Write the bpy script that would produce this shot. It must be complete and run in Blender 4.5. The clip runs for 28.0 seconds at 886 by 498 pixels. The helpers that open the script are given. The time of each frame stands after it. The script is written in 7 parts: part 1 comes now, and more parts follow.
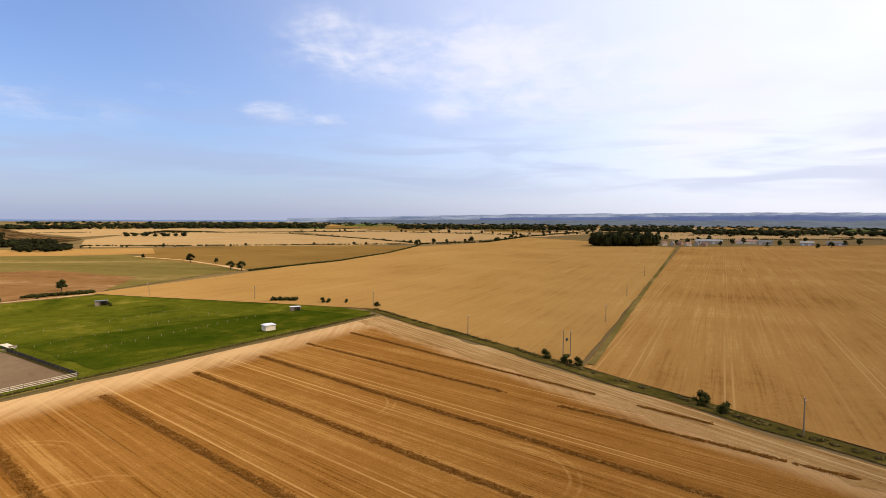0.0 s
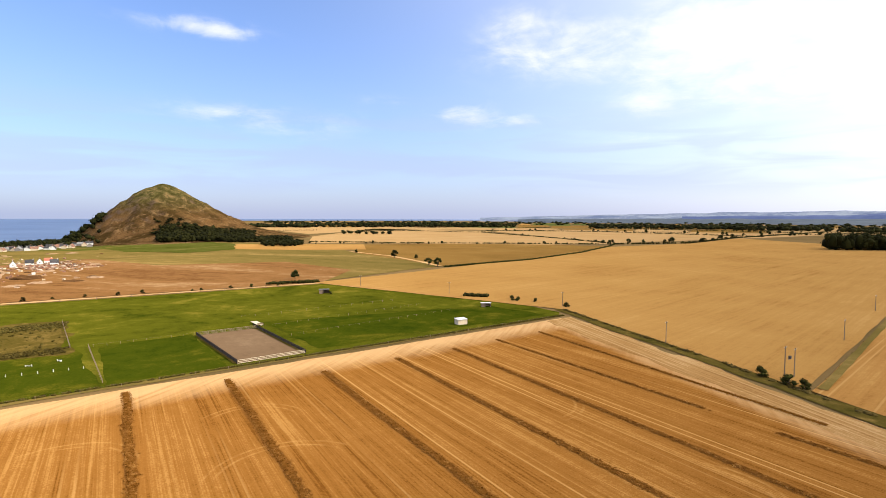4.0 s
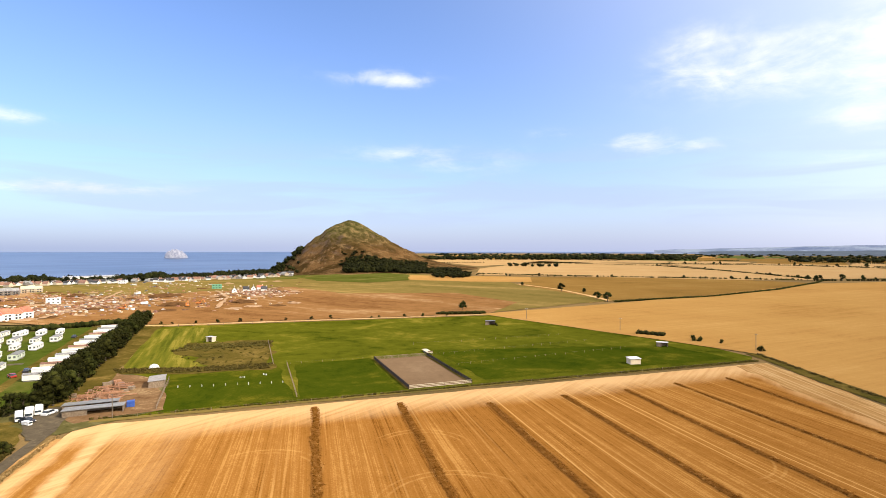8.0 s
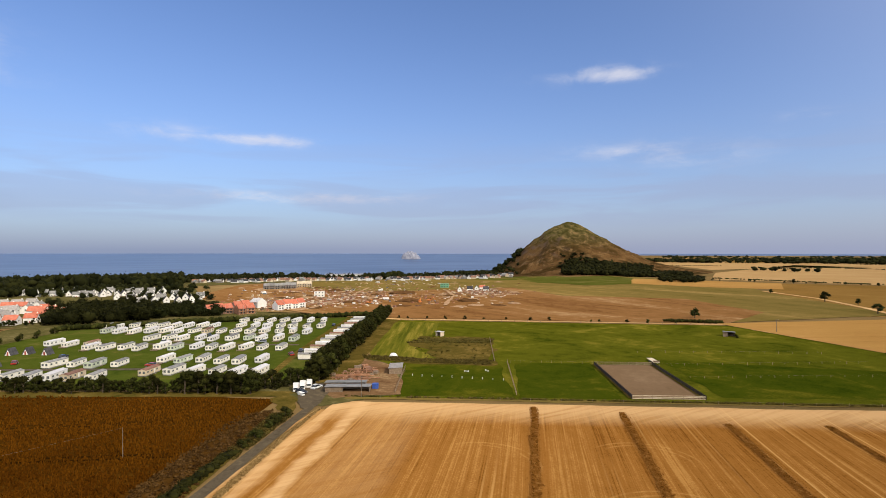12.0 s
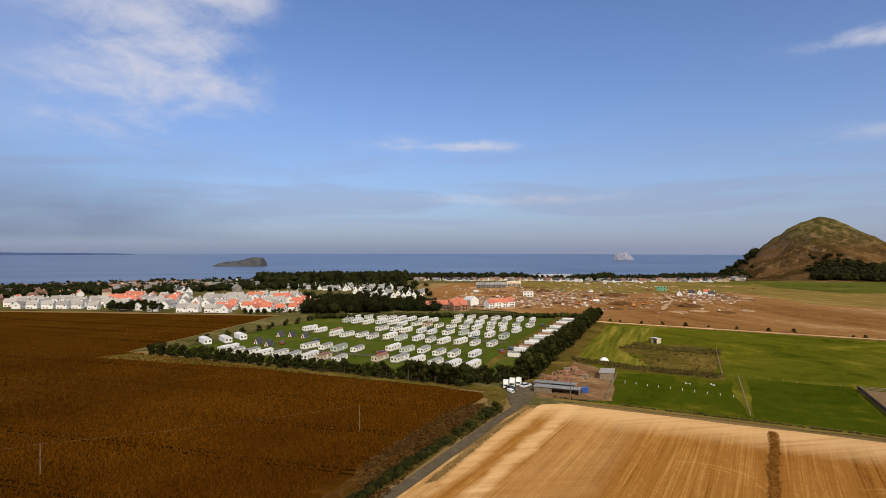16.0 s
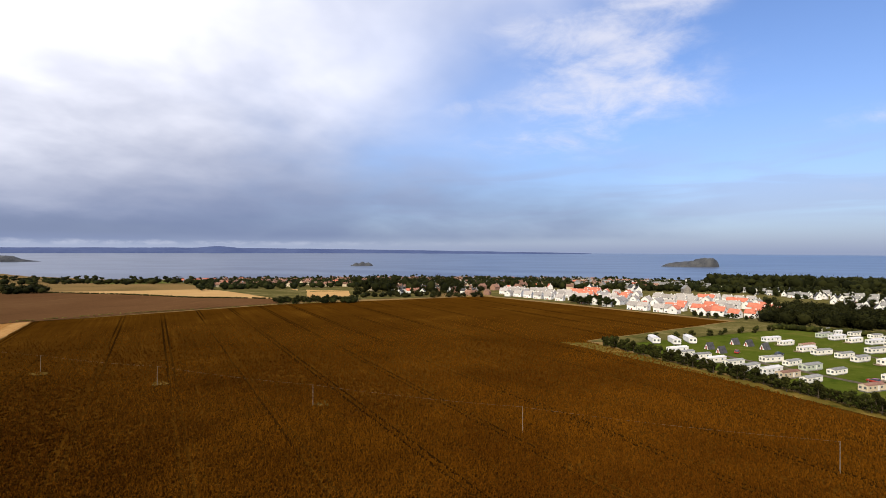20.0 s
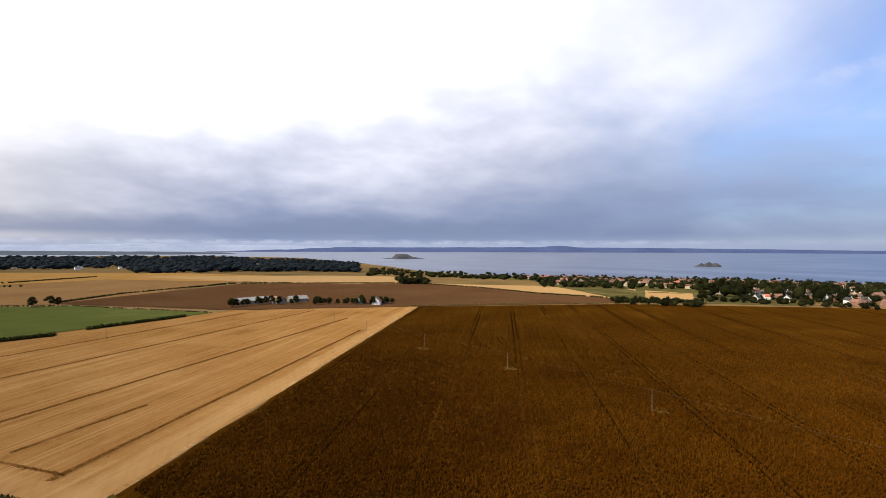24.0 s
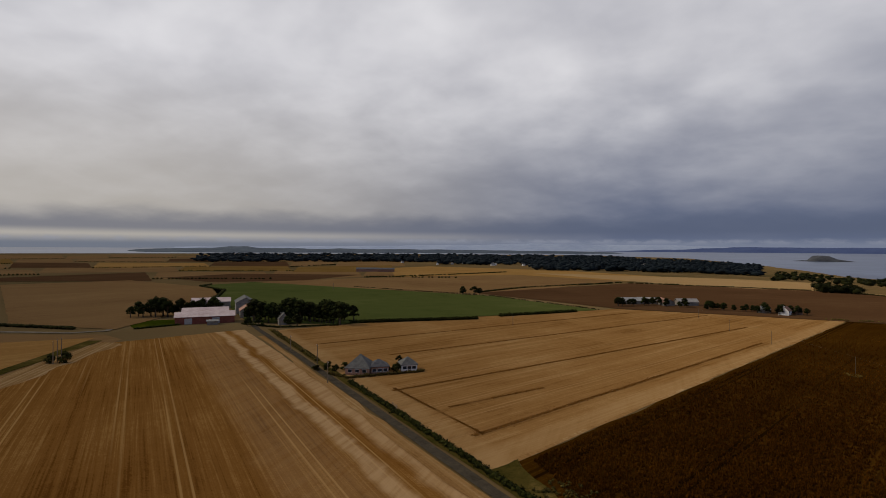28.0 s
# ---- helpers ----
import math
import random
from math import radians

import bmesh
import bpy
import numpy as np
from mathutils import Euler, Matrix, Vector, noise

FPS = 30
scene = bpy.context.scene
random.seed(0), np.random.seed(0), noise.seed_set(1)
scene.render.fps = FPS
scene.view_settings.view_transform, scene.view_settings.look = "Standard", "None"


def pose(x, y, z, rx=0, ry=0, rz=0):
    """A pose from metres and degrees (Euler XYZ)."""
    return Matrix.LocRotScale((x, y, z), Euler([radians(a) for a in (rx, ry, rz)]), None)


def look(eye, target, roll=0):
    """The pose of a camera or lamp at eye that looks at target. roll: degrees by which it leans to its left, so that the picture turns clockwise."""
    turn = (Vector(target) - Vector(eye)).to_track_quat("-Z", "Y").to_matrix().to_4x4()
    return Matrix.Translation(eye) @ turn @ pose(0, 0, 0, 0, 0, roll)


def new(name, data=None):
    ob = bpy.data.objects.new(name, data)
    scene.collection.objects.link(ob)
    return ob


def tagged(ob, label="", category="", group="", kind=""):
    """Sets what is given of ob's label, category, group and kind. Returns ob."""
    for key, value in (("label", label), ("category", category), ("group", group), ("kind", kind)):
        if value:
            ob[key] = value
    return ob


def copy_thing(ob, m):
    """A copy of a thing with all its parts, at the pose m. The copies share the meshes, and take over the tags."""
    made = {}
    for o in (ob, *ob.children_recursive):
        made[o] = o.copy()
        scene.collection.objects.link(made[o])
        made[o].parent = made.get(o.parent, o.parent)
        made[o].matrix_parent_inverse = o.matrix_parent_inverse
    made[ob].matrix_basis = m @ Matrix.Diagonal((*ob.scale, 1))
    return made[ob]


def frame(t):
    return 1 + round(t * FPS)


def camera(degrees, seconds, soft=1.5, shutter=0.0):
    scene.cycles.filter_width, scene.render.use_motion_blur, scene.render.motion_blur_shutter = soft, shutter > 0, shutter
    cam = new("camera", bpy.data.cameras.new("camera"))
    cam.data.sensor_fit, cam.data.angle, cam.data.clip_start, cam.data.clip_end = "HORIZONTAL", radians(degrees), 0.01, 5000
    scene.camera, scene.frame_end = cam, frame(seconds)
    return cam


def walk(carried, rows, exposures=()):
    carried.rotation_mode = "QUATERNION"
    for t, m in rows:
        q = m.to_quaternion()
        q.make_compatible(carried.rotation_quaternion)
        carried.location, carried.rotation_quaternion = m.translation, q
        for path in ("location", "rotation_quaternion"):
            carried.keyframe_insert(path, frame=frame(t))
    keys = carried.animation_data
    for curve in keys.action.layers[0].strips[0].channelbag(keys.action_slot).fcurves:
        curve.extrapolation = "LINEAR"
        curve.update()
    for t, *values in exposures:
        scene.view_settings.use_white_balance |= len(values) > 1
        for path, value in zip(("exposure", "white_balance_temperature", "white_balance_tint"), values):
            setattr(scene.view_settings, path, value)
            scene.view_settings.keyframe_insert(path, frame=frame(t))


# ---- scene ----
EYE = 45.0
# seconds, yaw, pitch, roll: the camera hovers on one spot and turns
PATH = [
    (0.0, -2.31, -3.36, -0.39), (0.5, 1.01, -3.39, -0.34), (1.0, 4.56, -3.42, -0.42), (1.5, 7.71, -3.48, -0.35),
    (2.0, 10.57, -3.50, -0.36), (2.5, 12.68, -3.52, -0.35), (3.0, 14.40, -3.53, -0.32), (3.5, 16.01, -3.53, -0.27),
    (5.5, 24.86, -3.59, 0.04), (6.0, 28.37, -3.56, 0.02), (6.5, 31.87, -3.54, 0.03), (7.0, 33.80, -3.54, 0.04),
    (7.3, 34.33, -3.54, 0.00), (7.4, 34.50, -2.10, 0.00), (7.5, 34.66, -0.12, -0.04), (8.0, 35.22, -0.12, 0.02),
    (8.5, 35.63, -0.12, 0.05), (9.0, 39.64, -0.11, 0.08), (9.5, 44.18, -0.09, 0.09), (10.0, 47.11, -0.05, 0.09),
    (10.5, 48.81, -0.05, 0.11), (11.0, 52.54, 0.02, 0.15), (11.5, 55.78, 0.07, 0.09), (13.5, 64.73, 0.16, 0.20),
    (14.0, 68.00, 0.16, 0.18), (14.5, 71.91, 0.19, 0.20), (15.0, 76.33, 0.19, 0.14), (15.5, 78.82, 0.20, 0.12),
    (16.0, 80.07, 0.20, 0.12), (16.5, 83.89, 0.21, 0.15), (17.0, 91.92, 0.25, 0.09), (17.5, 100.85, 0.26, -0.02),
    (18.0, 105.30, 0.23, -0.12), (18.5, 107.44, 0.23, -0.11), (19.0, 112.93, 0.24, -0.05), (19.5, 119.99, 0.22, -0.05),
    (20.0, 125.29, 0.22, -0.13), (20.5, 129.43, 0.25, -0.19), (22.5, 144.87, 0.16, -0.20), (23.0, 149.63, 0.11, -0.20),
    (23.5, 154.73, 0.06, -0.26), (24.0, 160.05, 0.07, -0.13), (24.5, 164.77, 0.06, -0.16), (25.0, 168.33, 0.04, -0.14),
    (25.5, 173.06, 0.01, -0.15), (26.0, 177.97, 0.02, -0.22), (26.5, 183.49, -0.04, -0.24), (27.0, 189.07, -0.06, -0.28),
    (27.5, 194.53, -0.10, -0.31), (28.0, 199.50, -0.10, -0.36),
]

cam = camera(78.86, 28.0, soft=0.65)
walk(cam, [(t, pose(0, 0, EYE, 90 + p, r, y)) for t, y, p, r in PATH],
     exposures=[(0, 0.12), (3, 0.40), (6, 0.50), (8.5, 0.52), (10, 0.42), (11, 0.09), (14, -0.28), (17, -0.38), (19, -0.18),
                (20, 0.02), (23, 0.14), (25.5, -0.05), (26.2, -0.22), (27, -0.90), (28, -1.20)])

# ---- light ----
SUN_YAW, SUN_UP = -78.0, 38.0


def heading(yaw):
    return Vector((-math.sin(radians(yaw)), math.cos(radians(yaw)), 0))


sun = new("sun", bpy.data.lights.new("sun", "SUN"))
sun.data.energy, sun.data.angle, sun.data.color = 3.7, radians(0.6), (1.0, 0.88, 0.68)
sun_from = heading(SUN_YAW) * math.cos(radians(SUN_UP)) + Vector((0, 0, math.sin(radians(SUN_UP))))
sun.matrix_world = look(sun_from * 900 + Vector((0, 0, 45)), (0, 0, 45))


class Nodes:
    """Small helper that writes shader nodes as expressions."""

    def __init__(self, tree):
        self.tree = tree
        tree.nodes.clear()

    def node(self, kind):
        return self.tree.nodes.new(kind)

    def put(self, socket, value):
        if isinstance(value, bpy.types.NodeSocket):
            self.tree.links.new(value, socket)
        elif value is not None:
            socket.default_value = value

    def math(self, op, a, b=None, c=None, clamp=False):
        n = self.node("ShaderNodeMath")
        n.operation, n.use_clamp = op, clamp
        for s, v in zip(n.inputs, (a, b, c)):
            self.put(s, v)
        return n.outputs[0]

    def vec(self, op, a, b=None):
        n = self.node("ShaderNodeVectorMath")
        n.operation = op
        for s, v in zip(n.inputs, (a, b)):
            self.put(s, v)
        return n.outputs["Value" if op in ("DOT_PRODUCT", "LENGTH") else "Vector"]

    def span(self, v, lo, hi, a=0.0, b=1.0, smooth=True):
        n = self.node("ShaderNodeMapRange")
        n.interpolation_type = "SMOOTHSTEP" if smooth else "LINEAR"
        for s, x in zip(n.inputs, (v, lo, hi, a, b)):
            self.put(s, x)
        return n.outputs[0]

    def noise(self, vector, scale, detail=3.0, rough=0.55, distortion=0.0):
        n = self.node("ShaderNodeTexNoise")
        self.put(n.inputs["Vector"], vector)
        for k, v in (("Scale", scale), ("Detail", detail), ("Roughness", rough), ("Distortion", distortion)):
            n.inputs[k].default_value = v
        return n.outputs["Fac"]

    def mix(self, fac, a, b):
        n = self.node("ShaderNodeMix")
        n.data_type = "RGBA"
        self.put(n.inputs[0], fac)
        for s, v in ((n.inputs[6], a), (n.inputs[7], b)):
            self.put(s, (*v, 1) if isinstance(v, tuple) and len(v) == 3 else v)
        return n.outputs[2]

    def mapped(self, vector, turn=0.0, scale=(1, 1, 1), shift=(0, 0, 0)):
        n = self.node("ShaderNodeMapping")
        self.put(n.inputs["Vector"], vector)
        n.inputs["Rotation"].default_value = (0, 0, radians(turn))
        n.inputs["Scale"].default_value, n.inputs["Location"].default_value = scale, shift
        return n.outputs[0]

    def xyz(self, v):
        n = self.node("ShaderNodeSeparateXYZ")
        self.put(n.inputs[0], v)
        return n.outputs

    def join(self, x, y, z):
        n = self.node("ShaderNodeCombineXYZ")
        for s, v in zip(n.inputs, (x, y, z)):
            self.put(s, v)
        return n.outputs[0]


def make_sky():
    world = bpy.data.worlds.new("sky")
    scene.world, world.use_nodes = world, True
    k = Nodes(world.node_tree)
    d = k.vec("NORMALIZE", k.node("ShaderNodeTexCoord").outputs["Generated"])
    x, y, z = k.xyz(d)
    sky = k.node("ShaderNodeTexSky")
    sky.sky_type, sky.sun_disc = "NISHITA", False
    sky.sun_elevation, sky.sun_rotation, sky.altitude = radians(SUN_UP), radians(-SUN_YAW), 50
    sky.air_density, sky.dust_density, sky.ozone_density = 1.0, 0.6, 1.6
    base = k.vec("MULTIPLY", sky.outputs[0], SKY)
    up = k.math("MAXIMUM", z, 0.0)
    low = k.math("POWER", 2.718, k.math("MULTIPLY", up, -7.5))
    # the haze is paler towards the sun's side
    h = heading(-20)
    side = k.math("ADD", k.math("MULTIPLY", x, h.x), k.math("MULTIPLY", y, h.y))
    base = k.mix(k.math("MULTIPLY", low, 0.85), base, k.mix(k.span(side, -0.45, 0.75), HAZE_FAR, HAZE))
    # thin bright cloud spread round the sun
    s = heading(SUN_YAW) * math.cos(radians(SUN_UP))
    near = k.vec("DOT_PRODUCT", d, (s.x, s.y, math.sin(radians(SUN_UP))))
    base = k.mix(k.math("MULTIPLY", k.math("POWER", k.span(near, -0.28, 1.0), 1.5), 0.95), base, GLARE)
    # cloud sheet seen in perspective
    flat = k.math("DIVIDE", 1.0, k.math("ADD", up, 0.10))
    p = k.join(k.math("MULTIPLY", x, flat), k.math("MULTIPLY", y, flat), 0.0)
    big = k.noise(p, 0.9, 6.0, 0.6, 0.3)
    fine = k.noise(p, 4.6, 6.0, 0.62, 0.4)
    wisp = k.noise(k.vec("MULTIPLY", d, (1.0, 1.0, 2.0)), 11.0, 7.0, 0.6, 0.5)
    tex = k.math("ADD", k.math("MULTIPLY", big, 0.34), k.math("ADD", k.math("MULTIPLY", fine, 0.26), k.math("MULTIPLY", wisp, 0.40)))
    az = k.math("ARCTAN2", k.math("MULTIPLY", x, -1.0), y)
    # scattered white clouds: yaw, elevation, half widths in degrees, density
    cover = None
    for yaw, el, wy, we, dens in CLOUDS:
        dy = k.math("DIVIDE", k.math("WRAP", k.math("SUBTRACT", az, radians(yaw)), -math.pi, math.pi), radians(wy))
        dz = k.math("DIVIDE", k.math("SUBTRACT", k.math("ARCSINE", z), radians(el)), radians(we))
        r2 = k.math("ADD", k.math("MULTIPLY", dy, dy), k.math("MULTIPLY", dz, dz))
        one = k.math("MULTIPLY", k.math("POWER", 2.718, k.math("MULTIPLY", r2, -1.0)), dens)
        cover = one if cover is None else k.math("ADD", cover, one)
    body = k.span(k.math("ADD", k.math("MULTIPLY", tex, 2.1), k.math("MULTIPLY", cover, 0.26)), 0.98, 1.62)
    body = k.math("MULTIPLY", body, k.math("MINIMUM", k.math("MULTIPLY", cover, 1.6), 1.0))
    sky_c = k.mix(k.math("MULTIPLY", body, 0.78), base, CLOUD_WHITE)
    # thin mauve cloud bands low over the horizon
    veil = k.noise(k.join(k.math("MULTIPLY", az, 2.2), k.math("MULTIPLY", z, 17.0), 2.0), 1.5, 3.0, 0.5, 0.8)
    low_band = k.math("MULTIPLY", k.span(z, 0.02, 0.07), k.span(z, 0.24, 0.07))
    sky_c = k.mix(k.math("MULTIPLY", k.math("MULTIPLY", k.span(veil, 0.38, 0.62), low_band), 0.42), sky_c, (0.40, 0.45, 0.66))
    # the grey sheet on the far side, thick and darker towards the horizon
    flat = k.math("DIVIDE", 1.0, k.math("ADD", up, 0.28))
    q = k.join(k.math("MULTIPLY", x, flat), k.math("MULTIPLY", y, flat), 4.0)
    lumps, puffs = k.noise(q, 1.5, 4.0, 0.5, 0.2), k.noise(q, 3.6, 4.0, 0.5, 0.15)
    c = heading(SHEET_YAW)
    lean = k.math("ADD", k.math("ADD", k.math("MULTIPLY", x, c.x), k.math("MULTIPLY", y, c.y)), k.math("MULTIPLY", up, 0.55))
    lean = k.math("ADD", lean, k.math("MULTIPLY", k.math("SUBTRACT", lumps, 0.5), 0.5))
    sheet = k.span(lean, -0.30, 0.46)
    tone = k.span(k.math("ADD", k.math("MULTIPLY", lumps, 0.52), k.math("MULTIPLY", puffs, 0.48)), 0.20, 0.78)
    dense = k.span(k.math("ADD", z, k.math("MULTIPLY", tone, 0.06)), 0.03, 0.38)
    c2, c3 = heading(222), heading(262)
    day = k.math("ADD", k.math("MULTIPLY", x, c2.x), k.math("MULTIPLY", y, c2.y))
    day = k.span(k.math("ADD", day, k.math("MULTIPLY", k.math("SUBTRACT", lumps, 0.5), 0.25)), -0.1, 0.88)
    warm = k.span(k.math("ADD", k.math("MULTIPLY", x, c3.x), k.math("MULTIPLY", y, c3.y)), 0.1, 0.95)
    high = k.mix(day, k.mix(tone, (0.66, 0.70, 0.86), (0.99, 1.0, 1.12)), k.mix(tone, (1.02, 1.02, 1.12), (1.73, 1.71, 1.77)))
    foot = k.mix(warm, (0.235, 0.29, 0.46), (0.98, 0.91, 0.82))
    grey = k.mix(dense, foot, high)
    band = k.math("MULTIPLY", k.span(z, 0.018, 0.032), k.span(k.math("ADD", z, k.math("MULTIPLY", puffs, 0.03)), 0.085, 0.05))
    grey = k.mix(k.math("MULTIPLY", band, 0.9), grey, k.mix(warm, (0.22, 0.27, 0.42), (0.42, 0.43, 0.50)))
    grey = k.mix(k.span(z, 0.022, 0.004), grey, k.mix(warm, (0.40, 0.46, 0.63), (0.36, 0.40, 0.50)))
    # a broken line of far white cloud tops just over the horizon
    tops = k.noise(k.join(k.math("MULTIPLY", az, 26.0), k.math("MULTIPLY", z, 60.0), 7.0), 1.0, 4.0, 0.6)
    line = k.math("MULTIPLY", k.span(z, 0.006, 0.014), k.span(k.math("ADD", z, k.math("MULTIPLY", tops, -0.010)), 0.014, 0.007))
    grey = k.mix(k.math("MULTIPLY", k.math("MULTIPLY", line, k.span(tops, 0.36, 0.62)), 0.5), grey, (0.62, 0.66, 0.80))
    sky_c = k.mix(sheet, sky_c, grey)
    # a slate-blue bank of rain cloud low over the firth
    h = heading(131)
    bank = k.span(k.math("ADD", k.math("ADD", k.math("MULTIPLY", x, h.x), k.math("MULTIPLY", y, h.y)), k.math("MULTIPLY", k.math("SUBTRACT", lumps, 0.5), 0.3)), 0.80, 1.04)
    bank = k.math("MULTIPLY", bank, k.math("MULTIPLY", k.span(z, 0.012, 0.03), k.span(z, 0.22, 0.05)))
    sky_c = k.mix(k.math("MULTIPLY", bank, 0.62), sky_c, (0.19, 0.245, 0.42))
    out = k.node("ShaderNodeOutputWorld")
    bg = k.node("ShaderNodeBackground")
    k.put(bg.inputs[0], sky_c)
    k.put(out.inputs[0], bg.outputs[0])


SKY, HAZE, HAZE_FAR, CLOUD_WHITE, SHEET_YAW = (0.118, 0.134, 0.175), (0.355, 0.395, 0.585), (0.245, 0.300, 0.49), (0.88, 0.87, 0.95), 222.0
GLARE = (1.04, 1.02, 1.10)
CLOUDS = [(9.6, 18.3, 3.6, 2.1, 0.9), (10.2, 15.6, 4.2, 1.8, 0.5), (3.7, 16.5, 4.2, 2.4, 1.0), (-6.1, 17.6, 4.6, 3.0, 1.2), (-12.2, 17.7, 5.0, 2.0, 1.0), (-7.9, 13.9, 6.9, 2.6, 1.0), (-13.5, 10.9, 6.0, 1.7, 0.8),
          (-2.8, 10.7, 3.0, 1.2, 0.5), (-20.5, 14.5, 5.9, 3.3, 0.9), (15.4, 10.5, 2.6, 1.1, 1.1), (10.8, 9.8, 3.6, 0.7, 0.7), (39.5, 9.8, 4.4, 0.9, 0.28), (32.7, 8.6, 5.1, 1.0, 0.25), (39.3, 17.1, 2.4, 0.6, 0.9),
          (-4.0, 7.6, 5.9, 1.2, 0.3), (-29.8, 12.4, 6.1, 5.5, 1.2), (-28.0, 6.9, 6.8, 3.0, 0.8), (42.0, 17.4, 4.5, 0.8, 1.0), (76.1, 11.0, 3.5, 0.6, 0.7), (36.3, 9.7, 9.0, 1.0, 0.35), (71.1, 5.1, 9.6, 0.5, 0.5),
          (23.8, 11.8, 2.5, 0.5, 0.4), (85.7, 11.1, 4.9, 0.9, 0.55), (76.6, 10.9, 5.3, 0.5, 0.6), (73.0, 5.6, 13.1, 0.5, 0.4), (100.8, 23.7, 3.6, 1.3, 1.35), (105.0, 24.3, 5.0, 1.1, 1.08),
          (106.8, 20.4, 6.5, 2.7, 1.08), (110.4, 16.6, 7.2, 3.0, 0.94), (113.9, 12.0, 7.8, 2.4, 0.68), (102.6, 15.2, 5.8, 2.1, 0.68), (115.1, 21.7, 8.4, 1.8, 0.68), (123.6, 15.0, 3.3, 1.1, 0.4), (74.6, 5.5, 11.1, 0.5, 0.3)]
make_sky()

# ---- materials ----
def surface(name, rough=0.9, metal=0.0, spec=0.3):
    m = bpy.data.materials.new(name)
    m.use_nodes = True
    k = Nodes(m.node_tree)
    out, bs = k.node("ShaderNodeOutputMaterial"), k.node("ShaderNodeBsdfPrincipled")
    k.put(out.inputs[0], bs.outputs[0])
    bs.inputs["Roughness"].default_value, bs.inputs["Metallic"].default_value = rough, metal
    bs.inputs["Specular IOR Level"].default_value = spec
    return m, k, bs


def relief(k, bs, height, strength, distance):
    b = k.node("ShaderNodeBump")
    b.inputs["Strength"].default_value, b.inputs["Distance"].default_value = strength, distance
    k.put(b.inputs["Height"], height)
    k.put(bs.inputs["Normal"], b.outputs[0])


def plain(name, a, b, scale=1.0, rough=0.8, metal=0.0, bump=0.0, vary=0.0, spec=0.3):
    """Two colours mixed by coarse and fine noise, with a shift from object to object."""
    m, k, bs = surface(name, rough, metal, spec)
    p = k.node("ShaderNodeTexCoord").outputs["Object"]
    n = k.math("ADD", k.math("MULTIPLY", k.noise(p, scale, 4), 0.6), k.math("MULTIPLY", k.noise(p, scale * 7, 3), 0.4))
    c = k.mix(k.span(n, 0.35, 0.65), a, b)
    if vary:
        r = k.node("ShaderNodeObjectInfo").outputs["Random"]
        h = k.node("ShaderNodeHueSaturation")
        k.put(h.inputs["Color"], c)
        k.put(h.inputs["Value"], k.math("ADD", 1.0 - vary, k.math("MULTIPLY", r, vary * 2)))
        c = h.outputs[0]
    k.put(bs.inputs["Base Color"], c)
    if bump:
        relief(k, bs, n, 0.6, bump)
    return m


def leafy(name, dark, light, vary=0.35, scale=0.35):
    m, k, bs = surface(name, 0.9, 0.0, 0.04)
    p = k.node("ShaderNodeTexCoord").outputs["Object"]
    geo = k.node("ShaderNodeNewGeometry")
    r = k.math("ADD", k.math("MULTIPLY", geo.outputs["Random Per Island"], 0.55), k.math("MULTIPLY", k.noise(p, scale, 3), 0.6))
    c = k.mix(k.span(r, 0.2, 0.95), dark, light)
    h = k.node("ShaderNodeHueSaturation")
    o = k.node("ShaderNodeObjectInfo").outputs["Random"]
    k.put(h.inputs["Color"], c)
    k.put(h.inputs["Value"], k.math("ADD", 1.0 - vary, k.math("MULTIPLY", o, vary * 2)))
    k.put(h.inputs["Hue"], k.math("ADD", 0.485, k.math("MULTIPLY", o, 0.03)))
    k.put(bs.inputs["Base Color"], h.outputs[0])
    return m


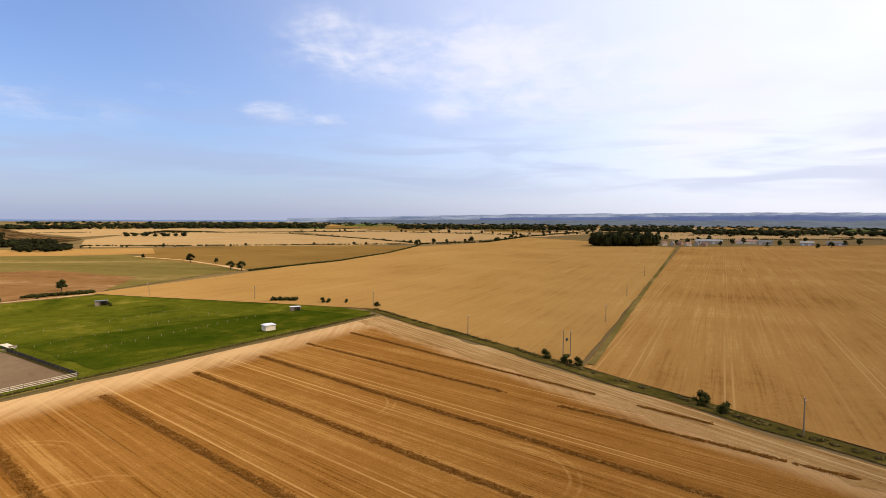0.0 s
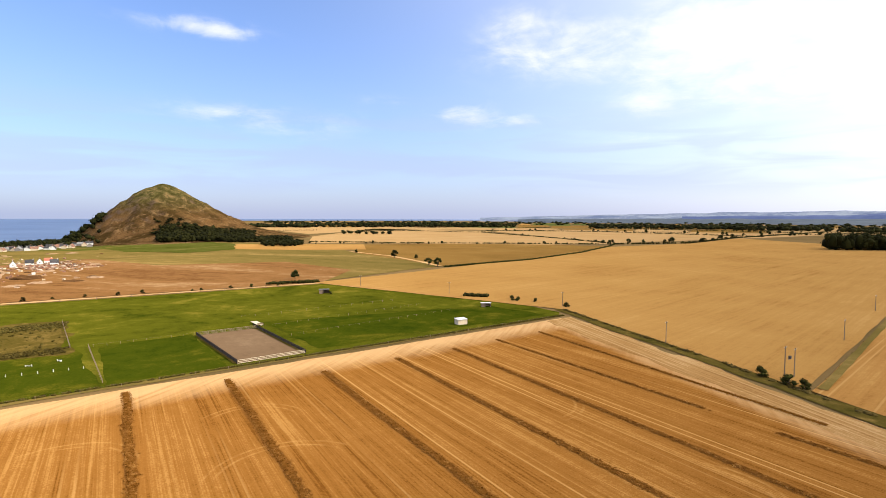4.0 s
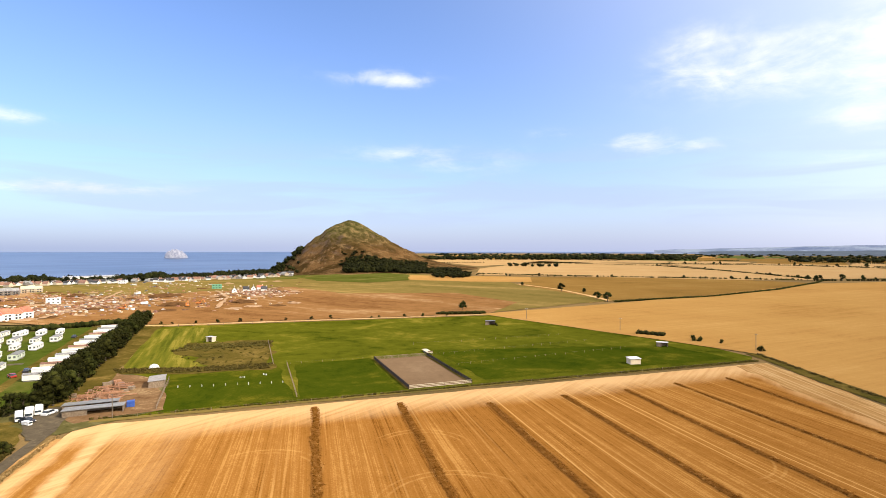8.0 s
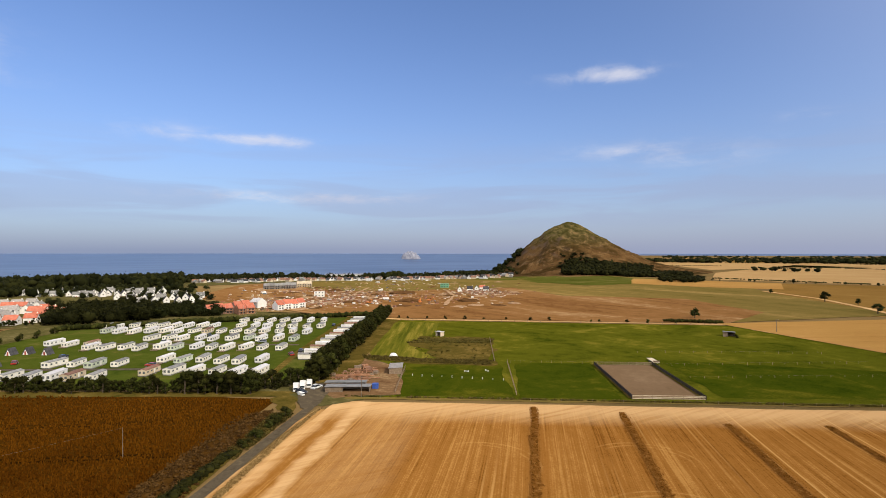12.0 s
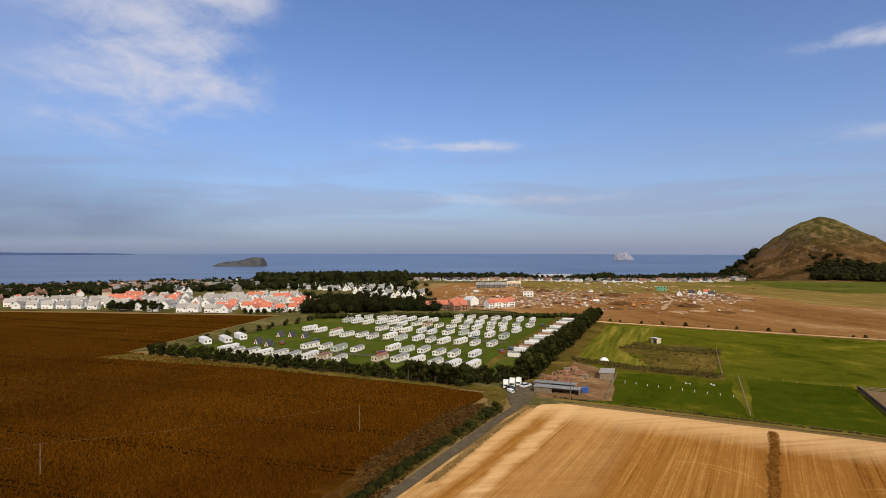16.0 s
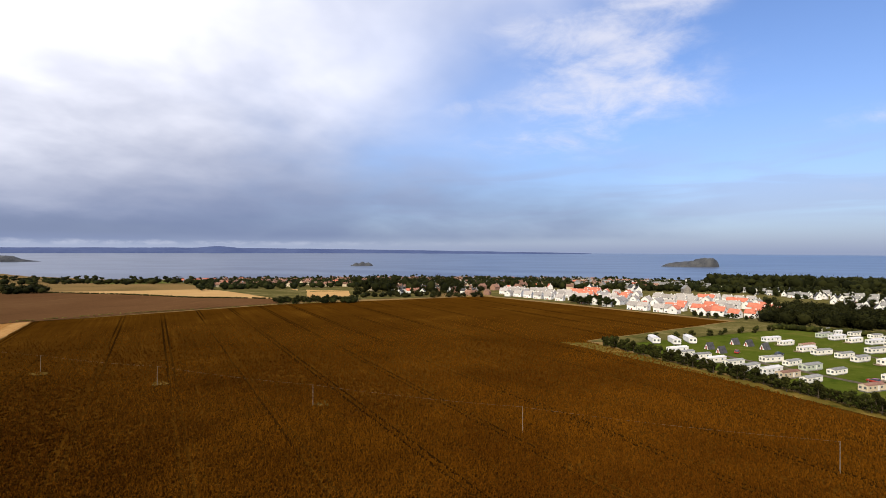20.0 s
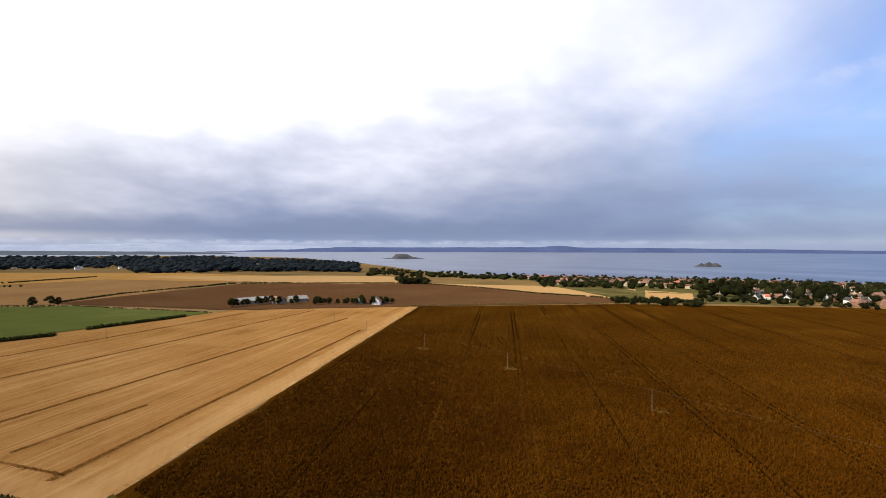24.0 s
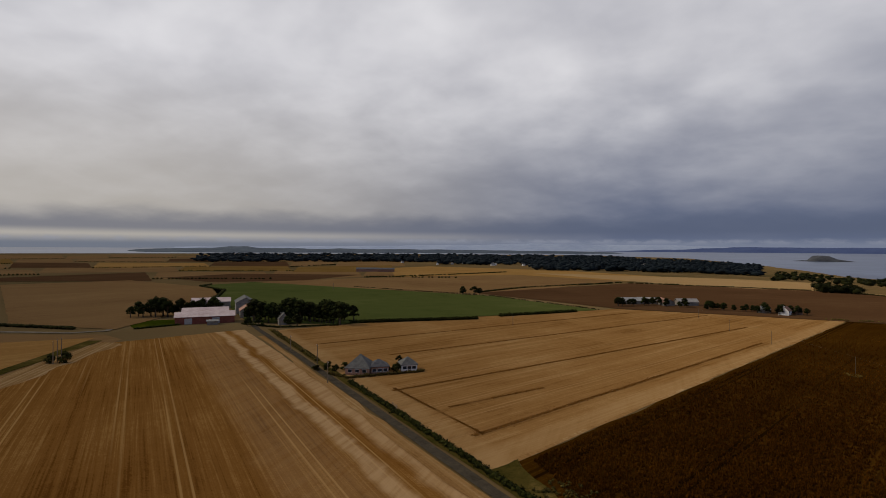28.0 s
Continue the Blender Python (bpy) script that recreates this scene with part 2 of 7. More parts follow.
def rows_field(name, turn, dark, mid, pale, drill=1.6, tram=24.0, tram_col=None, phase=0.0, contrast=1.0, patch=0.012, tram_w=0.25, worn_at=0.40, tram_mix=0.8, arcs=(), margins=(), worn_col=None):
    """A cropped field: drill rows along one heading, patches, wheel tracks, fine stubble."""
    m, k, bs = surface(name, 1.0, 0.0, 0.0)
    bs.inputs["Diffuse Roughness"].default_value = 1.0
    p = k.node("ShaderNodeTexCoord").outputs["Object"]
    u = k.mapped(p, turn)
    ux, uy, _ = k.xyz(u)
    streak = k.noise(k.join(k.math("MULTIPLY", ux, 1.0 / drill), k.math("MULTIPLY", uy, 0.012), 0.0), 1.0, 3, 0.6)
    combs = k.noise(k.join(k.math("MULTIPLY", ux, 0.16), k.math("MULTIPLY", uy, 0.004), 3.0), 1.0, 2, 0.5)
    fine = k.noise(k.join(k.math("MULTIPLY", ux, 3.2 / drill), k.math("MULTIPLY", uy, 0.03), 5.0), 1.0, 2, 0.6)
    patches = k.noise(p, patch, 5, 0.6, 0.5)
    grain = k.noise(p, 2.2, 4, 0.7)
    clod = k.noise(p, 0.35, 3, 0.6)
    v = k.math("ADD", k.math("MULTIPLY", streak, 0.36 * contrast), k.math("ADD", k.math("MULTIPLY", combs, 0.22 * contrast), k.math("MULTIPLY", fine, 0.34 * contrast)))
    v = k.math("ADD", v, k.math("MULTIPLY", patches, 0.42))
    v = k.math("ADD", v, k.math("MULTIPLY", grain, 0.34))
    v = k.math("ADD", v, k.math("MULTIPLY", clod, 0.14))
    mean = 0.5 * (0.92 * contrast + 0.90)
    c = k.mix(k.span(v, mean - 0.17, mean), dark, mid)
    c = k.mix(k.span(v, mean, mean + 0.17), c, pale)
    if tram_col:
        w = k.math("ABSOLUTE", k.math("WRAP", k.math("ADD", ux, phase), -tram / 2, tram / 2))
        track = k.span(k.math("ABSOLUTE", k.math("SUBTRACT", w, 1.0)), tram_w, tram_w + 0.22, 1.0, 0.0)
        worn = k.span(k.noise(k.join(k.math("MULTIPLY", ux, 0.07), k.math("MULTIPLY", uy, 0.004), 9.0), 1.0, 3), worn_at, worn_at + 0.16)
        c = k.mix(k.math("MULTIPLY", k.math("MULTIPLY", track, worn), tram_mix), c, tram_col)
    # curved wheel marks: centre, radius, and the side on which they show
    for cx, cy, rad, sx, sy in arcs:
        q = k.vec("SUBTRACT", p, (cx, cy, 0.0))
        d = k.math("ABSOLUTE", k.math("SUBTRACT", k.vec("LENGTH", q), rad))
        ring = k.span(k.math("ABSOLUTE", k.math("SUBTRACT", d, 0.9)), 0.12, 0.45, 1.0, 0.0)
        side = k.span(k.vec("DOT_PRODUCT", q, (sx, sy, 0.0)), rad * 0.3, rad * 0.7)
        c = k.mix(k.math("MULTIPLY", k.math("MULTIPLY", ring, side), k.span(clod, 0.35, 0.6, 0.06, 0.30)), c, tram_col)
    # worn margins: a point on the border, its inward normal, where the bands begin and end
    for px, py, nx, ny, bands in margins:
        off = k.vec("DOT_PRODUCT", k.vec("SUBTRACT", p, (px, py, 0.0)), (nx, ny, 0.0))
        rub = k.noise(k.mapped(p, math.degrees(math.atan2(nx, ny)), (0.5, 0.03, 1.0)), 1.0, 4, 0.6)
        off = k.math("ADD", off, k.math("MULTIPLY", k.math("SUBTRACT", k.noise(p, 0.05, 4, 0.6), 0.5), 7.0))
        for lo, hi, soft, much in bands:
            f = k.math("MULTIPLY", k.span(off, lo - soft, lo + soft * 0.3), k.span(off, hi - soft * 0.3, hi + soft, 1.0, 0.0))
            c = k.mix(k.math("MULTIPLY", f, k.span(rub, 0.30, 0.62, much * 0.55, much)), c, worn_col)
    k.put(bs.inputs["Base Color"], c)
    relief(k, bs, k.math("ADD", streak, grain), 0.8, 0.12)
    return m


def meadow(name, dark, mid, pale, patch=0.03, streaks=0.0, turn=0.0):
    m, k, bs = surface(name, 1.0, 0.0, 0.0)
    bs.inputs["Diffuse Roughness"].default_value = 1.0
    p = k.node("ShaderNodeTexCoord").outputs["Object"]
    q = k.mapped(p, turn, (0.25, 1.0, 1.0)) if streaks else p
    a, b, g = k.noise(q, patch, 6, 0.62, 0.8), k.noise(p, patch * 6, 4, 0.6), k.noise(p, 1.6, 4, 0.7)
    v = k.math("ADD", k.math("MULTIPLY", a, 0.6), k.math("ADD", k.math("MULTIPLY", b, 0.25), k.math("MULTIPLY", g, 0.25)))
    c = k.mix(k.span(v, 0.40, 0.55), dark, mid)
    c = k.mix(k.span(v, 0.55, 0.72), c, pale)
    k.put(bs.inputs["Base Color"], c)
    relief(k, bs, k.math("ADD", b, g), 0.7, 0.15)
    return m


ARCS = [(-52, 78, 14, -0.8, 0.6), (-74, 96, 11, -0.5, 0.85), (-20, 128, 13, 0.9, 0.4), (14, 92, 13, 0.9, 0.3), (-92, 66, 12, -0.3, 0.95), (46, 62, 14, 0.7, 0.7)]
STUBBLE = rows_field("stubble", 131.0, (0.130, 0.049, 0.0085), (0.224, 0.096, 0.0195), (0.325, 0.162, 0.043), 1.3, 12.0, (0.4284, 0.2403, 0.0765), -20.0, 1.15, 0.012, 0.10, 0.46, 0.75, ARCS,
                     [(-153, 58, 0.811, -0.585, ((-8, 12.0, 8.0, 0.62), (-6, 6.5, 5.0, 0.62))), (-21, 241, -0.832, -0.555, ((-8, 10, 5.0, 0.55),)), (-104, 12, 0.639, 0.769, ((-6, 5.5, 2.5, 0.8), (11.2, 13.8, 1.8, 0.9), (17, 30, 5.0, 0.22)))],
                     (0.50, 0.315, 0.145))
HEADLAND = rows_field("headland_stubble", 35.8, (0.275, 0.140, 0.046), (0.43, 0.258, 0.105), (0.62, 0.42, 0.215), 1.6, 7.0, (0.53, 0.35, 0.19), 1.0, 0.9, 0.06, 0.25, 0.42, 0.5)
HEADLAND_SIDE = rows_field("side_headland_stubble", 131.0, (0.205, 0.096, 0.027), (0.315, 0.172, 0.060), (0.46, 0.30, 0.135), 1.6, 7.0, (0.4466, 0.2976, 0.1399), 1.0, 0.9, 0.03, 0.15, 0.46, 0.5)
HEADLAND_EAST = rows_field("ditch_headland_stubble", 147.0, (0.185, 0.088, 0.025), (0.280, 0.155, 0.054), (0.39, 0.245, 0.108), 2.0, 6.0, (0.3969, 0.2597, 0.1187), 1.0, 1.2, 0.03)
STUBBLE_FAR = rows_field("open_stubble", 28.0, (0.228, 0.113, 0.029), (0.312, 0.170, 0.049), (0.372, 0.216, 0.071), 3.0, 24.0, None, 0, 0.6)
STUBBLE_EAST = rows_field("east_stubble", 29.7, (0.205, 0.096, 0.024), (0.300, 0.152, 0.042), (0.39, 0.225, 0.074), 2.2, 12.0, (0.42, 0.25, 0.09), -15.0, 0.7, 0.012, 0.15, 0.44, 0.5)
STUBBLE_PALE = rows_field("pale_stubble", 70.0, (0.275, 0.162, 0.064), (0.345, 0.215, 0.090), (0.395, 0.260, 0.120), 4.0, 30.0, None, 0, 0.5)
BARLEY = rows_field("golden_field", 29.5, (0.1798, 0.083, 0.021), (0.2729, 0.138, 0.042), (0.3597, 0.206, 0.076), 2.4, 12.0, (0.40, 0.24, 0.10), 3.0, 1.0, 0.02, 0.12, 0.44, 0.5, (),
                    [(23, -113, 0.891, -0.454, ((-4, 7, 2.5, 0.5),)), (38, -116, -0.66, -0.75, ((-4, 6, 3.0, 0.45),))], (0.42, 0.255, 0.105))
TAN = rows_field("tan_stubble", 15.0, (0.150, 0.080, 0.030), (0.212, 0.119, 0.046), (0.265, 0.158, 0.064), 4.0, 30.0, None, 0, 0.5)
# the near-black wheel tracks also carry painted shade from between the bean plants
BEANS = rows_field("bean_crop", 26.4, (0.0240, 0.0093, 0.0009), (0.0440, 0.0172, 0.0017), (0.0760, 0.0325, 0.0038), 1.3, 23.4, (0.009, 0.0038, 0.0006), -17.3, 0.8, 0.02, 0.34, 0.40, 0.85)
PLOUGHED = rows_field("ploughed_earth", 60.0, (0.0593, 0.0281, 0.0122), (0.0874, 0.0437, 0.0191), (0.1186, 0.0655, 0.0292), 3.0, 30.0, None, 0, 0.5)
OLIVE = rows_field("mown_olive_field", 65.0, (0.1273, 0.0694, 0.0172), (0.1846, 0.1027, 0.0263), (0.2418, 0.1444, 0.0429), 5.0, 40.0, None, 0, 0.6)
GRASS = meadow("paddock_grass", (0.024, 0.033, 0.0022), (0.066, 0.068, 0.0054), (0.160, 0.130, 0.017), 0.03)
GRASS_DARK = meadow("lush_grass", (0.016, 0.027, 0.0016), (0.036, 0.046, 0.0028), (0.098, 0.084, 0.008), 0.035)
GRASS_PALE = rows_field("mown_grass", 123.0, (0.050, 0.058, 0.006), (0.092, 0.088, 0.010), (0.175, 0.140, 0.022), 5.5, 30.0, None, 0, 1.6, 0.02)
GRASS_WEST = meadow("pasture_grass", (0.060, 0.072, 0.017), (0.078, 0.089, 0.022), (0.105, 0.110, 0.031), 0.01)
GRASS_HILL = meadow("hillfoot_grass", (0.034, 0.042, 0.006), (0.066, 0.070, 0.012), (0.125, 0.105, 0.028), 0.012)
BROWN_EARTH = meadow("harrowed_earth", (0.085, 0.037, 0.012), (0.140, 0.064, 0.021), (0.205, 0.105, 0.040), 0.03, 1.0, -50)
GRASS_PARK = meadow("park_grass", (0.0281, 0.0424, 0.0053), (0.0468, 0.0611, 0.008), (0.0874, 0.0811, 0.0186), 0.05)
ROUGH = meadow("rough_grass", (0.0374, 0.0337, 0.0061), (0.078, 0.0568, 0.0121), (0.1685, 0.1103, 0.0302), 0.06)
SLOPE = meadow("weedy_slope", (0.080, 0.066, 0.015), (0.140, 0.100, 0.027), (0.24, 0.158, 0.052), 0.014, 1.0, -50)
BARE = meadow("bare_earth", (0.105, 0.046, 0.015), (0.185, 0.092, 0.032), (0.34, 0.215, 0.105), 0.02, 1.0, 20)
COUNTRY = meadow("open_country", (0.080, 0.060, 0.023), (0.160, 0.104, 0.042), (0.245, 0.164, 0.070), 0.0016)
SAND = meadow("arena_sand", (0.116, 0.073, 0.040), (0.146, 0.094, 0.053), (0.180, 0.120, 0.070), 0.05)
DIRT = meadow("yard_dirt", (0.085, 0.045, 0.020), (0.14, 0.080, 0.038), (0.26, 0.175, 0.092), 0.10)
TARMAC = plain("tarmac", (0.066, 0.051, 0.034), (0.115, 0.090, 0.060), 0.3, 0.95, spec=0.1)
LANE = meadow("worn_lane_surface", (0.050, 0.040, 0.026), (0.076, 0.060, 0.040), (0.118, 0.092, 0.058), 0.35)
WEEDS = meadow("dry_weeds", (0.042, 0.026, 0.006), (0.092, 0.056, 0.013), (0.165, 0.108, 0.030), 0.12)
BARE_EDGE = meadow("weedy_bare_soil", (0.026, 0.011, 0.0016), (0.052, 0.024, 0.0050), (0.105, 0.058, 0.018), 0.16)
LEAF_A = leafy("hedge_leaves", (0.008, 0.0095, 0.002), (0.040, 0.040, 0.008))
LEAF_D = leafy("dry_grass_tufts", (0.21, 0.135, 0.042), (0.44, 0.30, 0.115))
LEAF_E = leafy("brown_weed_leaves", (0.044, 0.022, 0.004), (0.140, 0.080, 0.022))
LEAF_B = leafy("tree_leaves", (0.0065, 0.009, 0.0024), (0.030, 0.034, 0.008))
LEAF_C = leafy("dry_shrub_leaves", (0.038, 0.029, 0.006), (0.105, 0.080, 0.019))
WOODLAND = leafy("woodland_leaves", (0.0065, 0.008, 0.0024), (0.026, 0.027, 0.007), 0.1, 0.05)
# bluer copy of the woodland leaves, with distance haze put into the colour
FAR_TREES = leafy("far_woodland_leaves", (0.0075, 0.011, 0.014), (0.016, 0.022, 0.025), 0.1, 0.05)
BARK = plain("bark", (0.05, 0.035, 0.022), (0.10, 0.075, 0.05), 3, 0.95, 0, 0.02)
STRAW = meadow("straw_swath", (0.085, 0.030, 0.005), (0.205, 0.084, 0.015), (0.40, 0.205, 0.055), 0.9)


def water_mat():
    m, k, bs = surface("sea_water", 0.30, 0.0, 0.28)
    p = k.node("ShaderNodeTexCoord").outputs["Object"]
    n = k.noise(k.mapped(p, 20, (0.004, 0.0012, 1)), 1.0, 4)
    k.put(bs.inputs["Base Color"], k.mix(k.span(n, 0.4, 0.6), (0.031, 0.049, 0.104), (0.085, 0.112, 0.178)))
    relief(k, bs, k.noise(p, 0.06, 3), 0.5, 1.2)
    return m


GARDEN = meadow("garden_ground", (0.035, 0.036, 0.010), (0.075, 0.065, 0.022), (0.16, 0.13, 0.06), 0.05)
WATER = water_mat()


# ---- building helpers ----
def mesh_object(name, verts, faces, material, parent=None):
    me = bpy.data.meshes.new(name)
    me.from_pydata([tuple(v) for v in verts], [], [tuple(int(i) for i in q) for q in faces])
    me.materials.append(material)
    me.update()
    ob = new(name, me)
    if parent:
        ob.parent = parent
    return ob


def part(name, bm, material, parent, label=""):
    me = bpy.data.meshes.new(name)
    bm.to_mesh(me)
    bm.free()
    me.materials.append(material)
    ob = new(name, me)
    ob.parent = parent
    return tagged(ob, label)


def thing(name, m, label, category, group=""):
    ob = new(name)
    ob.matrix_world = m
    ob.empty_display_size = 0.5
    return tagged(ob, label, category, group)


def box(bm, x0, y0, z0, x1, y1, z1, bevel=0.0):
    vs = [bm.verts.new(c) for c in ((x0, y0, z0), (x1, y0, z0), (x1, y1, z0), (x0, y1, z0), (x0, y0, z1), (x1, y0, z1), (x1, y1, z1), (x0, y1, z1))]
    fs = [bm.faces.new([vs[i] for i in q]) for q in ((3, 2, 1, 0), (4, 5, 6, 7), (0, 1, 5, 4), (1, 2, 6, 5), (2, 3, 7, 6), (3, 0, 4, 7))]
    if bevel:
        bmesh.ops.bevel(bm, geom=list({e for q in fs for e in q.edges}), offset=bevel, segments=1, affect="EDGES")
    return bm


def boxed(x0, y0, z0, x1, y1, z1, bevel=0.0):
    return box(bmesh.new(), x0, y0, z0, x1, y1, z1, bevel)


SHORE = [(-170, 9000), (38, 9000), (48, 2400), (54, 1700), (62, 1500), (150, 1480), (158, 1600), (163, 1900), (168, 2600), (175, 3600),
         (190, 4100), (203, 4200), (240, 4200), (252, 9000), (260, 9000)]
SEA = -25.0


def sea_z(r, yaw=130.0):
    """Height of the sea sheet, which rises gently to meet the horizon."""
    return SEA + np.interp(yaw, [50, 62, 95, 130], [34, 36, 47, 58]) * np.clip((np.asarray(r) - 2000) / 2900, 0, 1) ** 2


def yaw_of(x, y):
    yaw = np.degrees(np.arctan2(-np.asarray(x, float), np.asarray(y, float)))
    return np.where(yaw < -100, yaw + 360, yaw)


def ground_z(x, y):
    """Height of the land: level fields that fall gently to the shore."""
    x, y = np.asarray(x, float), np.asarray(y, float)
    r, yaw = np.hypot(x, y), np.degrees(np.arctan2(-x, y))
    yaw = np.where(yaw < -150, yaw + 360, yaw)
    rs = np.interp(yaw, [a for a, b in SHORE], [b for a, b in SHORE])
    end = np.where(rs < 4900, np.minimum(0, sea_z(rs, yaw) - 0.3), 0)
    u = np.clip((r - 600) / (rs - 600), 0, 1)
    return np.where(r <= rs, end * u * u * (3 - 2 * u), np.maximum(end - (r - rs) * 0.08, -70))


def gz(x, y):
    return float(ground_z(x, y))


def at(yaw, r):
    h = heading(yaw) * r
    return h.x, h.y


def disc(name, radii, steps, height, material):
    ang = np.linspace(0, 2 * np.pi, steps, endpoint=False)
    rr, aa = np.meshgrid(radii, ang, indexing="ij")
    x, y = rr * np.cos(aa), rr * np.sin(aa)
    v = np.stack([x, y, height(x, y)], -1).reshape(-1, 3)
    n = len(radii)
    i, j = np.meshgrid(np.arange(n - 1), np.arange(steps), indexing="ij")
    j2 = (j + 1) % steps
    f = np.stack([i * steps + j, (i + 1) * steps + j, (i + 1) * steps + j2, i * steps + j2], -1).reshape(-1, 4)
    return mesh_object(name, v, f, material)


ground = disc("ground", np.concatenate([[0.5], np.geomspace(20, 600, 12)[:-1], np.linspace(600, 2000, 36)[:-1], np.geomspace(2000, 4960, 22)]), 360, ground_z, COUNTRY)
tagged(ground, "open farmland of stubble and dry grass", "ground", kind="structure")
sea = disc("water", np.linspace(900, 4960, 40), 240, lambda x, y: sea_z(np.hypot(x, y), yaw_of(x, y)), WATER)
tagged(sea, "calm grey-blue sea of the wide firth", "sea", kind="structure")


def ragged(pts, wild, step):
    """The border with its sides broken into short, slightly wandering steps."""
    out = []
    for (ax, ay), (bx, by) in zip(pts, pts[1:] + pts[:1]):
        d = math.hypot(bx - ax, by - ay)
        n = max(1, int(d / step))
        for i in range(n):
            u = i / n
            x, y = ax + (bx - ax) * u, ay + (by - ay) * u
            o = wild * noise.fractal(Vector((x * 0.06, y * 0.06, 7.0)), 0.9, 2.0, 3) if i else 0
            out.append((x - (by - ay) / d * o, y + (bx - ax) / d * o))
    return out


def field(name, pts, material, label, lift=0.03, category="field", cell=90.0, kind="structure", wild=0.7):
    """A piece of land with a border through pts, laid on the ground."""
    bm = bmesh.new()
    far = max(math.hypot(x, y) for x, y in pts) > 600
    lift *= 3
    pts = ragged(pts, wild, 12.0 if far else 3.0)
    bm.faces.new([bm.verts.new((x, y, 0)) for x, y in pts])
    bmesh.ops.triangulate(bm, faces=bm.faces[:])
    if far:
        for axis in (0, 1):
            lo, hi = min(p[axis] for p in pts), max(p[axis] for p in pts)
            c = math.ceil(lo / cell) * cell
            while c < hi:
                co, no = [0, 0, 0], [0, 0, 0]
                co[axis], no[axis] = c, 1
                bmesh.ops.bisect_plane(bm, geom=bm.verts[:] + bm.edges[:] + bm.faces[:], plane_co=co, plane_no=no)
                c += cell
        lift += 0.25
    for v in bm.verts:
        v.co.z = gz(v.co.x, v.co.y) + lift
    for q in bm.faces:
        if q.normal.z < 0:
            q.normal_flip()
    me = bpy.data.meshes.new(name)
    bm.to_mesh(me)
    bm.free()
    me.materials.append(material)
    return tagged(new(name, me), label, category, kind=kind)


def strip(name, pts, width, material, label, lift=0.06, category="road", wob=0.0):
    """A band of even width along a line of points."""
    rng = np.random.default_rng(len(pts) * 7 + int(abs(pts[0][0])))
    left, right = [], []
    dense = []
    for a, b in zip(pts, pts[1:]):
        n = max(1, int(math.dist(a, b) / 9))
        dense += [(a[0] + (b[0] - a[0]) * i / n, a[1] + (b[1] - a[1]) * i / n) for i in range(n)]
    dense.append(pts[-1])
    for i, p in enumerate(dense):
        a, b = dense[max(i - 1, 0)], dense[min(i + 1, len(dense) - 1)]
        d = Vector((b[0] - a[0], b[1] - a[1])).normalized()
        w = width / 2 * (1 + wob * (rng.random() - 0.5)), width / 2 * (1 + wob * (rng.random() - 0.5))
        left.append((p[0] - d.y * w[0], p[1] + d.x * w[0]))
        right.append((p[0] + d.y * w[1], p[1] - d.x * w[1]))
    n = len(left)
    lift *= 3
    far = max(math.hypot(*p) for p in pts) > 600
    v = [(x, y, gz(x, y) + lift + (0.3 if far else 0)) for x, y in left + right]
    f = [(n + i, n + i + 1, i + 1, i) for i in range(n - 1)]
    return tagged(mesh_object(name, v, f, material), label, category, kind="structure")


def along(pts, step):
    """Points and headings at even steps along a line."""
    out, carry = [], 0.0
    for a, b in zip(pts, pts[1:]):
        a, b = Vector(a), Vector(b)
        d, s = (b - a).length, carry
        while s < d:
            q = a + (b - a) * (s / d)
            out.append((q.x, q.y, math.atan2(b.y - a.y, b.x - a.x)))
            s += step
        carry = s - d
    return out


# ---- foliage ----
_bm = bmesh.new()
bmesh.ops.create_icosphere(_bm, subdivisions=1, radius=1)
ICO1 = np.array([v.co[:] for v in _bm.verts]), np.array([[v.index for v in q.verts] for q in _bm.faces])
_bm.free()


def foliage(centres, radii, leaves, leaf, seed=0, core=0.8, ico=ICO1):
    """Vertices and triangles of leafy clumps: a ragged core and many small leaf sprays round each centre."""
    rng = np.random.default_rng(seed)
    c, r = np.asarray(centres, float), np.asarray(radii, float)
    n = len(c)
    base, tri = ico
    nv = len(base)
    v = base[None] * (core * (0.72 + 0.5 * rng.random((n, nv, 1)))) * r[:, None] + c[:, None]
    f = tri[None] + (np.arange(n) * nv)[:, None, None]
    verts, faces = [v.reshape(-1, 3)], [f.reshape(-1, 3)]
    if leaves:
        d = rng.normal(size=(n, leaves, 3))
        d /= np.linalg.norm(d, axis=-1, keepdims=True)
        p = d * (0.72 + 0.42 * rng.random((n, leaves, 1))) * r[:, None] + c[:, None]
        t = rng.normal(size=(n, leaves, 3, 3)) * leaf
        q = p[:, :, None] + t
        verts.append(q.reshape(-1, 3))
        faces.append(np.arange(n * leaves * 3).reshape(-1, 3) + n * nv)
    return np.concatenate(verts), np.concatenate(faces)


def quick_mesh(name, v, f, material):
    me = bpy.data.meshes.new(name)
    me.vertices.add(len(v))
    me.vertices.foreach_set("co", np.ascontiguousarray(v, dtype=np.float32).ravel())
    me.loops.add(f.size)
    me.loops.foreach_set("vertex_index", np.ascontiguousarray(f, dtype=np.int32).ravel())
    me.polygons.add(len(f))
    me.polygons.foreach_set("loop_start", np.arange(0, f.size, f.shape[1], dtype=np.int32))
    me.polygons.foreach_set("loop_total", np.full(len(f), f.shape[1], dtype=np.int32))
    me.materials.append(material)
    me.update(calc_edges=True)
    me.validate()
    return me


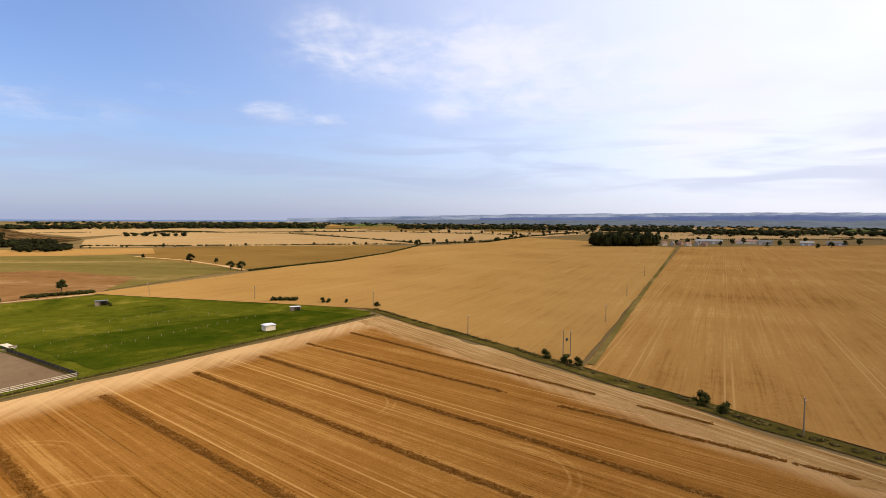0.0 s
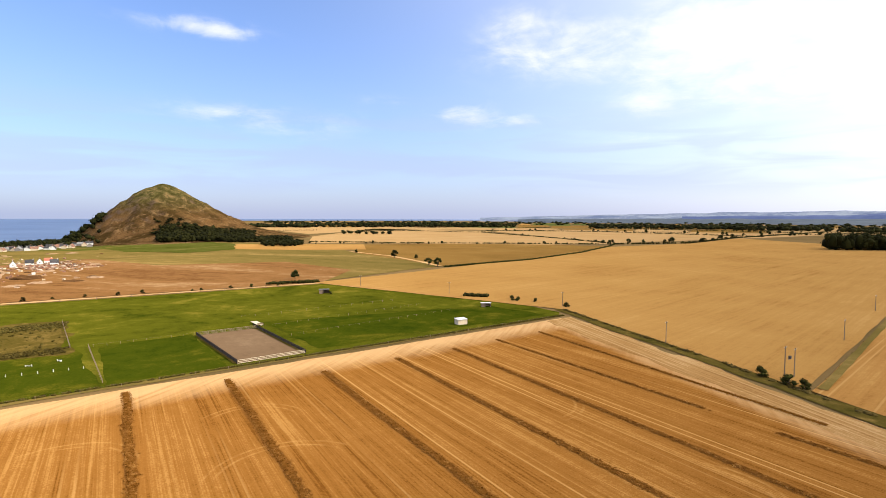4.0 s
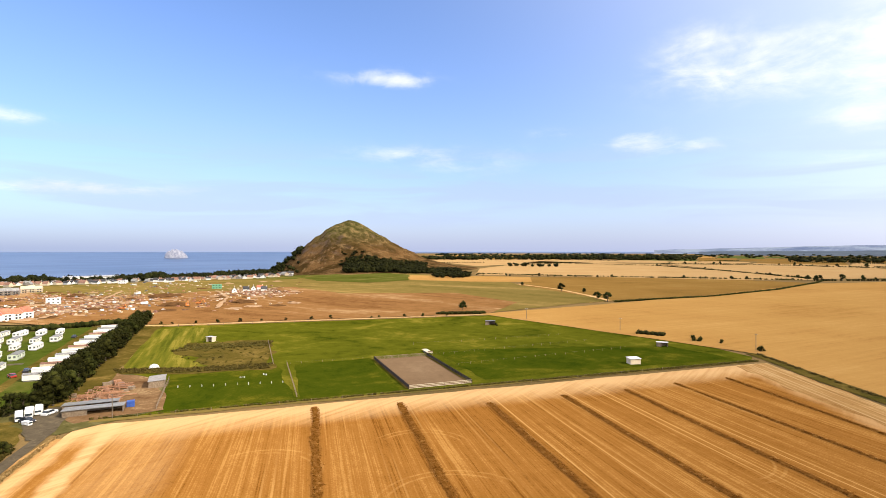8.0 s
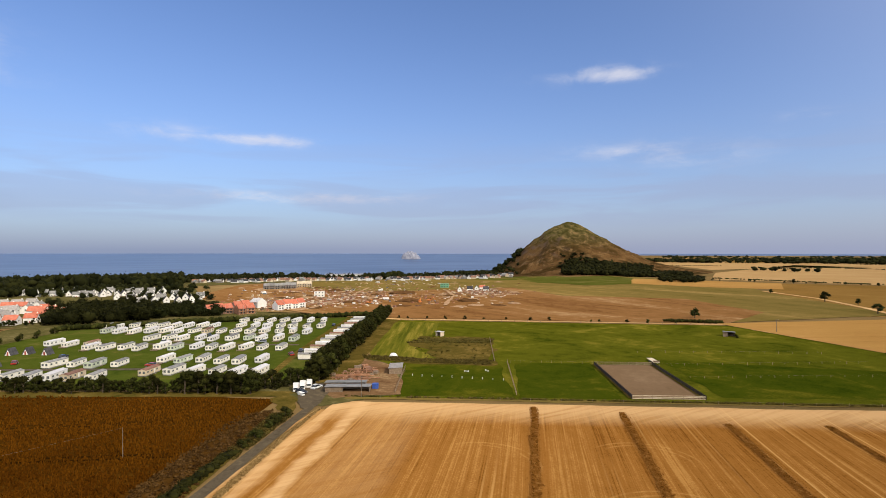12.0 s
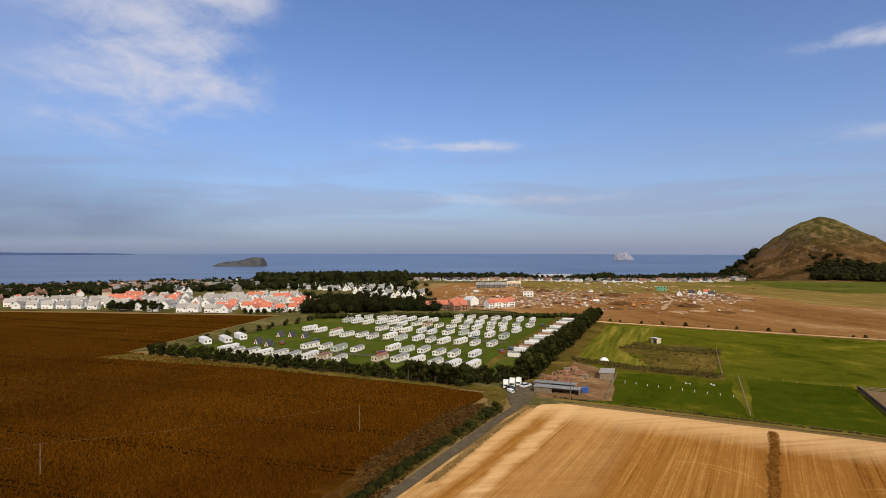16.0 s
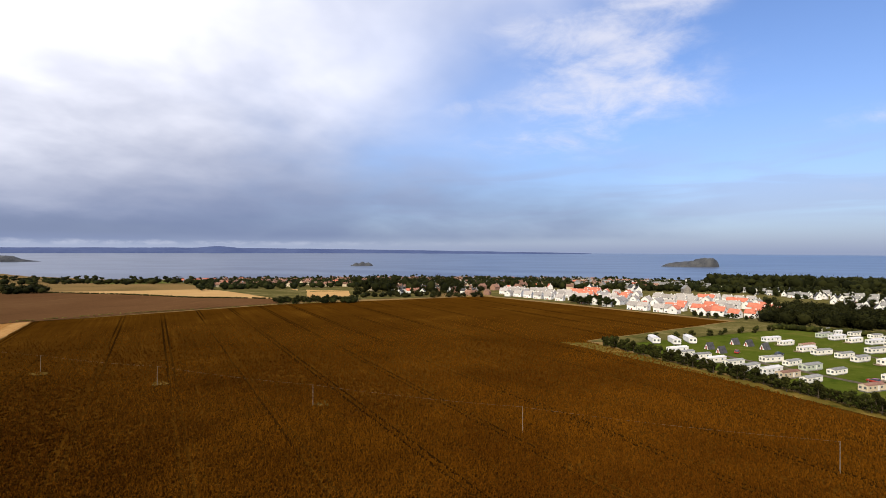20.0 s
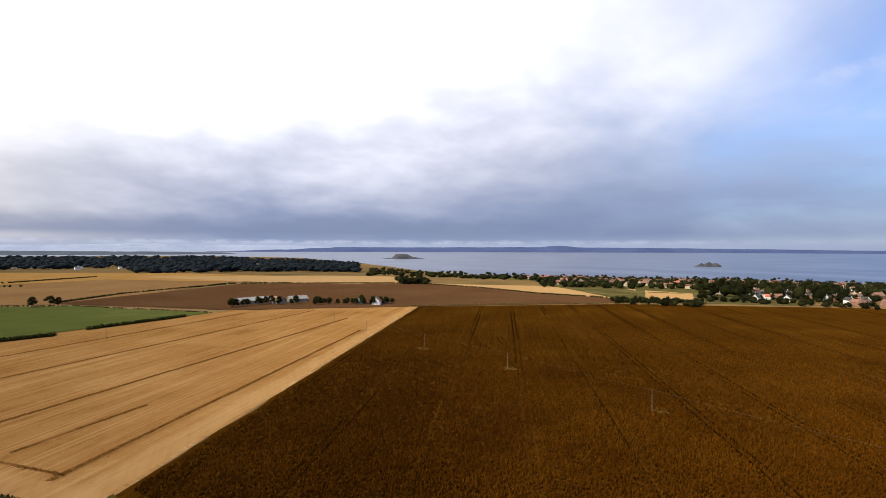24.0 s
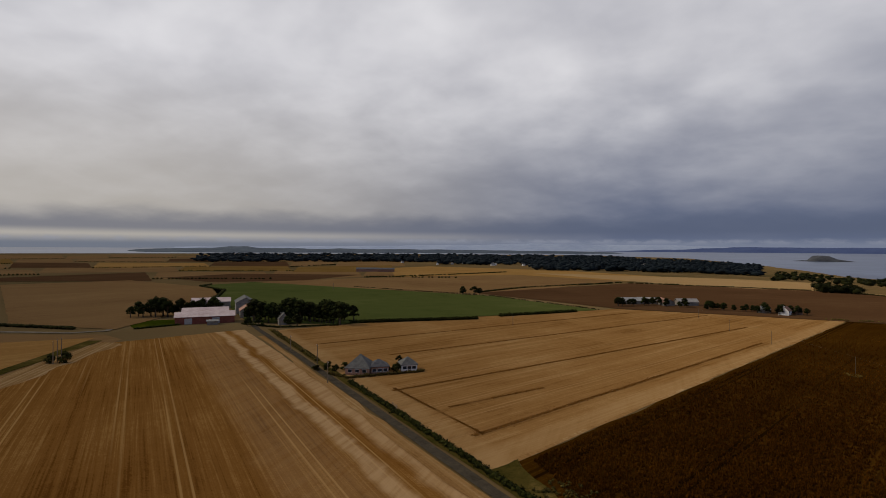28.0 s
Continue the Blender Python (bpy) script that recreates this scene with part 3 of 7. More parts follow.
def limb(bm, a, b, ra, rb, sides=6):
    a, b = Vector(a), Vector(b)
    q = (b - a).to_track_quat("Z", "Y")
    rings = []
    for p, r in ((a, ra), (b, rb)):
        rings.append([bm.verts.new(p + q @ Vector((math.cos(2 * math.pi * i / sides) * r, math.sin(2 * math.pi * i / sides) * r, 0))) for i in range(sides)])
    for i in range(sides):
        bm.faces.new((rings[0][i], rings[0][(i + 1) % sides], rings[1][(i + 1) % sides], rings[1][i]))
    bm.faces.new(rings[0][::-1])
    bm.faces.new(rings[1])


def tree_model(name, height, spread, seed, leaves, label, category, clumps=16, stem=0.25, leafn=70):
    rng = random.Random(seed)
    t = thing(name, Matrix.Translation((0, 0, -200)), label, category)
    bm = bmesh.new()
    r0 = height * 0.028 + 0.04
    limb(bm, (0, 0, -0.3), (rng.uniform(-.1, .1), 0, height * stem), r0 * 1.3, r0)
    limb(bm, (0, 0, height * stem), (0.05 * height * rng.uniform(-1, 1), 0.03 * height, height * 0.7), r0, r0 * 0.35)
    cs, rs = [], []
    for i in range(clumps):
        a, u = rng.uniform(0, 2 * math.pi), rng.random()
        zc = height * (stem + 0.10 + (0.80 - stem) * u)
        wide = spread * (0.25 + 0.75 * math.sin(math.pi * min(1, 0.25 + 0.75 * u))) * rng.uniform(0.35, 0.72)
        p = (math.cos(a) * wide, math.sin(a) * wide, zc)
        s = spread * rng.uniform(0.26, 0.46)
        cs.append(p)
        rs.append((s, s, s * rng.uniform(0.65, 0.95)))
        if i < 7:
            limb(bm, (0, 0, height * (stem + 0.3 * u)), (p[0] * 0.8, p[1] * 0.8, p[2]), r0 * 0.45, r0 * 0.12, 5)
    part("trunk", bm, BARK, t)
    v, f = foliage(cs, rs, leafn, spread * 0.045 + 0.05, seed)
    crown = new("crown", quick_mesh("crown", v, f, leaves))
    crown.parent = t
    return t


TREES = [tree_model("tree", 9, 3.6, 11 + i, LEAF_B, "dark green broadleaf tree with a rounded crown", "tree", 18) for i in range(3)]
HEDGE_TREES = [tree_model("hedge_tree", 6.5, 2.9, 31 + i, LEAF_A, "dense leafy tree in the tall hedge round the caravan park", "tree", 15, 0.12) for i in range(3)]
SHRUBS = [tree_model("bush", 2.6, 1.9, 51 + i, LEAF_A, "low rounded green bush", "bush", 9, 0.08, 60) for i in range(2)]
DRY = [tree_model("bush", 1.6, 1.4, 61 + i, LEAF_C, "low scrubby olive bush in rough grass", "bush", 8, 0.08, 50) for i in range(2)]
MODELS = TREES + HEDGE_TREES + SHRUBS + DRY
_rng = random.Random(5)


def plant(model, x, y, size=1.0, label="", group="", wide=1.0):
    m = Matrix.LocRotScale((x, y, gz(x, y)), Euler((0, 0, _rng.uniform(0, 6.28))), (size * wide, size * wide, size))
    ob = copy_thing(model, m)
    return tagged(ob, label, group=group)


def hedgerow(name, pts, height, width, label, leaves=LEAF_A, step=1.1, seed=1, gaps=0.0, leafn=14, leaf=0.16, category="hedge"):
    rng = np.random.default_rng(seed)
    c, r = [], []
    for x, y, a in along(pts, step):
        if rng.random() < gaps:
            continue
        for _ in range(2 if width > 1.5 else 1):
            o = rng.normal() * width * 0.22
            h = height * rng.uniform(0.75, 1.12)
            c.append((x - math.sin(a) * o, y + math.cos(a) * o, gz(x, y) + h * 0.48))
            r.append((width * rng.uniform(0.5, 0.75), width * rng.uniform(0.5, 0.75), h * 0.58))
    v, f = foliage(c, r, leafn, leaf, seed)
    return tagged(new(name, quick_mesh(name, v, f, leaves)), label, category, kind="stuff")


def wood(name, spots, height, spread, label, leaves=WOODLAND, seed=1, leafn=26, leaf=0.55):
    """Trees standing so close that they read as one mass."""
    rng = np.random.default_rng(seed)
    c, r = [], []
    for x, y in spots:
        h, s = height * rng.uniform(0.65, 1.15), spread * rng.uniform(0.7, 1.25)
        z = gz(x, y)
        c.append((x, y, z + h * 0.45))
        r.append((s, s, h * 0.5))
        c.append((x + rng.normal() * s * 0.5, y + rng.normal() * s * 0.5, z + h * 0.72))
        r.append((s * 0.6, s * 0.6, h * 0.28))
    v, f = foliage(c, r, leafn, leaf, seed)
    return tagged(new(name, quick_mesh(name, v, f, leaves)), label, "woodland", kind="stuff")


def inside(pts, n, seed):
    """Random spots inside a border."""
    rng = random.Random(seed)
    xs, ys = [p[0] for p in pts], [p[1] for p in pts]
    out = []
    while len(out) < n:
        x, y = rng.uniform(min(xs), max(xs)), rng.uniform(min(ys), max(ys))
        odd = False
        for (ax, ay), (bx, by) in zip(pts, pts[1:] + pts[:1]):
            if (ay > y) != (by > y) and x < (bx - ax) * (y - ay) / (by - ay) + ax:
                odd = not odd
        if odd:
            out.append((x, y))
    return out


# ---- fields, roads and tracks ----
HOME = [(-21, 241), (81, 88), (150, -30), (195, -125), (228, -185), (199, -240), (-104, 12), (-153, 58)]
field("field_home", HOME, STUBBLE, "harvested golden stubble field with drill rows", 0.02)

field("headland_east", [(-18, 244), (85.5, 90), (157, -30), (236, -184), (222, -184), (144, -32), (73, 86), (-27, 231)], HEADLAND_EAST, "worn pale headland beside the ditch", 0.0315, wild=3.2)

field("paddock", [(-312, 154), (-182, 310), (-66, 287), (-24, 255), (-23, 244), (-153, 63), (-178, 75)], GRASS, "green grazing paddock", 0.03, "paddock")
field("paddock_close", [(-182, 96), (-171, 131), (-128, 106), (-149, 75)], GRASS_DARK, "short green jumping paddock", 0.05, "paddock", wild=2.0)
field("paddock_side", [(-167, 137), (-151, 162), (-109, 131), (-127, 106)], GRASS_DARK, "lush green paddock beside the riding arena", 0.05, "paddock", wild=1.0)
field("paddock_lower", [(-140, 190), (-60, 262), (-30, 246), (-94, 158)], GRASS_DARK, "lush green lower paddock", 0.06, "paddock", wild=2.0)
field("paddock_mown", [(-304, 150), (-282, 175), (-246, 146), (-232, 124), (-196, 116), (-176, 128), (-170, 120), (-190, 104), (-210, 93)], GRASS_PALE, "striped freshly mown paddock", 0.045, "paddock", wild=2.5)
field("paddock_rough", [(-228, 122), (-245, 139), (-219, 165), (-173, 130), (-193, 116)], ROUGH, "rough reedy patch of pasture", 0.07, "rough ground", wild=5.0)
field("yard", [(-156, 58), (-149, 77), (-178, 92), (-206, 90), (-189, 70), (-170, 58)], DIRT, "bare dusty stable yard", 0.08, "yard", wild=3.0)
field("field_open", [(-190, 313), (-21, 261), (48, 159), (395, 815), (345, 1000), (241, 1235), (120, 972), (-4, 824), (-86, 568), (-149, 405)], STUBBLE_FAR, "wide smooth golden stubble field", 0.03)
field("field_east", [(49, 158), (88.5, 99), (164, -34), (246, -190), (900, 400), (832, 930), (414, 842)], STUBBLE_EAST, "golden stubble field with straight drill lines", 0.03)
field("field_olive", [(-295, 579), (-144, 456), (-86, 568), (-4, 824), (-169, 876), (-366, 749)], OLIVE, "mown olive-brown hay field", 0.02)
field("field_slope", [(-900, 690), (-600, 735), (-399, 700), (-295, 579), (-144, 456), (-160, 420), (-189, 320), (-500, 380)], SLOPE, "weedy fallow slope below the hill", 0.02)
field("building_site", [(-367, 122), (-312, 166), (-186, 318), (-205, 396), (-300, 445), (-385, 376), (-480, 400), (-900, 560), (-1000, 480), (-760, 150), (-560, 70)], BARE, "reddish stripped earth of the building site", 0.04, "building site")
field("site_grass", [at(47, 640), at(52, 640), at(58, 600), at(64, 590), at(70, 600), at(73, 700), at(72, 900), at(60, 960), at(50, 900)], SLOPE, "trampled olive grass behind the building site", 0.10, "rough ground", wild=14.0)
field("field_hillfoot", [(-529, 505), (-477, 508), (-466, 575), (-552, 690), (-660, 740), (-900, 640), (-720, 490)], GRASS_HILL, "green field at the foot of the hill", 0.08, wild=6.0)
field("field_fallow", [(-335, 319), (-348, 378), (-355, 435), (-301, 451), (-250, 432), (-208, 391), (-218, 352), (-221, 331), (-218, 290), (-253, 246)], BROWN_EARTH, "bare reddish-brown slope behind the paddock", 0.06, wild=5.0)
field("field_strip", [(-555, 688), (-447, 725), (-368, 752), (-310, 640), (-386, 601), (-475, 588)], STUBBLE_FAR, "narrow golden stubble field under the wood", 0.06, wild=2.0)
field("field_verge", [(-222, 331), (-205, 385), (-154, 429), (-147, 456), (-172, 400), (-196, 337)], STUBBLE_FAR, "golden strip beside the farm track", 0.062, wild=2.0)
field("field_hill", [(-476, 769), (-290, 814), (-102, 848), (-5, 910), (-353, 1509), (-779, 1667), (-605, 994)], STUBBLE_PALE, "pale ripe cornfield", 0.03)
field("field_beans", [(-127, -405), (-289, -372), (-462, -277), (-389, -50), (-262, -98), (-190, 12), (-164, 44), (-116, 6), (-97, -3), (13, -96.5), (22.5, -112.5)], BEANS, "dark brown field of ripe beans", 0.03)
field("field_golden", [(-128, -409), (23.5, -113), (26.5, -105.5), (38, -116), (182, -243), (150, -290), (12, -424)], BARLEY, "golden harvested field with dark wheel tracks", 0.0335)
field("field_pasture", [(162, -276), (24, -411), (126, -492), (455, -566), (467, -502), (298, -338), (215, -262)], GRASS_WEST, "green pasture beside the farm", 0.03)
field("field_ploughed", [(150, -520), (5, -748), (-215, -700), at(156, 634), at(150.2, 561), at(140.4, 515), (-292, -380), (-126, -406), (12, -426)], PLOUGHED, "brown ploughed field", 0.03)
field("field_far", [(178, -986), (-249, -927), (-191, -684), (-55, -738)], STUBBLE_PALE, "pale harvested field beyond the lane", 0.03)
field("field_coast", [at(162.6, 735), at(156, 635), at(150.2, 562), at(140.2, 517), at(140.4, 655), at(150, 692), at(156, 700)], STUBBLE_PALE, "pale harvested field towards the coast", 0.03)
field("field_west", [(675, -407), (620, -527), (459, -477), (395, -444), (309, -332), (293, -298), (262, -214), (332, -205)], TAN, "wide tan stubble field beyond the farm", 0.03)
field("field_corner", [(420, -150), (303, -181), (253, -200), (232, -193), (212, -155), (204, -123), (250, -60)], TAN, "tan stubble field beside the farm track", 0.03)
field("field_brown", [(634, -593), (622, -731), (422, -791), (418, -623), (504, -542)], PLOUGHED, "brown ploughed field", 0.03)
field("field_tan", [(471, -534), (375, -704), (201, -902), (16, -802), (129, -506), (154, -515)], TAN, "tan stubble field behind the pasture", 0.02)
field("field_upper", [(506, -1079), (469, -1225), (132, -1120), (-59, -940), (8, -790), (192, -906), (344, -753)], STUBBLE_FAR, "golden field on the rise", 0.02)
field("field_distant", [(-359, 1570), (-217, 1807), (526, 1575), (280, 1263), (-5, 930)], STUBBLE_PALE, "pale distant cornfield", 0.03)
field("field_distant_east", [(526, 1575), (1022, 2105), (1724, 1932), (1073, 1201), (552, 1137)], STUBBLE_PALE, "pale distant cornfield", 0.03)
field("field_distant_north", [(-1188, 1571), (-919, 1966), (-412, 1763), (-678, 1449), (-693, 1121)], STUBBLE_PALE, "pale distant cornfield", 0.03)
field("field_shore", [(-409, -995), (-604, -769), (-760, -900), (-700, -1250), (-480, -1300)], GRASS_WEST, "green pasture beside the shore road", 0.038)
field("lawn", [(282, -238), (254, -219), (243, -240), (265, -258)], GRASS_DARK, "bright mown green beside the barn", 0.05, "lawn")
field("arena", [(-108, 134), (-95.8, 151.6), (-134.8, 178.6), (-147, 161)], SAND, "flat grey-brown sand riding surface", 0.08, "riding arena", wild=0.0)
field("rough_corner", [(-192, 26), (-163, 46), (-150, 52), (-150, 75), (-178, 94), (-212, 92), (-186, 66)], GARDEN, "trodden verge round the road corner", 0.06, "verge")
field("hedge_bank", [(-176, 56), (-340, 164), (-316, 170), (-300, 152), (-210, 92), (-178, 74)], ROUGH, "rough bank below the tall hedge", 0.09, "verge")
field("scrub_corner", [(-389, -48), (-262, -96), (-266, -78), (-368, -20), (-385, 40), (-345, 100), (-338, 160), (-367, 122), (-440, 60), (-430, -20)], GARDEN, "scrubby ground behind the caravan park", 0.08, "rough ground")
field("estate_ground", [at(92, 405), at(96, 395), at(105, 430), at(112, 475), at(120, 540), at(122, 700), at(112, 740), at(96, 760), at(83, 760), at(82, 500), at(86, 480)], GARDEN, "gardens and streets of the new estate", 0.03, "estate")
field("town_ground", [at(98, 745), at(122, 690), at(127, 520), at(141, 500), at(149, 700), at(152, 1300), at(130, 1420), at(98, 1420)], GARDEN, "gardens and streets of the town", 0.034, "town")
field("town_edge", [at(50, 960), at(72, 900), at(84, 780), at(97, 780), at(97, 1400), at(62, 1420), at(50, 1480)], GARDEN, "wooded edge of the town", 0.05, "town")
field("field_coast", [at(139.4, 522), at(135.0, 540), at(135.2, 612), at(139.5, 640)], STUBBLE_PALE, "small pale harvested field beside the wood", 0.036)
strip("road", [(-176, 66), (-166, 56), (-158, 52.5), (-149.5, 48), (-130.8, 32.8), (-105.5, 12.8), (23, -95.5), (88, -152.6), (130, -189.6), (190.6, -241.2), (330, -370)], 2.8, LANE, "narrow worn grey-brown farm lane", 0.08, "road", 0.12)
field("junction", [(-148.5, 48.6), (-151.5, 46.2), (-157.5, 47.2), (-163.5, 49.2), (-170, 51.0), (-177, 60), (-173, 64), (-166, 61.5), (-160.5, 57), (-153.5, 53)], LANE, "worn grey tarmac where the lane meets the yard", 0.085, "road", wild=0.6)
strip("verge", [(-152, 43.0), (-133.6, 29.5), (-107.6, 9.6), (20.8, -98.2), (86, -155.6), (188, -246.5)], 2.4, ROUGH, "rough grassy verge of the lane", 0.075, "verge", 0.7)
strip("verge", [(-147, 50.6), (-129.3, 35.2), (-103.3, 15.4), (25.4, -92.6), (90.3, -149.8), (176, -225)], 3.0, HEADLAND_SIDE, "dry trampled verge of the lane", 0.078, "verge", 0.8)
strip("ditch", [(-24, 262), (-10, 240), (85, 98), (160, -30), (240, -185)], 6.0, ROUGH, "overgrown grassy ditch between the fields", 0.09, "ditch", 0.5)
field("bean_corner", [(-60, -30.5), (-80, -17), (-97, -6), (-115.5, 3.8), (-131.7, 13.0), (-149, 27.1), (-151.5, 37.5), (-146, 38.5), (-133, 27.5), (-121, 18.5), (-98, 4), (-60, -28)], BARE_EDGE, "dry bare corner of the bean field with weeds", 0.053, "rough ground", wild=4.5)
field("paddock_reeds", [(-214, 92), (-196, 108), (-174, 133), (-166, 126), (-188, 101), (-204, 90)], ROUGH, "brown reedy strip below the mown paddock", 0.075, "rough ground", wild=3.0)
field("crop_corner", [(12, -97), (23, -113.5), (27.5, -105.5), (19, -98)], ROUGH, "rank weedy corner between two crops", 0.055, "rough ground", wild=1.5)
strip("farm_track", [(420, -160), (307, -187), (273, -197), (262, -209), (283, -235), (293, -255), (284, -272)], 4.5, TARMAC, "narrow grey farm track", 0.09)
strip("track", [(-309, 595), (-234, 546), (-177, 487), (-147, 451)], 5.0, HEADLAND, "pale dry farm track", 0.09, "track", 0.2)
strip("track", [(-367, 120), (-312, 160), (-184, 314), (-140, 300)], 5.0, HEADLAND, "pale dry track behind the paddock", 0.1, "track", 0.2)
strip("verge", [(-22, 246), (-155, 61)], 2.4, SLOPE, "strip of long dry grass beside the paddock", 0.062, "verge", 1.0)
strip("verge", [(23.3, -113), (-127, -408)], 1.5, HEADLAND_SIDE, "pale bare strip between two crops", 0.039, "verge", 0.9)
strip("grass_strip", [(52, 160), (400, 828)], 2.2, SLOPE, "green grass strip between two stubble fields", 0.09, "grass strip", 0.3)



def patchwork(y0, y1, rings, step, mats, seed):
    """Far fields in irregular blocks."""
    rng = random.Random(seed)
    hedges = []
    for ra, rb in zip(rings, rings[1:]):
        yaw = y0 + rng.uniform(0, step)
        while yaw < y1:
            w = step * rng.uniform(0.6, 1.4) * 1500 / (ra + 600)
            j = [rng.uniform(-0.06, 0.06) for _ in range(4)]
            q = [at(yaw, ra * (1 + j[0])), at(yaw + w, ra * (1 + j[1])), at(yaw + w * 0.95, rb * (0.97 + j[2])), at(yaw + w * 0.05, rb * (0.97 + j[3]))]
            m, lab = rng.choice(mats)
            field("field_plain", q, m, lab, rng.uniform(0.012, 0.02), wild=2.0)
            hedges.append([q[0], q[1]])
            yaw += w
    return hedges


WEST_LINES = patchwork(196, 245, (820, 1050, 1350, 1750, 2300, 3100), 9.0, ((TAN, "tan stubble field on the plain"), (STUBBLE_FAR, "golden stubble field on the plain"), (PLOUGHED, "brown ploughed field on the plain"), (OLIVE, "olive-brown hay field on the plain"), (TAN, "tan stubble field on the plain"), (TAN, "tan stubble field on the plain")), 3)
EAST_LINES = patchwork(-62, 34, (1650, 2050, 2600, 3300), 10.0, ((STUBBLE_PALE, "pale distant cornfield on the plain"), (OLIVE, "olive hay field far off"), (STUBBLE_PALE, "pale distant cornfield on the plain"), (GRASS_WEST, "green pasture far off beyond hedges"), (STUBBLE_FAR, "golden distant stubble field far off")), 4)

# bare ground round the poles
_rng = random.Random(61)
for i, (x, y) in enumerate([(-75, -232), (-93, -182), (-108, -120)]):
    field("bare_patch", [(x + _rng.uniform(1.5, 4.0) * math.cos(j * 0.9), y + _rng.uniform(2.0, 5.0) * math.sin(j * 0.9)) for j in range(7)], WEEDS, "small bare patch round a pole", 0.1, "ground", wild=0.2)

# ---- the hill ----
HILL_YAW, HILL_R = 45.0, 1230.0
HILL = at(HILL_YAW, HILL_R)
RIGHT = Vector((math.cos(radians(HILL_YAW)), math.sin(radians(HILL_YAW))))
AHEAD = Vector((-RIGHT.y, RIGHT.x))
WEST_SIDE = [(0, 107), (10, 106), (28, 100), (53, 90), (78, 73), (119, 38), (148, 13), (175, 0)]
EAST_SIDE = [(0, 107), (10, 105.5), (28, 98), (60, 76), (111, 47), (174, 18), (240, 4), (290, 0)]


def hill_z(x, y):
    """Height of the grassy volcanic hill above the fields."""
    dx, dy = np.asarray(x, float) - HILL[0], np.asarray(y, float) - HILL[1]
    u, v = dx * RIGHT.x + dy * RIGHT.y, (dx * AHEAD.x + dy * AHEAD.y)
    rho = np.hypot(u, v) + 1e-6
    w = 0.5 + 0.5 * u / rho
    w = w * w * (3 - 2 * w)
    a = np.interp(rho, [p[0] for p in WEST_SIDE], [p[1] for p in WEST_SIDE])
    b = np.interp(rho, [p[0] for p in EAST_SIDE], [p[1] for p in EAST_SIDE])
    return a * (1 - w) + b * w


def gz(x, y):
    return float(ground_z(x, y) + hill_z(x, y))


def crag(x, y, f):
    return noise.fractal(Vector((x * f, y * f, 3.1)), 0.9, 2.1, 5)


def hill_mat():
    m, k, bs = surface("hill_turf", 1.0, 0.0, 0.0)
    p = k.node("ShaderNodeTexCoord").outputs["Object"]
    a, b, g = k.noise(p, 0.016, 6, 0.65, 0.8), k.noise(p, 0.07, 5, 0.65, 0.4), k.noise(p, 0.4, 4, 0.7)
    top = k.span(k.math("ADD", k.xyz(p)[2], k.math("MULTIPLY", a, 50.0)), 62.0, 112.0)
    heath = k.mix(k.span(a, 0.40, 0.62), (0.052, 0.030, 0.010), (0.150, 0.080, 0.030))
    turf = k.mix(k.span(b, 0.36, 0.62), (0.050, 0.046, 0.012), (0.150, 0.118, 0.042))
    c = k.mix(top, heath, turf)
    c = k.mix(k.math("MULTIPLY", k.span(b, 0.52, 0.66), 0.7), c, (0.235, 0.145, 0.062))
    c = k.mix(k.math("MULTIPLY", k.span(g, 0.52, 0.66), 0.75), c, (0.022, 0.019, 0.007))
    steep = k.span(k.xyz(k.node("ShaderNodeNewGeometry").outputs["Normal"])[2], 0.80, 0.62)
    c = k.mix(k.math("MULTIPLY", steep, k.span(b, 0.38, 0.58)), c, (0.115, 0.075, 0.05))
    k.put(bs.inputs["Base Color"], c)
    relief(k, bs, k.math("ADD", b, g), 1.0, 2.4)
    return m


def make_hill():
    n, m = 80, 150
    rr, aa = np.meshgrid(np.linspace(0.4, 292, n), np.linspace(0, 2 * np.pi, m, endpoint=False), indexing="ij")
    x, y = HILL[0] + rr * np.cos(aa), HILL[1] + rr * np.sin(aa)
    h = hill_z(x, y)
    rough = np.array([crag(a, b, 0.018) * 4 + crag(a, b, 0.06) * 3.4 for a, b in zip(x.ravel(), y.ravel())]).reshape(n, m)
    z = ground_z(x, y) + h + rough * np.clip(h / 35, 0, 1) * np.clip(rr / 60, 0.2, 1) - 0.4 * (rr > 285)
    v = np.stack([x, y, z], -1).reshape(-1, 3)
    i, j = np.meshgrid(np.arange(n - 1), np.arange(m), indexing="ij")
    j2 = (j + 1) % m
    f = np.stack([i * m + j, (i + 1) * m + j, (i + 1) * m + j2, i * m + j2], -1).reshape(-1, 4)
    ob = mesh_object("hill", v, f, hill_mat())
    for q in ob.data.polygons:
        q.use_smooth = True
    return tagged(ob, "steep conical grassy hill with rocky flanks", "hill", kind="structure")


make_hill()


# ---- islands, far shores and distant hills ----
# pale rock, tinted blue in its base colour for distance haze
ROCK = plain("pale_rock", (0.16, 0.175, 0.24), (0.33, 0.34, 0.40), 0.05, 0.95, 0, 1.5)
ISLE = plain("dark_isle_rock", (0.034, 0.037, 0.045), (0.080, 0.082, 0.084), 0.03, 0.95, 0, 1.5)
# far land: distance haze is mixed into these base colours
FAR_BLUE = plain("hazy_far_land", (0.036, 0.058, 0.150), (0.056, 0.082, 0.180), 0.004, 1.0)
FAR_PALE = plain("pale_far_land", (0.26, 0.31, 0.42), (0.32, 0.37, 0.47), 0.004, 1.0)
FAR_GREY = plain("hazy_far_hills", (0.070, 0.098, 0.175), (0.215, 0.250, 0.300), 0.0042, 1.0)
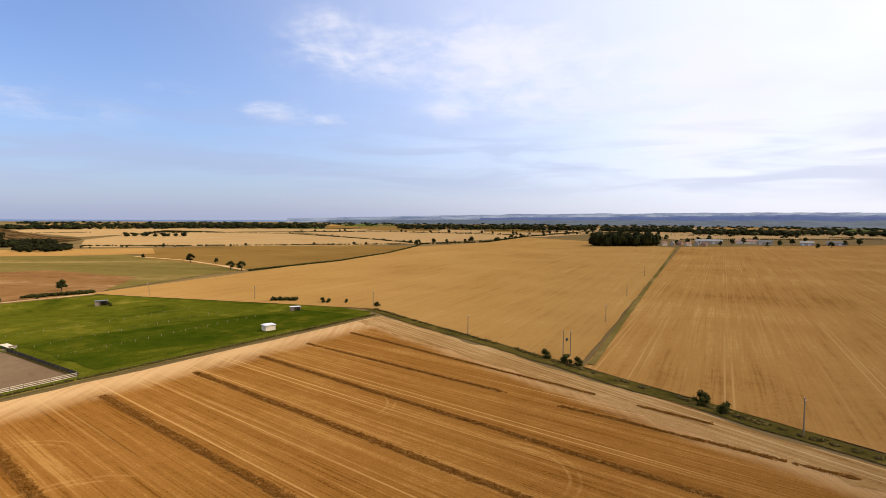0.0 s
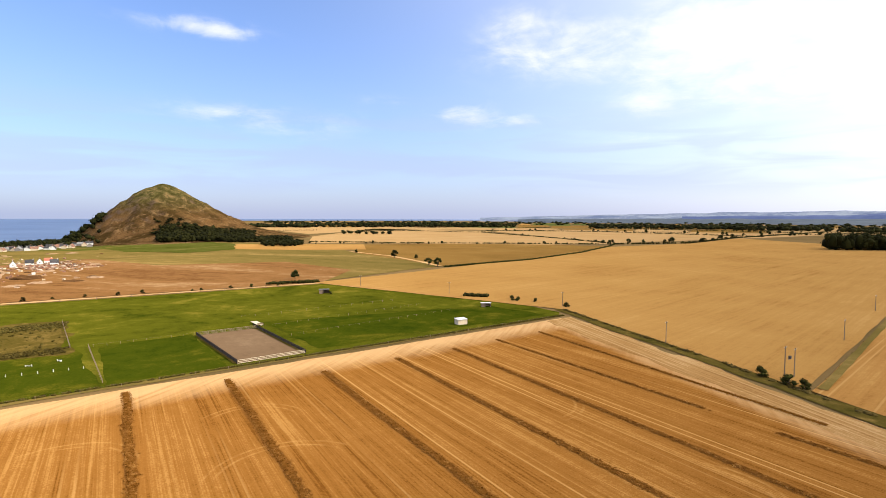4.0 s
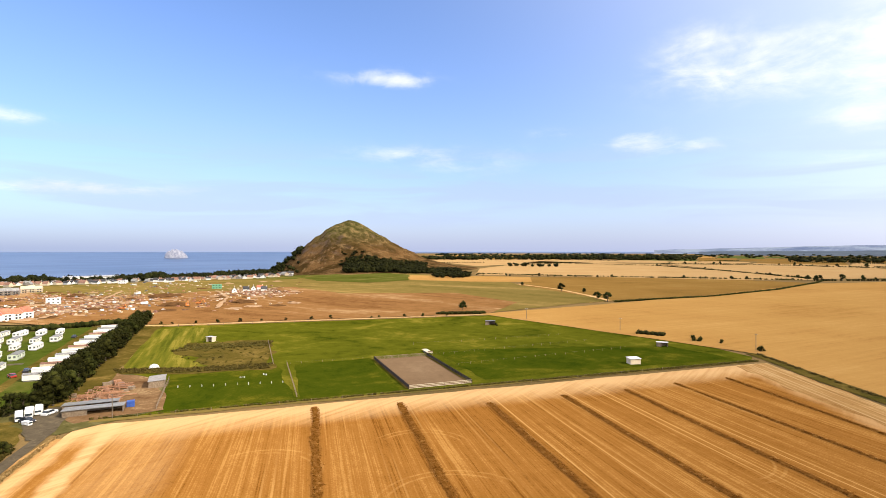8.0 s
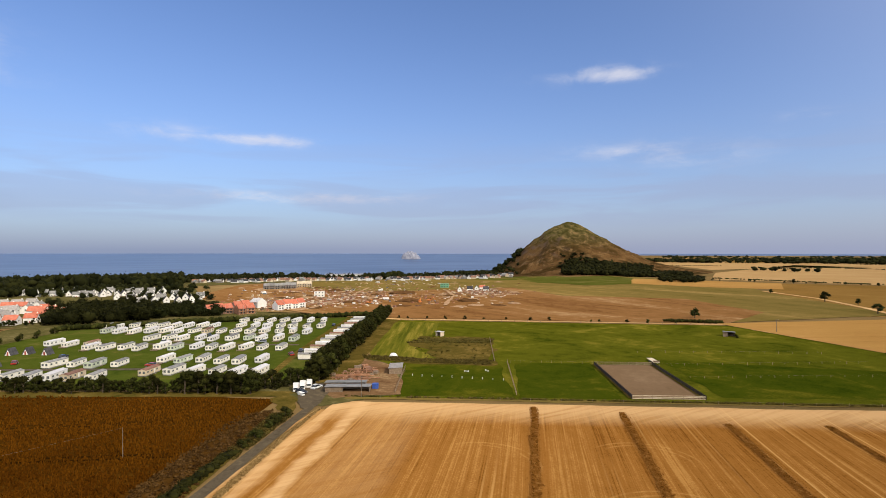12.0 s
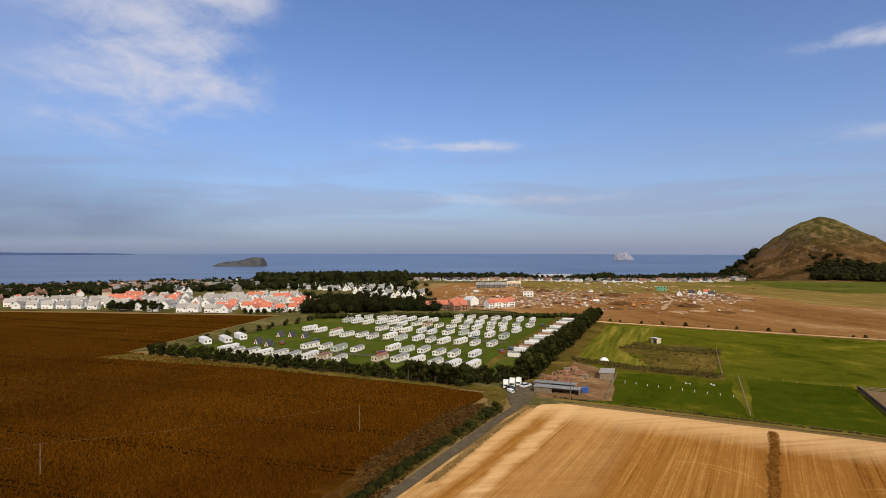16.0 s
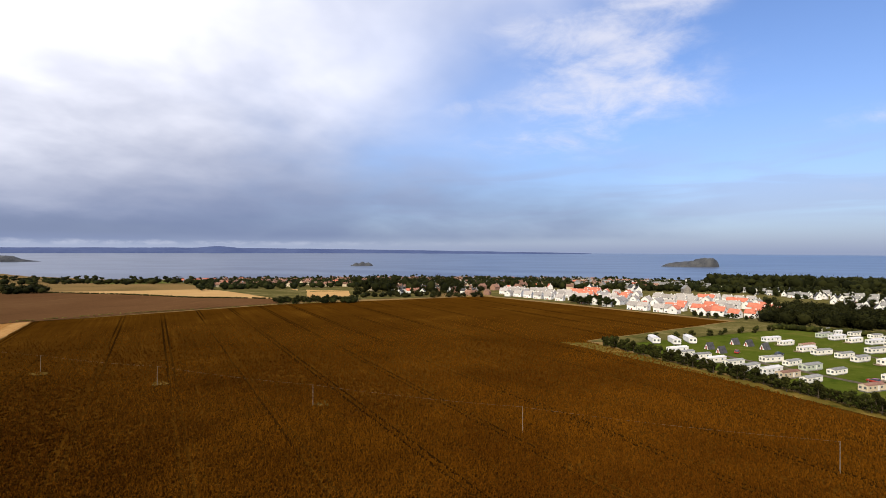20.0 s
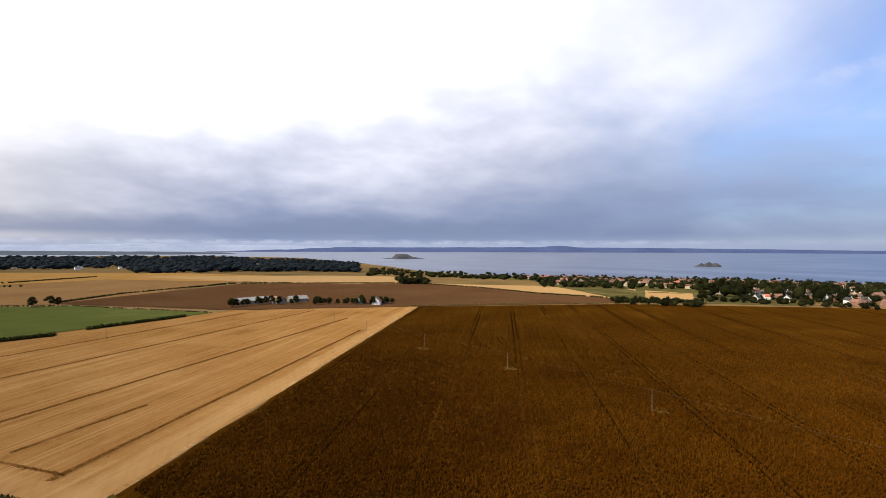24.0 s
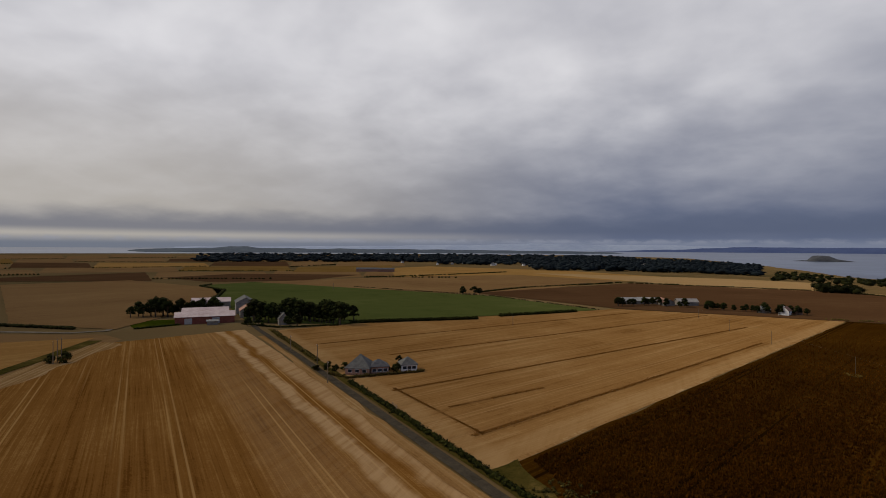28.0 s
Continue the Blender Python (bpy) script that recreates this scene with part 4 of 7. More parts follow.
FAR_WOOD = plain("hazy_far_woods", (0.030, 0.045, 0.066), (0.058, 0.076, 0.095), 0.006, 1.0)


def island(name, yaw, r, half, tall, profile, material, label, deep=0.5, rough=0.12, seed=3):
    """A steep-sided island; profile gives heights from its left end to its right end."""
    x0, y0 = at(yaw, r)
    right = Vector((math.cos(radians(yaw)), math.sin(radians(yaw))))
    ahead = Vector((-right.y, right.x))
    n, m = 44, 20
    verts = []
    for i in range(n):
        u = -1 + 2 * i / (n - 1)
        top = np.interp(u, [p[0] for p in profile], [p[1] for p in profile])
        for j in range(m):
            w = -1 + 2 * j / (m - 1)
            fall = max(0.0, 1 - abs(w) ** 3.5)
            q = Vector((x0, y0)) + right * (u * half) + ahead * (w * half * deep * math.sqrt(max(0.05, 1 - u * u * 0.9)))
            h = top * tall * fall
            h += noise.fractal(Vector((q.x * 6 / half, q.y * 6 / half, seed)), 1.0, 2.0, 4) * tall * rough * min(1, h / tall * 3)
            verts.append((q.x, q.y, float(sea_z(r, yaw)) - 2.0 + max(h, 0)))
    faces = [(i * m + j, (i + 1) * m + j, (i + 1) * m + j + 1, i * m + j + 1) for i in range(n - 1) for j in range(m - 1)]
    ob = mesh_object(name, verts, faces, material)
    return tagged(ob, label, "island", kind="structure")


island("island_rock", 61.55, 3600, 66, 52, [(-1, 0), (-0.9, 0.5), (-0.6, 0.8), (-0.3, 1.0), (0.1, 0.95), (0.5, 0.75), (0.75, 0.45), (1, 0)], ROCK, "pale steep-sided rock island out at sea", 0.6)
island("island_craig", 100.75, 2650, 122, 42, [(-1, 0), (-0.8, 0.25), (-0.55, 0.5), (-0.3, 0.5), (0.1, 0.65), (0.4, 0.95), (0.8, 0.95), (0.95, 0.6), (1, 0)], ISLE, "dark green-topped rocky island off the town", 0.35)
island("island_lamb", 133.9, 2500, 56, 22, [(-1, 0), (-0.7, 0.3), (-0.4, 0.7), (-0.2, 0.5), (0.1, 0.95), (0.35, 0.6), (0.6, 0.8), (0.9, 0.25), (1, 0)], ISLE, "small rocky islet", 0.4)
island("island_west", 164.2, 3400, 150, 34, [(-1, 0), (-0.8, 0.12), (-0.5, 0.2), (-0.35, 0.75), (-0.1, 0.95), (0.15, 0.8), (0.35, 0.4), (0.7, 0.15), (1, 0)], ISLE, "low dark island with a rounded knoll", 0.3)


def ridge(name, stops, r0, r1, material, label, wobble=0.12, seed=2, low=None):
    """A long far ridge: stops give yaw and crest height."""
    rng = random.Random(seed)
    ys = np.arange(stops[0][0], stops[-1][0] + 0.01, 0.4)
    verts = []
    for yaw in ys:
        h = float(np.interp(yaw, [s[0] for s in stops], [s[1] for s in stops]))
        h += noise.fractal(Vector((yaw * 0.35, seed, 0)), 0.8, 2.2, 5) * wobble * max(h, 10)
        for u, w in ((0, 0), (0.35, 0.45), (0.7, 0.85), (1.0, 1.0)):
            x, y = at(yaw, r0 + (r1 - r0) * u)
            z0 = float(sea_z(r0, yaw)) - 3 if low is None else low
            verts.append((x, y, z0 + (h - z0) * w))
    n = len(ys)
    faces = [(i * 4 + j, i * 4 + j + 1, i * 4 + j + 5, i * 4 + j + 4) for i in range(n - 1) for j in range(3)]
    return tagged(mesh_object(name, verts, faces, material), label, "distant hills", kind="structure")


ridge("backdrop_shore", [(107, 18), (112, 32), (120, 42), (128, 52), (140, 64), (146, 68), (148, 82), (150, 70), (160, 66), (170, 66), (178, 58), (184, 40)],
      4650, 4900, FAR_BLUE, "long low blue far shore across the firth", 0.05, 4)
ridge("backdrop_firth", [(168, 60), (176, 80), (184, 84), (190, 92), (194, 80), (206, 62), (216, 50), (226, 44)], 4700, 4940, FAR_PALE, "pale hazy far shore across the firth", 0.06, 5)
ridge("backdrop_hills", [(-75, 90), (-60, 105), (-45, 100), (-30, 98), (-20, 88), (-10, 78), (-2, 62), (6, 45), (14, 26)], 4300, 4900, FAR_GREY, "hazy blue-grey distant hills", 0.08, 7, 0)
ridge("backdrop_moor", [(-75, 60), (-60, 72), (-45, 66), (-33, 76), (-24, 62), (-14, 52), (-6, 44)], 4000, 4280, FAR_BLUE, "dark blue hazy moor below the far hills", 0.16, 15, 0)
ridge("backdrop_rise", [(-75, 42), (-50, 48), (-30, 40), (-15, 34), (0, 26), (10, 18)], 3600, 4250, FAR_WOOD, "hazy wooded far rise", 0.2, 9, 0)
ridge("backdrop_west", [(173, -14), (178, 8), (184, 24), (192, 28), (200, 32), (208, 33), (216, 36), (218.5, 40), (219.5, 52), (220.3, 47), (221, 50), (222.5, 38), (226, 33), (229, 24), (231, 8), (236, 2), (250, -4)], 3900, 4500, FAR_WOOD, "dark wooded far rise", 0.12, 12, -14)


# ---- woods and hedges ----
def wedge(y0, y1, r0, r1, n, seed):
    rng = random.Random(seed)
    return [at(rng.uniform(y0, y1), 1 / rng.uniform(1 / r1, 1 / r0)) for _ in range(n)]


wood("wood", wedge(37, 45.6, 965, 1085, 520, 2), 10, 6, "dark wood at the foot of the hill", seed=2)
wood("wood", wedge(33.5, 40, 940, 1010, 190, 3), 10, 6.5, "dark wood at the foot of the hill", seed=3)
wood("wood", wedge(43.0, 46.2, 1060, 1110, 22, 4), 3.5, 4, "dark gorse and trees on the hill flank", seed=4)
wood("wood", inside([(279, 850), (282, 890), (390, 900), (388, 858)], 95, 5), 23, 7.5, "dense dark clump of field trees", seed=5, leafn=60, leaf=0.8)
wood("wood", wedge(86, 94.4, 392, 470, 110, 6), 9.5, 5.0, "dense trees behind the caravan park", seed=6, leafn=150, leaf=0.5)
wood("wood", wedge(80.8, 86.5, 400, 448, 60, 33), 7.5, 4.4, "dense trees behind the caravan park", seed=33, leafn=150, leaf=0.5)
wood("wood", wedge(84, 99, 800, 1150, 380, 7), 19, 9, "dark wooded ridge above the town", seed=7)
wood("wood", wedge(84, 108, 650, 780, 160, 17), 9, 5, "trees between the estate and the town", seed=17)
wood("wood", wedge(64, 84, 1080, 1400, 360, 8), 12, 6, "tree belt behind the building site", seed=8)
wood("wood", wedge(81.5, 95, 530, 760, 55, 28), 6, 3.6, "dark trees between white gabled houses", seed=28, leafn=50, leaf=0.45)
wood("wood", wedge(97, 150, 660, 1450, 1300, 9), 8, 5, "garden trees among the town's houses", seed=9)
wood("wood", wedge(50, 66, 1090, 1480, 330, 10), 11, 6, "trees at the edge of the town", seed=10)
wood("wood", wedge(71.5, 97, 1230, 1480, 300, 22), 15, 8, "trees along the far shore", seed=22)
wood("wood", wedge(58, 71.5, 1200, 1480, 60, 31), 8, 6, "small trees among shore houses", seed=31)
wood("wood", wedge(50, 58, 1200, 1480, 110, 32), 14, 8, "trees along the far shore", seed=32)
wood("wood", wedge(62.2, 64.3, 1120, 1180, 30, 18), 17, 9, "dark clump of trees at the town's edge", seed=18)
wood("wood", wedge(121, 134.6, 520, 720, 170, 19), 5.5, 3.4, "shrubs and trees at the field's end", seed=19, leafn=60, leaf=0.4)
wood("wood", wedge(123, 134.5, 580, 760, 42, 24), 14, 6.0, "tall dark trees round the edge of town", seed=24, leafn=90, leaf=0.6)
wood("wood", wedge(134.4, 143, 470, 512, 80, 25), 4.5, 2.6, "low dark shrubs along the field's end", seed=25, leafn=60, leaf=0.35)
wood("wood", wedge(161.9, 164.7, 700, 790, 36, 26), 8, 5, "dark copse beside the pale field", seed=26, leafn=60)
wood("wood", wedge(112, 123, 640, 900, 170, 27), 10, 5, "garden trees behind the new estate", seed=27, leafn=40)
wood("wood", wedge(150, 168, 950, 1600, 170, 11), 9, 7, "trees along the shore road", seed=11)
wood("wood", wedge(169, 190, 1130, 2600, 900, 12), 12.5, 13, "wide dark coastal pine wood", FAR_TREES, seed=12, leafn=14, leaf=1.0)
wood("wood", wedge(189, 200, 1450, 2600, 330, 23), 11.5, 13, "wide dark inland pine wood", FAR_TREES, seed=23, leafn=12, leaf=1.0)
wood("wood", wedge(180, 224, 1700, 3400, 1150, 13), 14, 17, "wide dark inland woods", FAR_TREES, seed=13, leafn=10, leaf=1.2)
wood("wood", wedge(-60, 36, 2700, 3900, 560, 14), 10, 15, "dark line of far woods", seed=14, leafn=12, leaf=1.4)
wood("wood", wedge(-60, -8, 1500, 2300, 70, 15), 9, 6, "scattered far hedge trees", seed=15)
wood("wood", wedge(10, 33, 2000, 2600, 260, 16), 13, 11, "far trees between cornfields", seed=16)
for n, (y0, y1, r0, r1, many, tall) in enumerate([(11.5, 26.8, 2050, 2300, 190, 19), (-18, 2.5, 1980, 2350, 230, 16), (-27, -18.8, 1900, 2100, 110, 17), (-36, -27.3, 1700, 1900, 120, 16), (31.5, 37.4, 2000, 2250, 80, 15), (-60, -36, 1800, 2200, 160, 16)]):
    wood("wood", wedge(y0, y1, r0, r1, many, 60 + n), tall, 13, "dense dark wood on the far plain", seed=60 + n, leafn=24, leaf=1.0)
wood("wood", wedge(32.5, 36.2, 800, 900, 60, 20), 8, 6, "dark copse by the fallow slope", seed=20)
wood("wood", [(-620 + 14 * i, 1160 + 8 * (i % 3)) for i in range(9)], 10, 8, "dark copse on a cornfield", seed=21)

for n, line in enumerate(WEST_LINES[::2] + EAST_LINES[::2]):
    hedgerow("hedge", line, 2.6, 3.0, "dark hedge between far plain fields", seed=100 + n, step=5.0, gaps=0.25, leafn=8, leaf=0.5)
hedgerow("hedge", [(-489, 796), (-346, 809), (-23, 890)], 2.2, 2.2, "long field hedge between cornfields", seed=2, gaps=0.25, step=2.2, leaf=0.3)
hedgerow("hedge", [(-654, 1256), (-619, 1475), (-339, 1406), (-144, 1144), (-2, 927)], 2.4, 2.6, "dark hedge between far fields", seed=3, step=4, leaf=0.4, gaps=0.2)
hedgerow("hedge", [(-10, 888), (118, 976), (241, 1249), (591, 1837)], 3.0, 3.0, "dark hedge between far fields", seed=4, step=4, leaf=0.4, gaps=0.2)
hedgerow("hedge", [(-141, 446), (-83, 546), (-39, 677), (-9, 822), (-1, 892)], 1.8, 2.0, "dark hedge along a field track", seed=5, step=1.6, leaf=0.25)
hedgerow("hedge", [(-365, 1566), (-67, 1609), (152, 1464), (312, 1341)], 2.6, 3.0, "long dark hedge across the far plain", seed=41, step=4, leaf=0.5, gaps=0.15)
hedgerow("hedge", [(-83, 1980), (269, 1865), (502, 1681)], 2.8, 3.2, "long dark hedge across the far plain", seed=42, step=5, leaf=0.5, gaps=0.15)
hedgerow("hedge", [(507, 1570), (1022, 2100), (1700, 1940)], 3.5, 4.0, "dark hedge between far fields", seed=6, step=6, leaf=0.5)
hedgerow("hedge", [(560, 1140), (1073, 1210)], 3.0, 3.0, "dark hedge between far fields", seed=7, step=5, leaf=0.5)
hedgerow("hedge", [(158, -283), (93, -329)], 1.9, 1.7, "clipped dark hedge beside the pasture", seed=8, step=0.7, leafn=34, leaf=0.3)
hedgerow("hedge", [(83, -348), (38, -394)], 1.8, 1.6, "gappy dark hedge beside the pasture", seed=9, step=0.7, gaps=0.15, leafn=34, leaf=0.3)
hedgerow("hedge", [(88, -158), (23, -100.8), (-2, -78.8)], 1.3, 1.2, "clipped dark roadside hedge", seed=10, step=0.4, gaps=0.12, leafn=26, leaf=0.2)
hedgerow("hedge", [(181, -240.5), (117, -183.5)], 1.4, 1.3, "low scrubby roadside field hedge", LEAF_C, seed=11, step=0.45, gaps=0.15, leafn=24, leaf=0.2)
hedgerow("hedge", [(380, -722), (341, -768), (301, -835), (225, -993)], 2.2, 2.2, "dark hedge between tan fields", seed=12, step=2.4, gaps=0.15, leaf=0.3)
hedgerow("hedge", [(145, -533), (117, -612), (20, -750), (-55, -740)], 2.0, 2.0, "gappy dark hedge between fields", seed=13, step=2.0, gaps=0.25, leaf=0.3)
hedgerow("hedge", [(-48, -736), (-215, -700), at(156, 636), at(150.2, 563), at(140.4, 518)], 1.6, 1.8, "long low hedge between fields", seed=14, step=2.0, gaps=0.1, leaf=0.25)
hedgerow("hedge", [(-118, -412), (-174, -405), (-281, -374), (-337, -346)], 1.3, 1.3, "scrubby growth along a field wall", LEAF_C, seed=15, step=1.6, gaps=0.3)
hedgerow("hedge", [(24, -413), (126, -494), (300, -545)], 1.2, 1.3, "low dark hedge behind the pasture", seed=16, step=1.6, gaps=0.3)
hedgerow("hedge", [(395, -444), (459, -480), (470, -510)], 2.0, 2.0, "dark hedge between two fields", seed=17, step=1.6)
hedgerow("hedge", [(309, -332), (395, -446)], 2.2, 2.2, "dark hedge between two fields", seed=27, step=1.6)
hedgerow("hedge", [(283, -206), (330, -200), (420, -175)], 2.0, 2.0, "dark hedge beside the farm track", seed=18, step=1.3)
hedgerow("hedge", [(245, -240), (254, -218)], 1.2, 1.2, "clipped green garden hedge beside lawn", seed=19, step=0.7)
hedgerow("hedge", [(-212, 294), (-188, 316)], 2.4, 2.6, "scrubby dark hawthorn hedge by a track", seed=20, step=1.0)
hedgerow("hedge", [(-79, 288), (-66, 288)], 2.2, 2.6, "low dark hawthorn thicket at the paddock", seed=21, step=0.9)
hedgerow("hedge", [(-24, 264), (-9, 241), (40, 169), (84, 99), (150, -20)], 0.7, 1.7, "rank grass and weeds along the ditch", LEAF_C, seed=22, step=1.2, gaps=0.45, leafn=18)


def scrub(border, n, height, label, leaves, seed):
    rng = np.random.default_rng(seed)
    c, r = [], []
    for x, y in inside(border, n, seed):
        k = height * rng.uniform(0.4, 1.2)
        c.append((x, y, gz(x, y) + 0.2 + k * 0.35))
        r.append((k * 0.9, k * 0.9, k * 0.55))
    v, f = foliage(c, r, 16, 0.16, seed)
    return tagged(new("scrub", quick_mesh("scrub", v, f, leaves)), label, "scrub", kind="stuff")


scrub([(-230, 122), (-238, 133), (-216, 164), (-207, 156)], 420, 0.75, "reedy olive scrub in rough pasture", LEAF_C, 41)
scrub([(-214, 92), (-196, 108), (-174, 133), (-168, 126), (-190, 102), (-206, 90)], 520, 0.65, "reedy brown scrub below the mown paddock", LEAF_C, 42)
scrub([(-246, 140), (-228, 122), (-196, 112), (-176, 130), (-218, 163)], 110, 0.6, "thin reedy tussocks in rough pasture", LEAF_C, 43)
scrub([(-97, 1), (-115, 3), (-152, 30), (-154, 40), (-133, 27), (-98, 6)], 800, 0.5, "dry weeds in the bare field corner", LEAF_E, 46)
scrub([(-20, 247), (-155, 63.5), (-157, 61), (-23, 244.5)], 900, 0.5, "long dry grass along the paddock fence", LEAF_C, 51)
scrub([(8, -92), (18, -100), (14, -108), (-10, -92), (-14, -82)], 130, 0.5, "rank dry weeds where two crops meet", LEAF_C, 47)
hedgerow("hedge", [(53, 164), (400, 826)], 0.45, 0.7, "rank grass in the field strip", LEAF_C, seed=26, step=2.6, gaps=0.7)

for x, y, s in [(-219, 520, 1.05), (-193, 515, 0.6), (-159, 455, 0.85), (-147, 446, 0.95), (-290, 573, 0.55), (-212, 325, 0.75), (154, -492, 0.95), (144, -497, 1.0), (139, -499, 0.8)]:
    plant(TREES[int(abs(x)) % 3], x, y, s, "round dark field tree standing alone", wide=1.25)
def dotted(pts, step, lo, hi, seed):
    """Single small trees at uneven steps along a far hedge."""
    rng = random.Random(seed)
    for i, (x, y, _) in enumerate(along(pts, step)):
        if rng.random() < 0.75:
            plant(TREES[i % 3], x + rng.uniform(-0.45, 0.45) * step, y + rng.uniform(-3, 3), rng.uniform(lo, hi) * rng.choice((1, 1, 1.5)), "small dark hedgerow tree", "hedgerow trees", 1.35)


dotted([(-454, 739), (-304, 787), (-142, 840), (-19, 885)], 14, 0.26, 0.5, 71)
dotted([(-19, 885), (118, 976), (241, 1249)], 17, 0.45, 0.85, 72)
dotted([(-339, 1406), (-144, 1144), (-2, 927)], 24, 0.35, 0.6, 73)
dotted([(-365, 1566), (-67, 1609), (152, 1464), (312, 1341)], 30, 0.5, 0.9, 74)
dotted([(-83, 1980), (269, 1865), (502, 1681)], 36, 0.5, 1.0, 75)
for x, y, s in [(-51, 281, 1.1), (-48, 281, 0.9), (-39, 281, 0.8), (-22, 268, 1.0), (40, 169, 1.1), (45, 162, 1.2), (48, 160, 1.0), (68, 125, 1.25), (70, 119, 1.05), (206, -147, 1.5), (210, -144, 1.2), (-154, 271, 0.7)]:
    plant(SHRUBS[int(abs(x)) % 2], x, y, s, "dark green hawthorn bush at the field edge", "field edge bushes")
for i, (x, y) in enumerate([(-313, 167), (-305, 177), (-297, 186), (-289, 196), (-282, 206), (-273, 217), (-262, 228), (-255, 238), (-236, 255), (-233, 259), (-222, 271), (-214, 280), (-203, 292), (-318, 163)]):
    plant(SHRUBS[i % 2], x, y, 0.55 + 0.12 * (i % 4), "small dark bush along the paddock's back track", "track bushes")
field("junction_verge", [(-149, 43.5), (-153, 45.6), (-157.5, 46.6), (-163.5, 48.6), (-168, 47), (-166, 41.5), (-158.5, 41.8), (-152.5, 40.2)], ROUGH, "rank yellow-green grass in the fork of the lane", 0.07, "verge", wild=1.2)
scrub([(-148.5, 51.8), (-130, 36.6), (-104, 17.0), (-102.8, 14.4), (-129, 34.0), (-147, 49.6)], 900, 0.24, "dry pale grass along the lane", LEAF_D, 48)
scrub([(-147, 43), (-134, 33), (-122, 23), (-122.5, 19), (-137, 29), (-150, 38)], 420, 0.55, "rank olive grass beside the lane", LEAF_C, 50)
hedgerow("hedge", [(-97, 0.6), (-108, 9), (-121, 19.4), (-125.5, 23.4)], 1.5, 1.9, "clipped dark green hedge beside the lane", seed=49, step=0.6, leafn=26)
for x, y, size in [(-128, 25.6, 0.75), (-130, 27.4, 0.5), (-132.6, 29.6, 0.85), (-134.4, 31.2, 0.55), (-138.4, 34.4, 0.7), (-140.4, 36.0, 0.95), (-142.4, 37.6, 0.7), (-146, 40.6, 1.0), (-150, 42.2, 0.4)]:
    plant(SHRUBS[int(-x) % 2], x, y, size, "rounded green bush on the lane's verge", "verge bushes", 1.2)

# the caravan park's own directions: away from the lane, and along it
P0, PE, PN = Vector((-174, 61)), Vector((-0.838, 0.546)), Vector((-0.54, -0.842))


def park(a, b):
    return tuple(P0 + PE * a + PN * b)


field("park_lawn", [park(-6, 2), park(-9, 170), park(118, 176), park(152, 108), park(185, 14), park(190, 2)], GRASS_PARK, "mown grass of the caravan park", 0.04, "lawn")
field("park_margin", [park(-9, 6), park(-12, 175), park(-26, 182), park(-17, 100), park(-15, 8)], ROUGH, "rough margin outside the caravan park", 0.067, "verge")
strip("park_track", [park(4, 22), park(60, 25), park(185, 26)], 3.0, ROUGH, "worn dirt track through the caravan park", 0.07, "track", 0.4)
strip("park_track", [park(75, 30), park(77, 130)], 3.0, TARMAC, "grey drive between the caravans", 0.065, "track")
strip("park_track", [park(24, 30), park(20, 128)], 3.0, TARMAC, "grey drive between the caravans", 0.065, "track")
for i in range(4, 54):
    for j in range(2):
        x, y = park(-8.5 - 3.2 * j + _rng.uniform(-1, 1), 7 + i * 3.02 + _rng.uniform(-1, 1))
        plant(HEDGE_TREES[(i + j) % 3], x, y, _rng.uniform(0.6, 0.9) * (1.3 if i < 12 else 0.9), group="caravan park hedge")
for i in range(1, 52):
    for j in range(2):
        x, y = park(0 + i * 3.66 + _rng.uniform(-1, 1), 2 + 3.2 * j + _rng.uniform(-1, 1))
        plant(HEDGE_TREES[(i + j) % 3], x, y, _rng.uniform(0.95, 1.3) * (1 + 0.1 * (i < 30)), group="caravan park hedge")
for a, b, size in [(-3.5, 16, 0.9), (-4.5, 13.2, 0.8), (-6.8, 13.6, 0.65), (-2.2, 10.6, 0.95), (-0.4, 8.2, 0.9), (0.6, 5.6, 0.95), (1.6, 3.2, 1.0), (-6, 17.5, 0.8)]:
    plant(HEDGE_TREES[int(b) % 3], *park(a, b), size, group="caravan park hedge")
hedgerow("hedge", [park(188, 12), park(153, 108), park(118, 177)], 3.6, 3.2, "dark hedge at the back of the caravan park", seed=30, step=1.2)
for i in range(12):
    plant(SHRUBS[i % 2], *park(20 + 8 * i, 172 + 3 * math.sin(i * 2.0)), 0.9 + 0.2 * (i % 3), "bush at the caravan park's edge", "park bushes")

# ---- building materials ----
CREAM = plain("cream_cladding", (0.76, 0.72, 0.61), (0.84, 0.80, 0.70), 0.5, 0.6, vary=0.06)
WHITE = plain("white_render", (0.70, 0.68, 0.63), (0.82, 0.80, 0.76), 0.4, 0.85, vary=0.06)
BEIGE = plain("beige_cladding", (0.52, 0.42, 0.28), (0.62, 0.52, 0.37), 0.5, 0.7, vary=0.1)
GREENISH = plain("pale_green_cladding", (0.48, 0.54, 0.40), (0.58, 0.62, 0.48), 0.5, 0.7, vary=0.1)
GREY_ROOF = plain("grey_roof", (0.17, 0.165, 0.155), (0.28, 0.27, 0.25), 0.6, 0.7, vary=0.25)
BEIGE_ROOF = plain("beige_grey_roof", (0.26, 0.235, 0.21), (0.38, 0.345, 0.31), 0.6, 0.8, vary=0.2)
CURTAIN = plain("curtained_window", (0.07, 0.08, 0.085), (0.15, 0.16, 0.16), 1.0, 0.2, spec=0.5)
PALE_ROOF = plain("pale_metal_roof", (0.55, 0.52, 0.50), (0.70, 0.67, 0.65), 0.3, 0.5, vary=0.1)
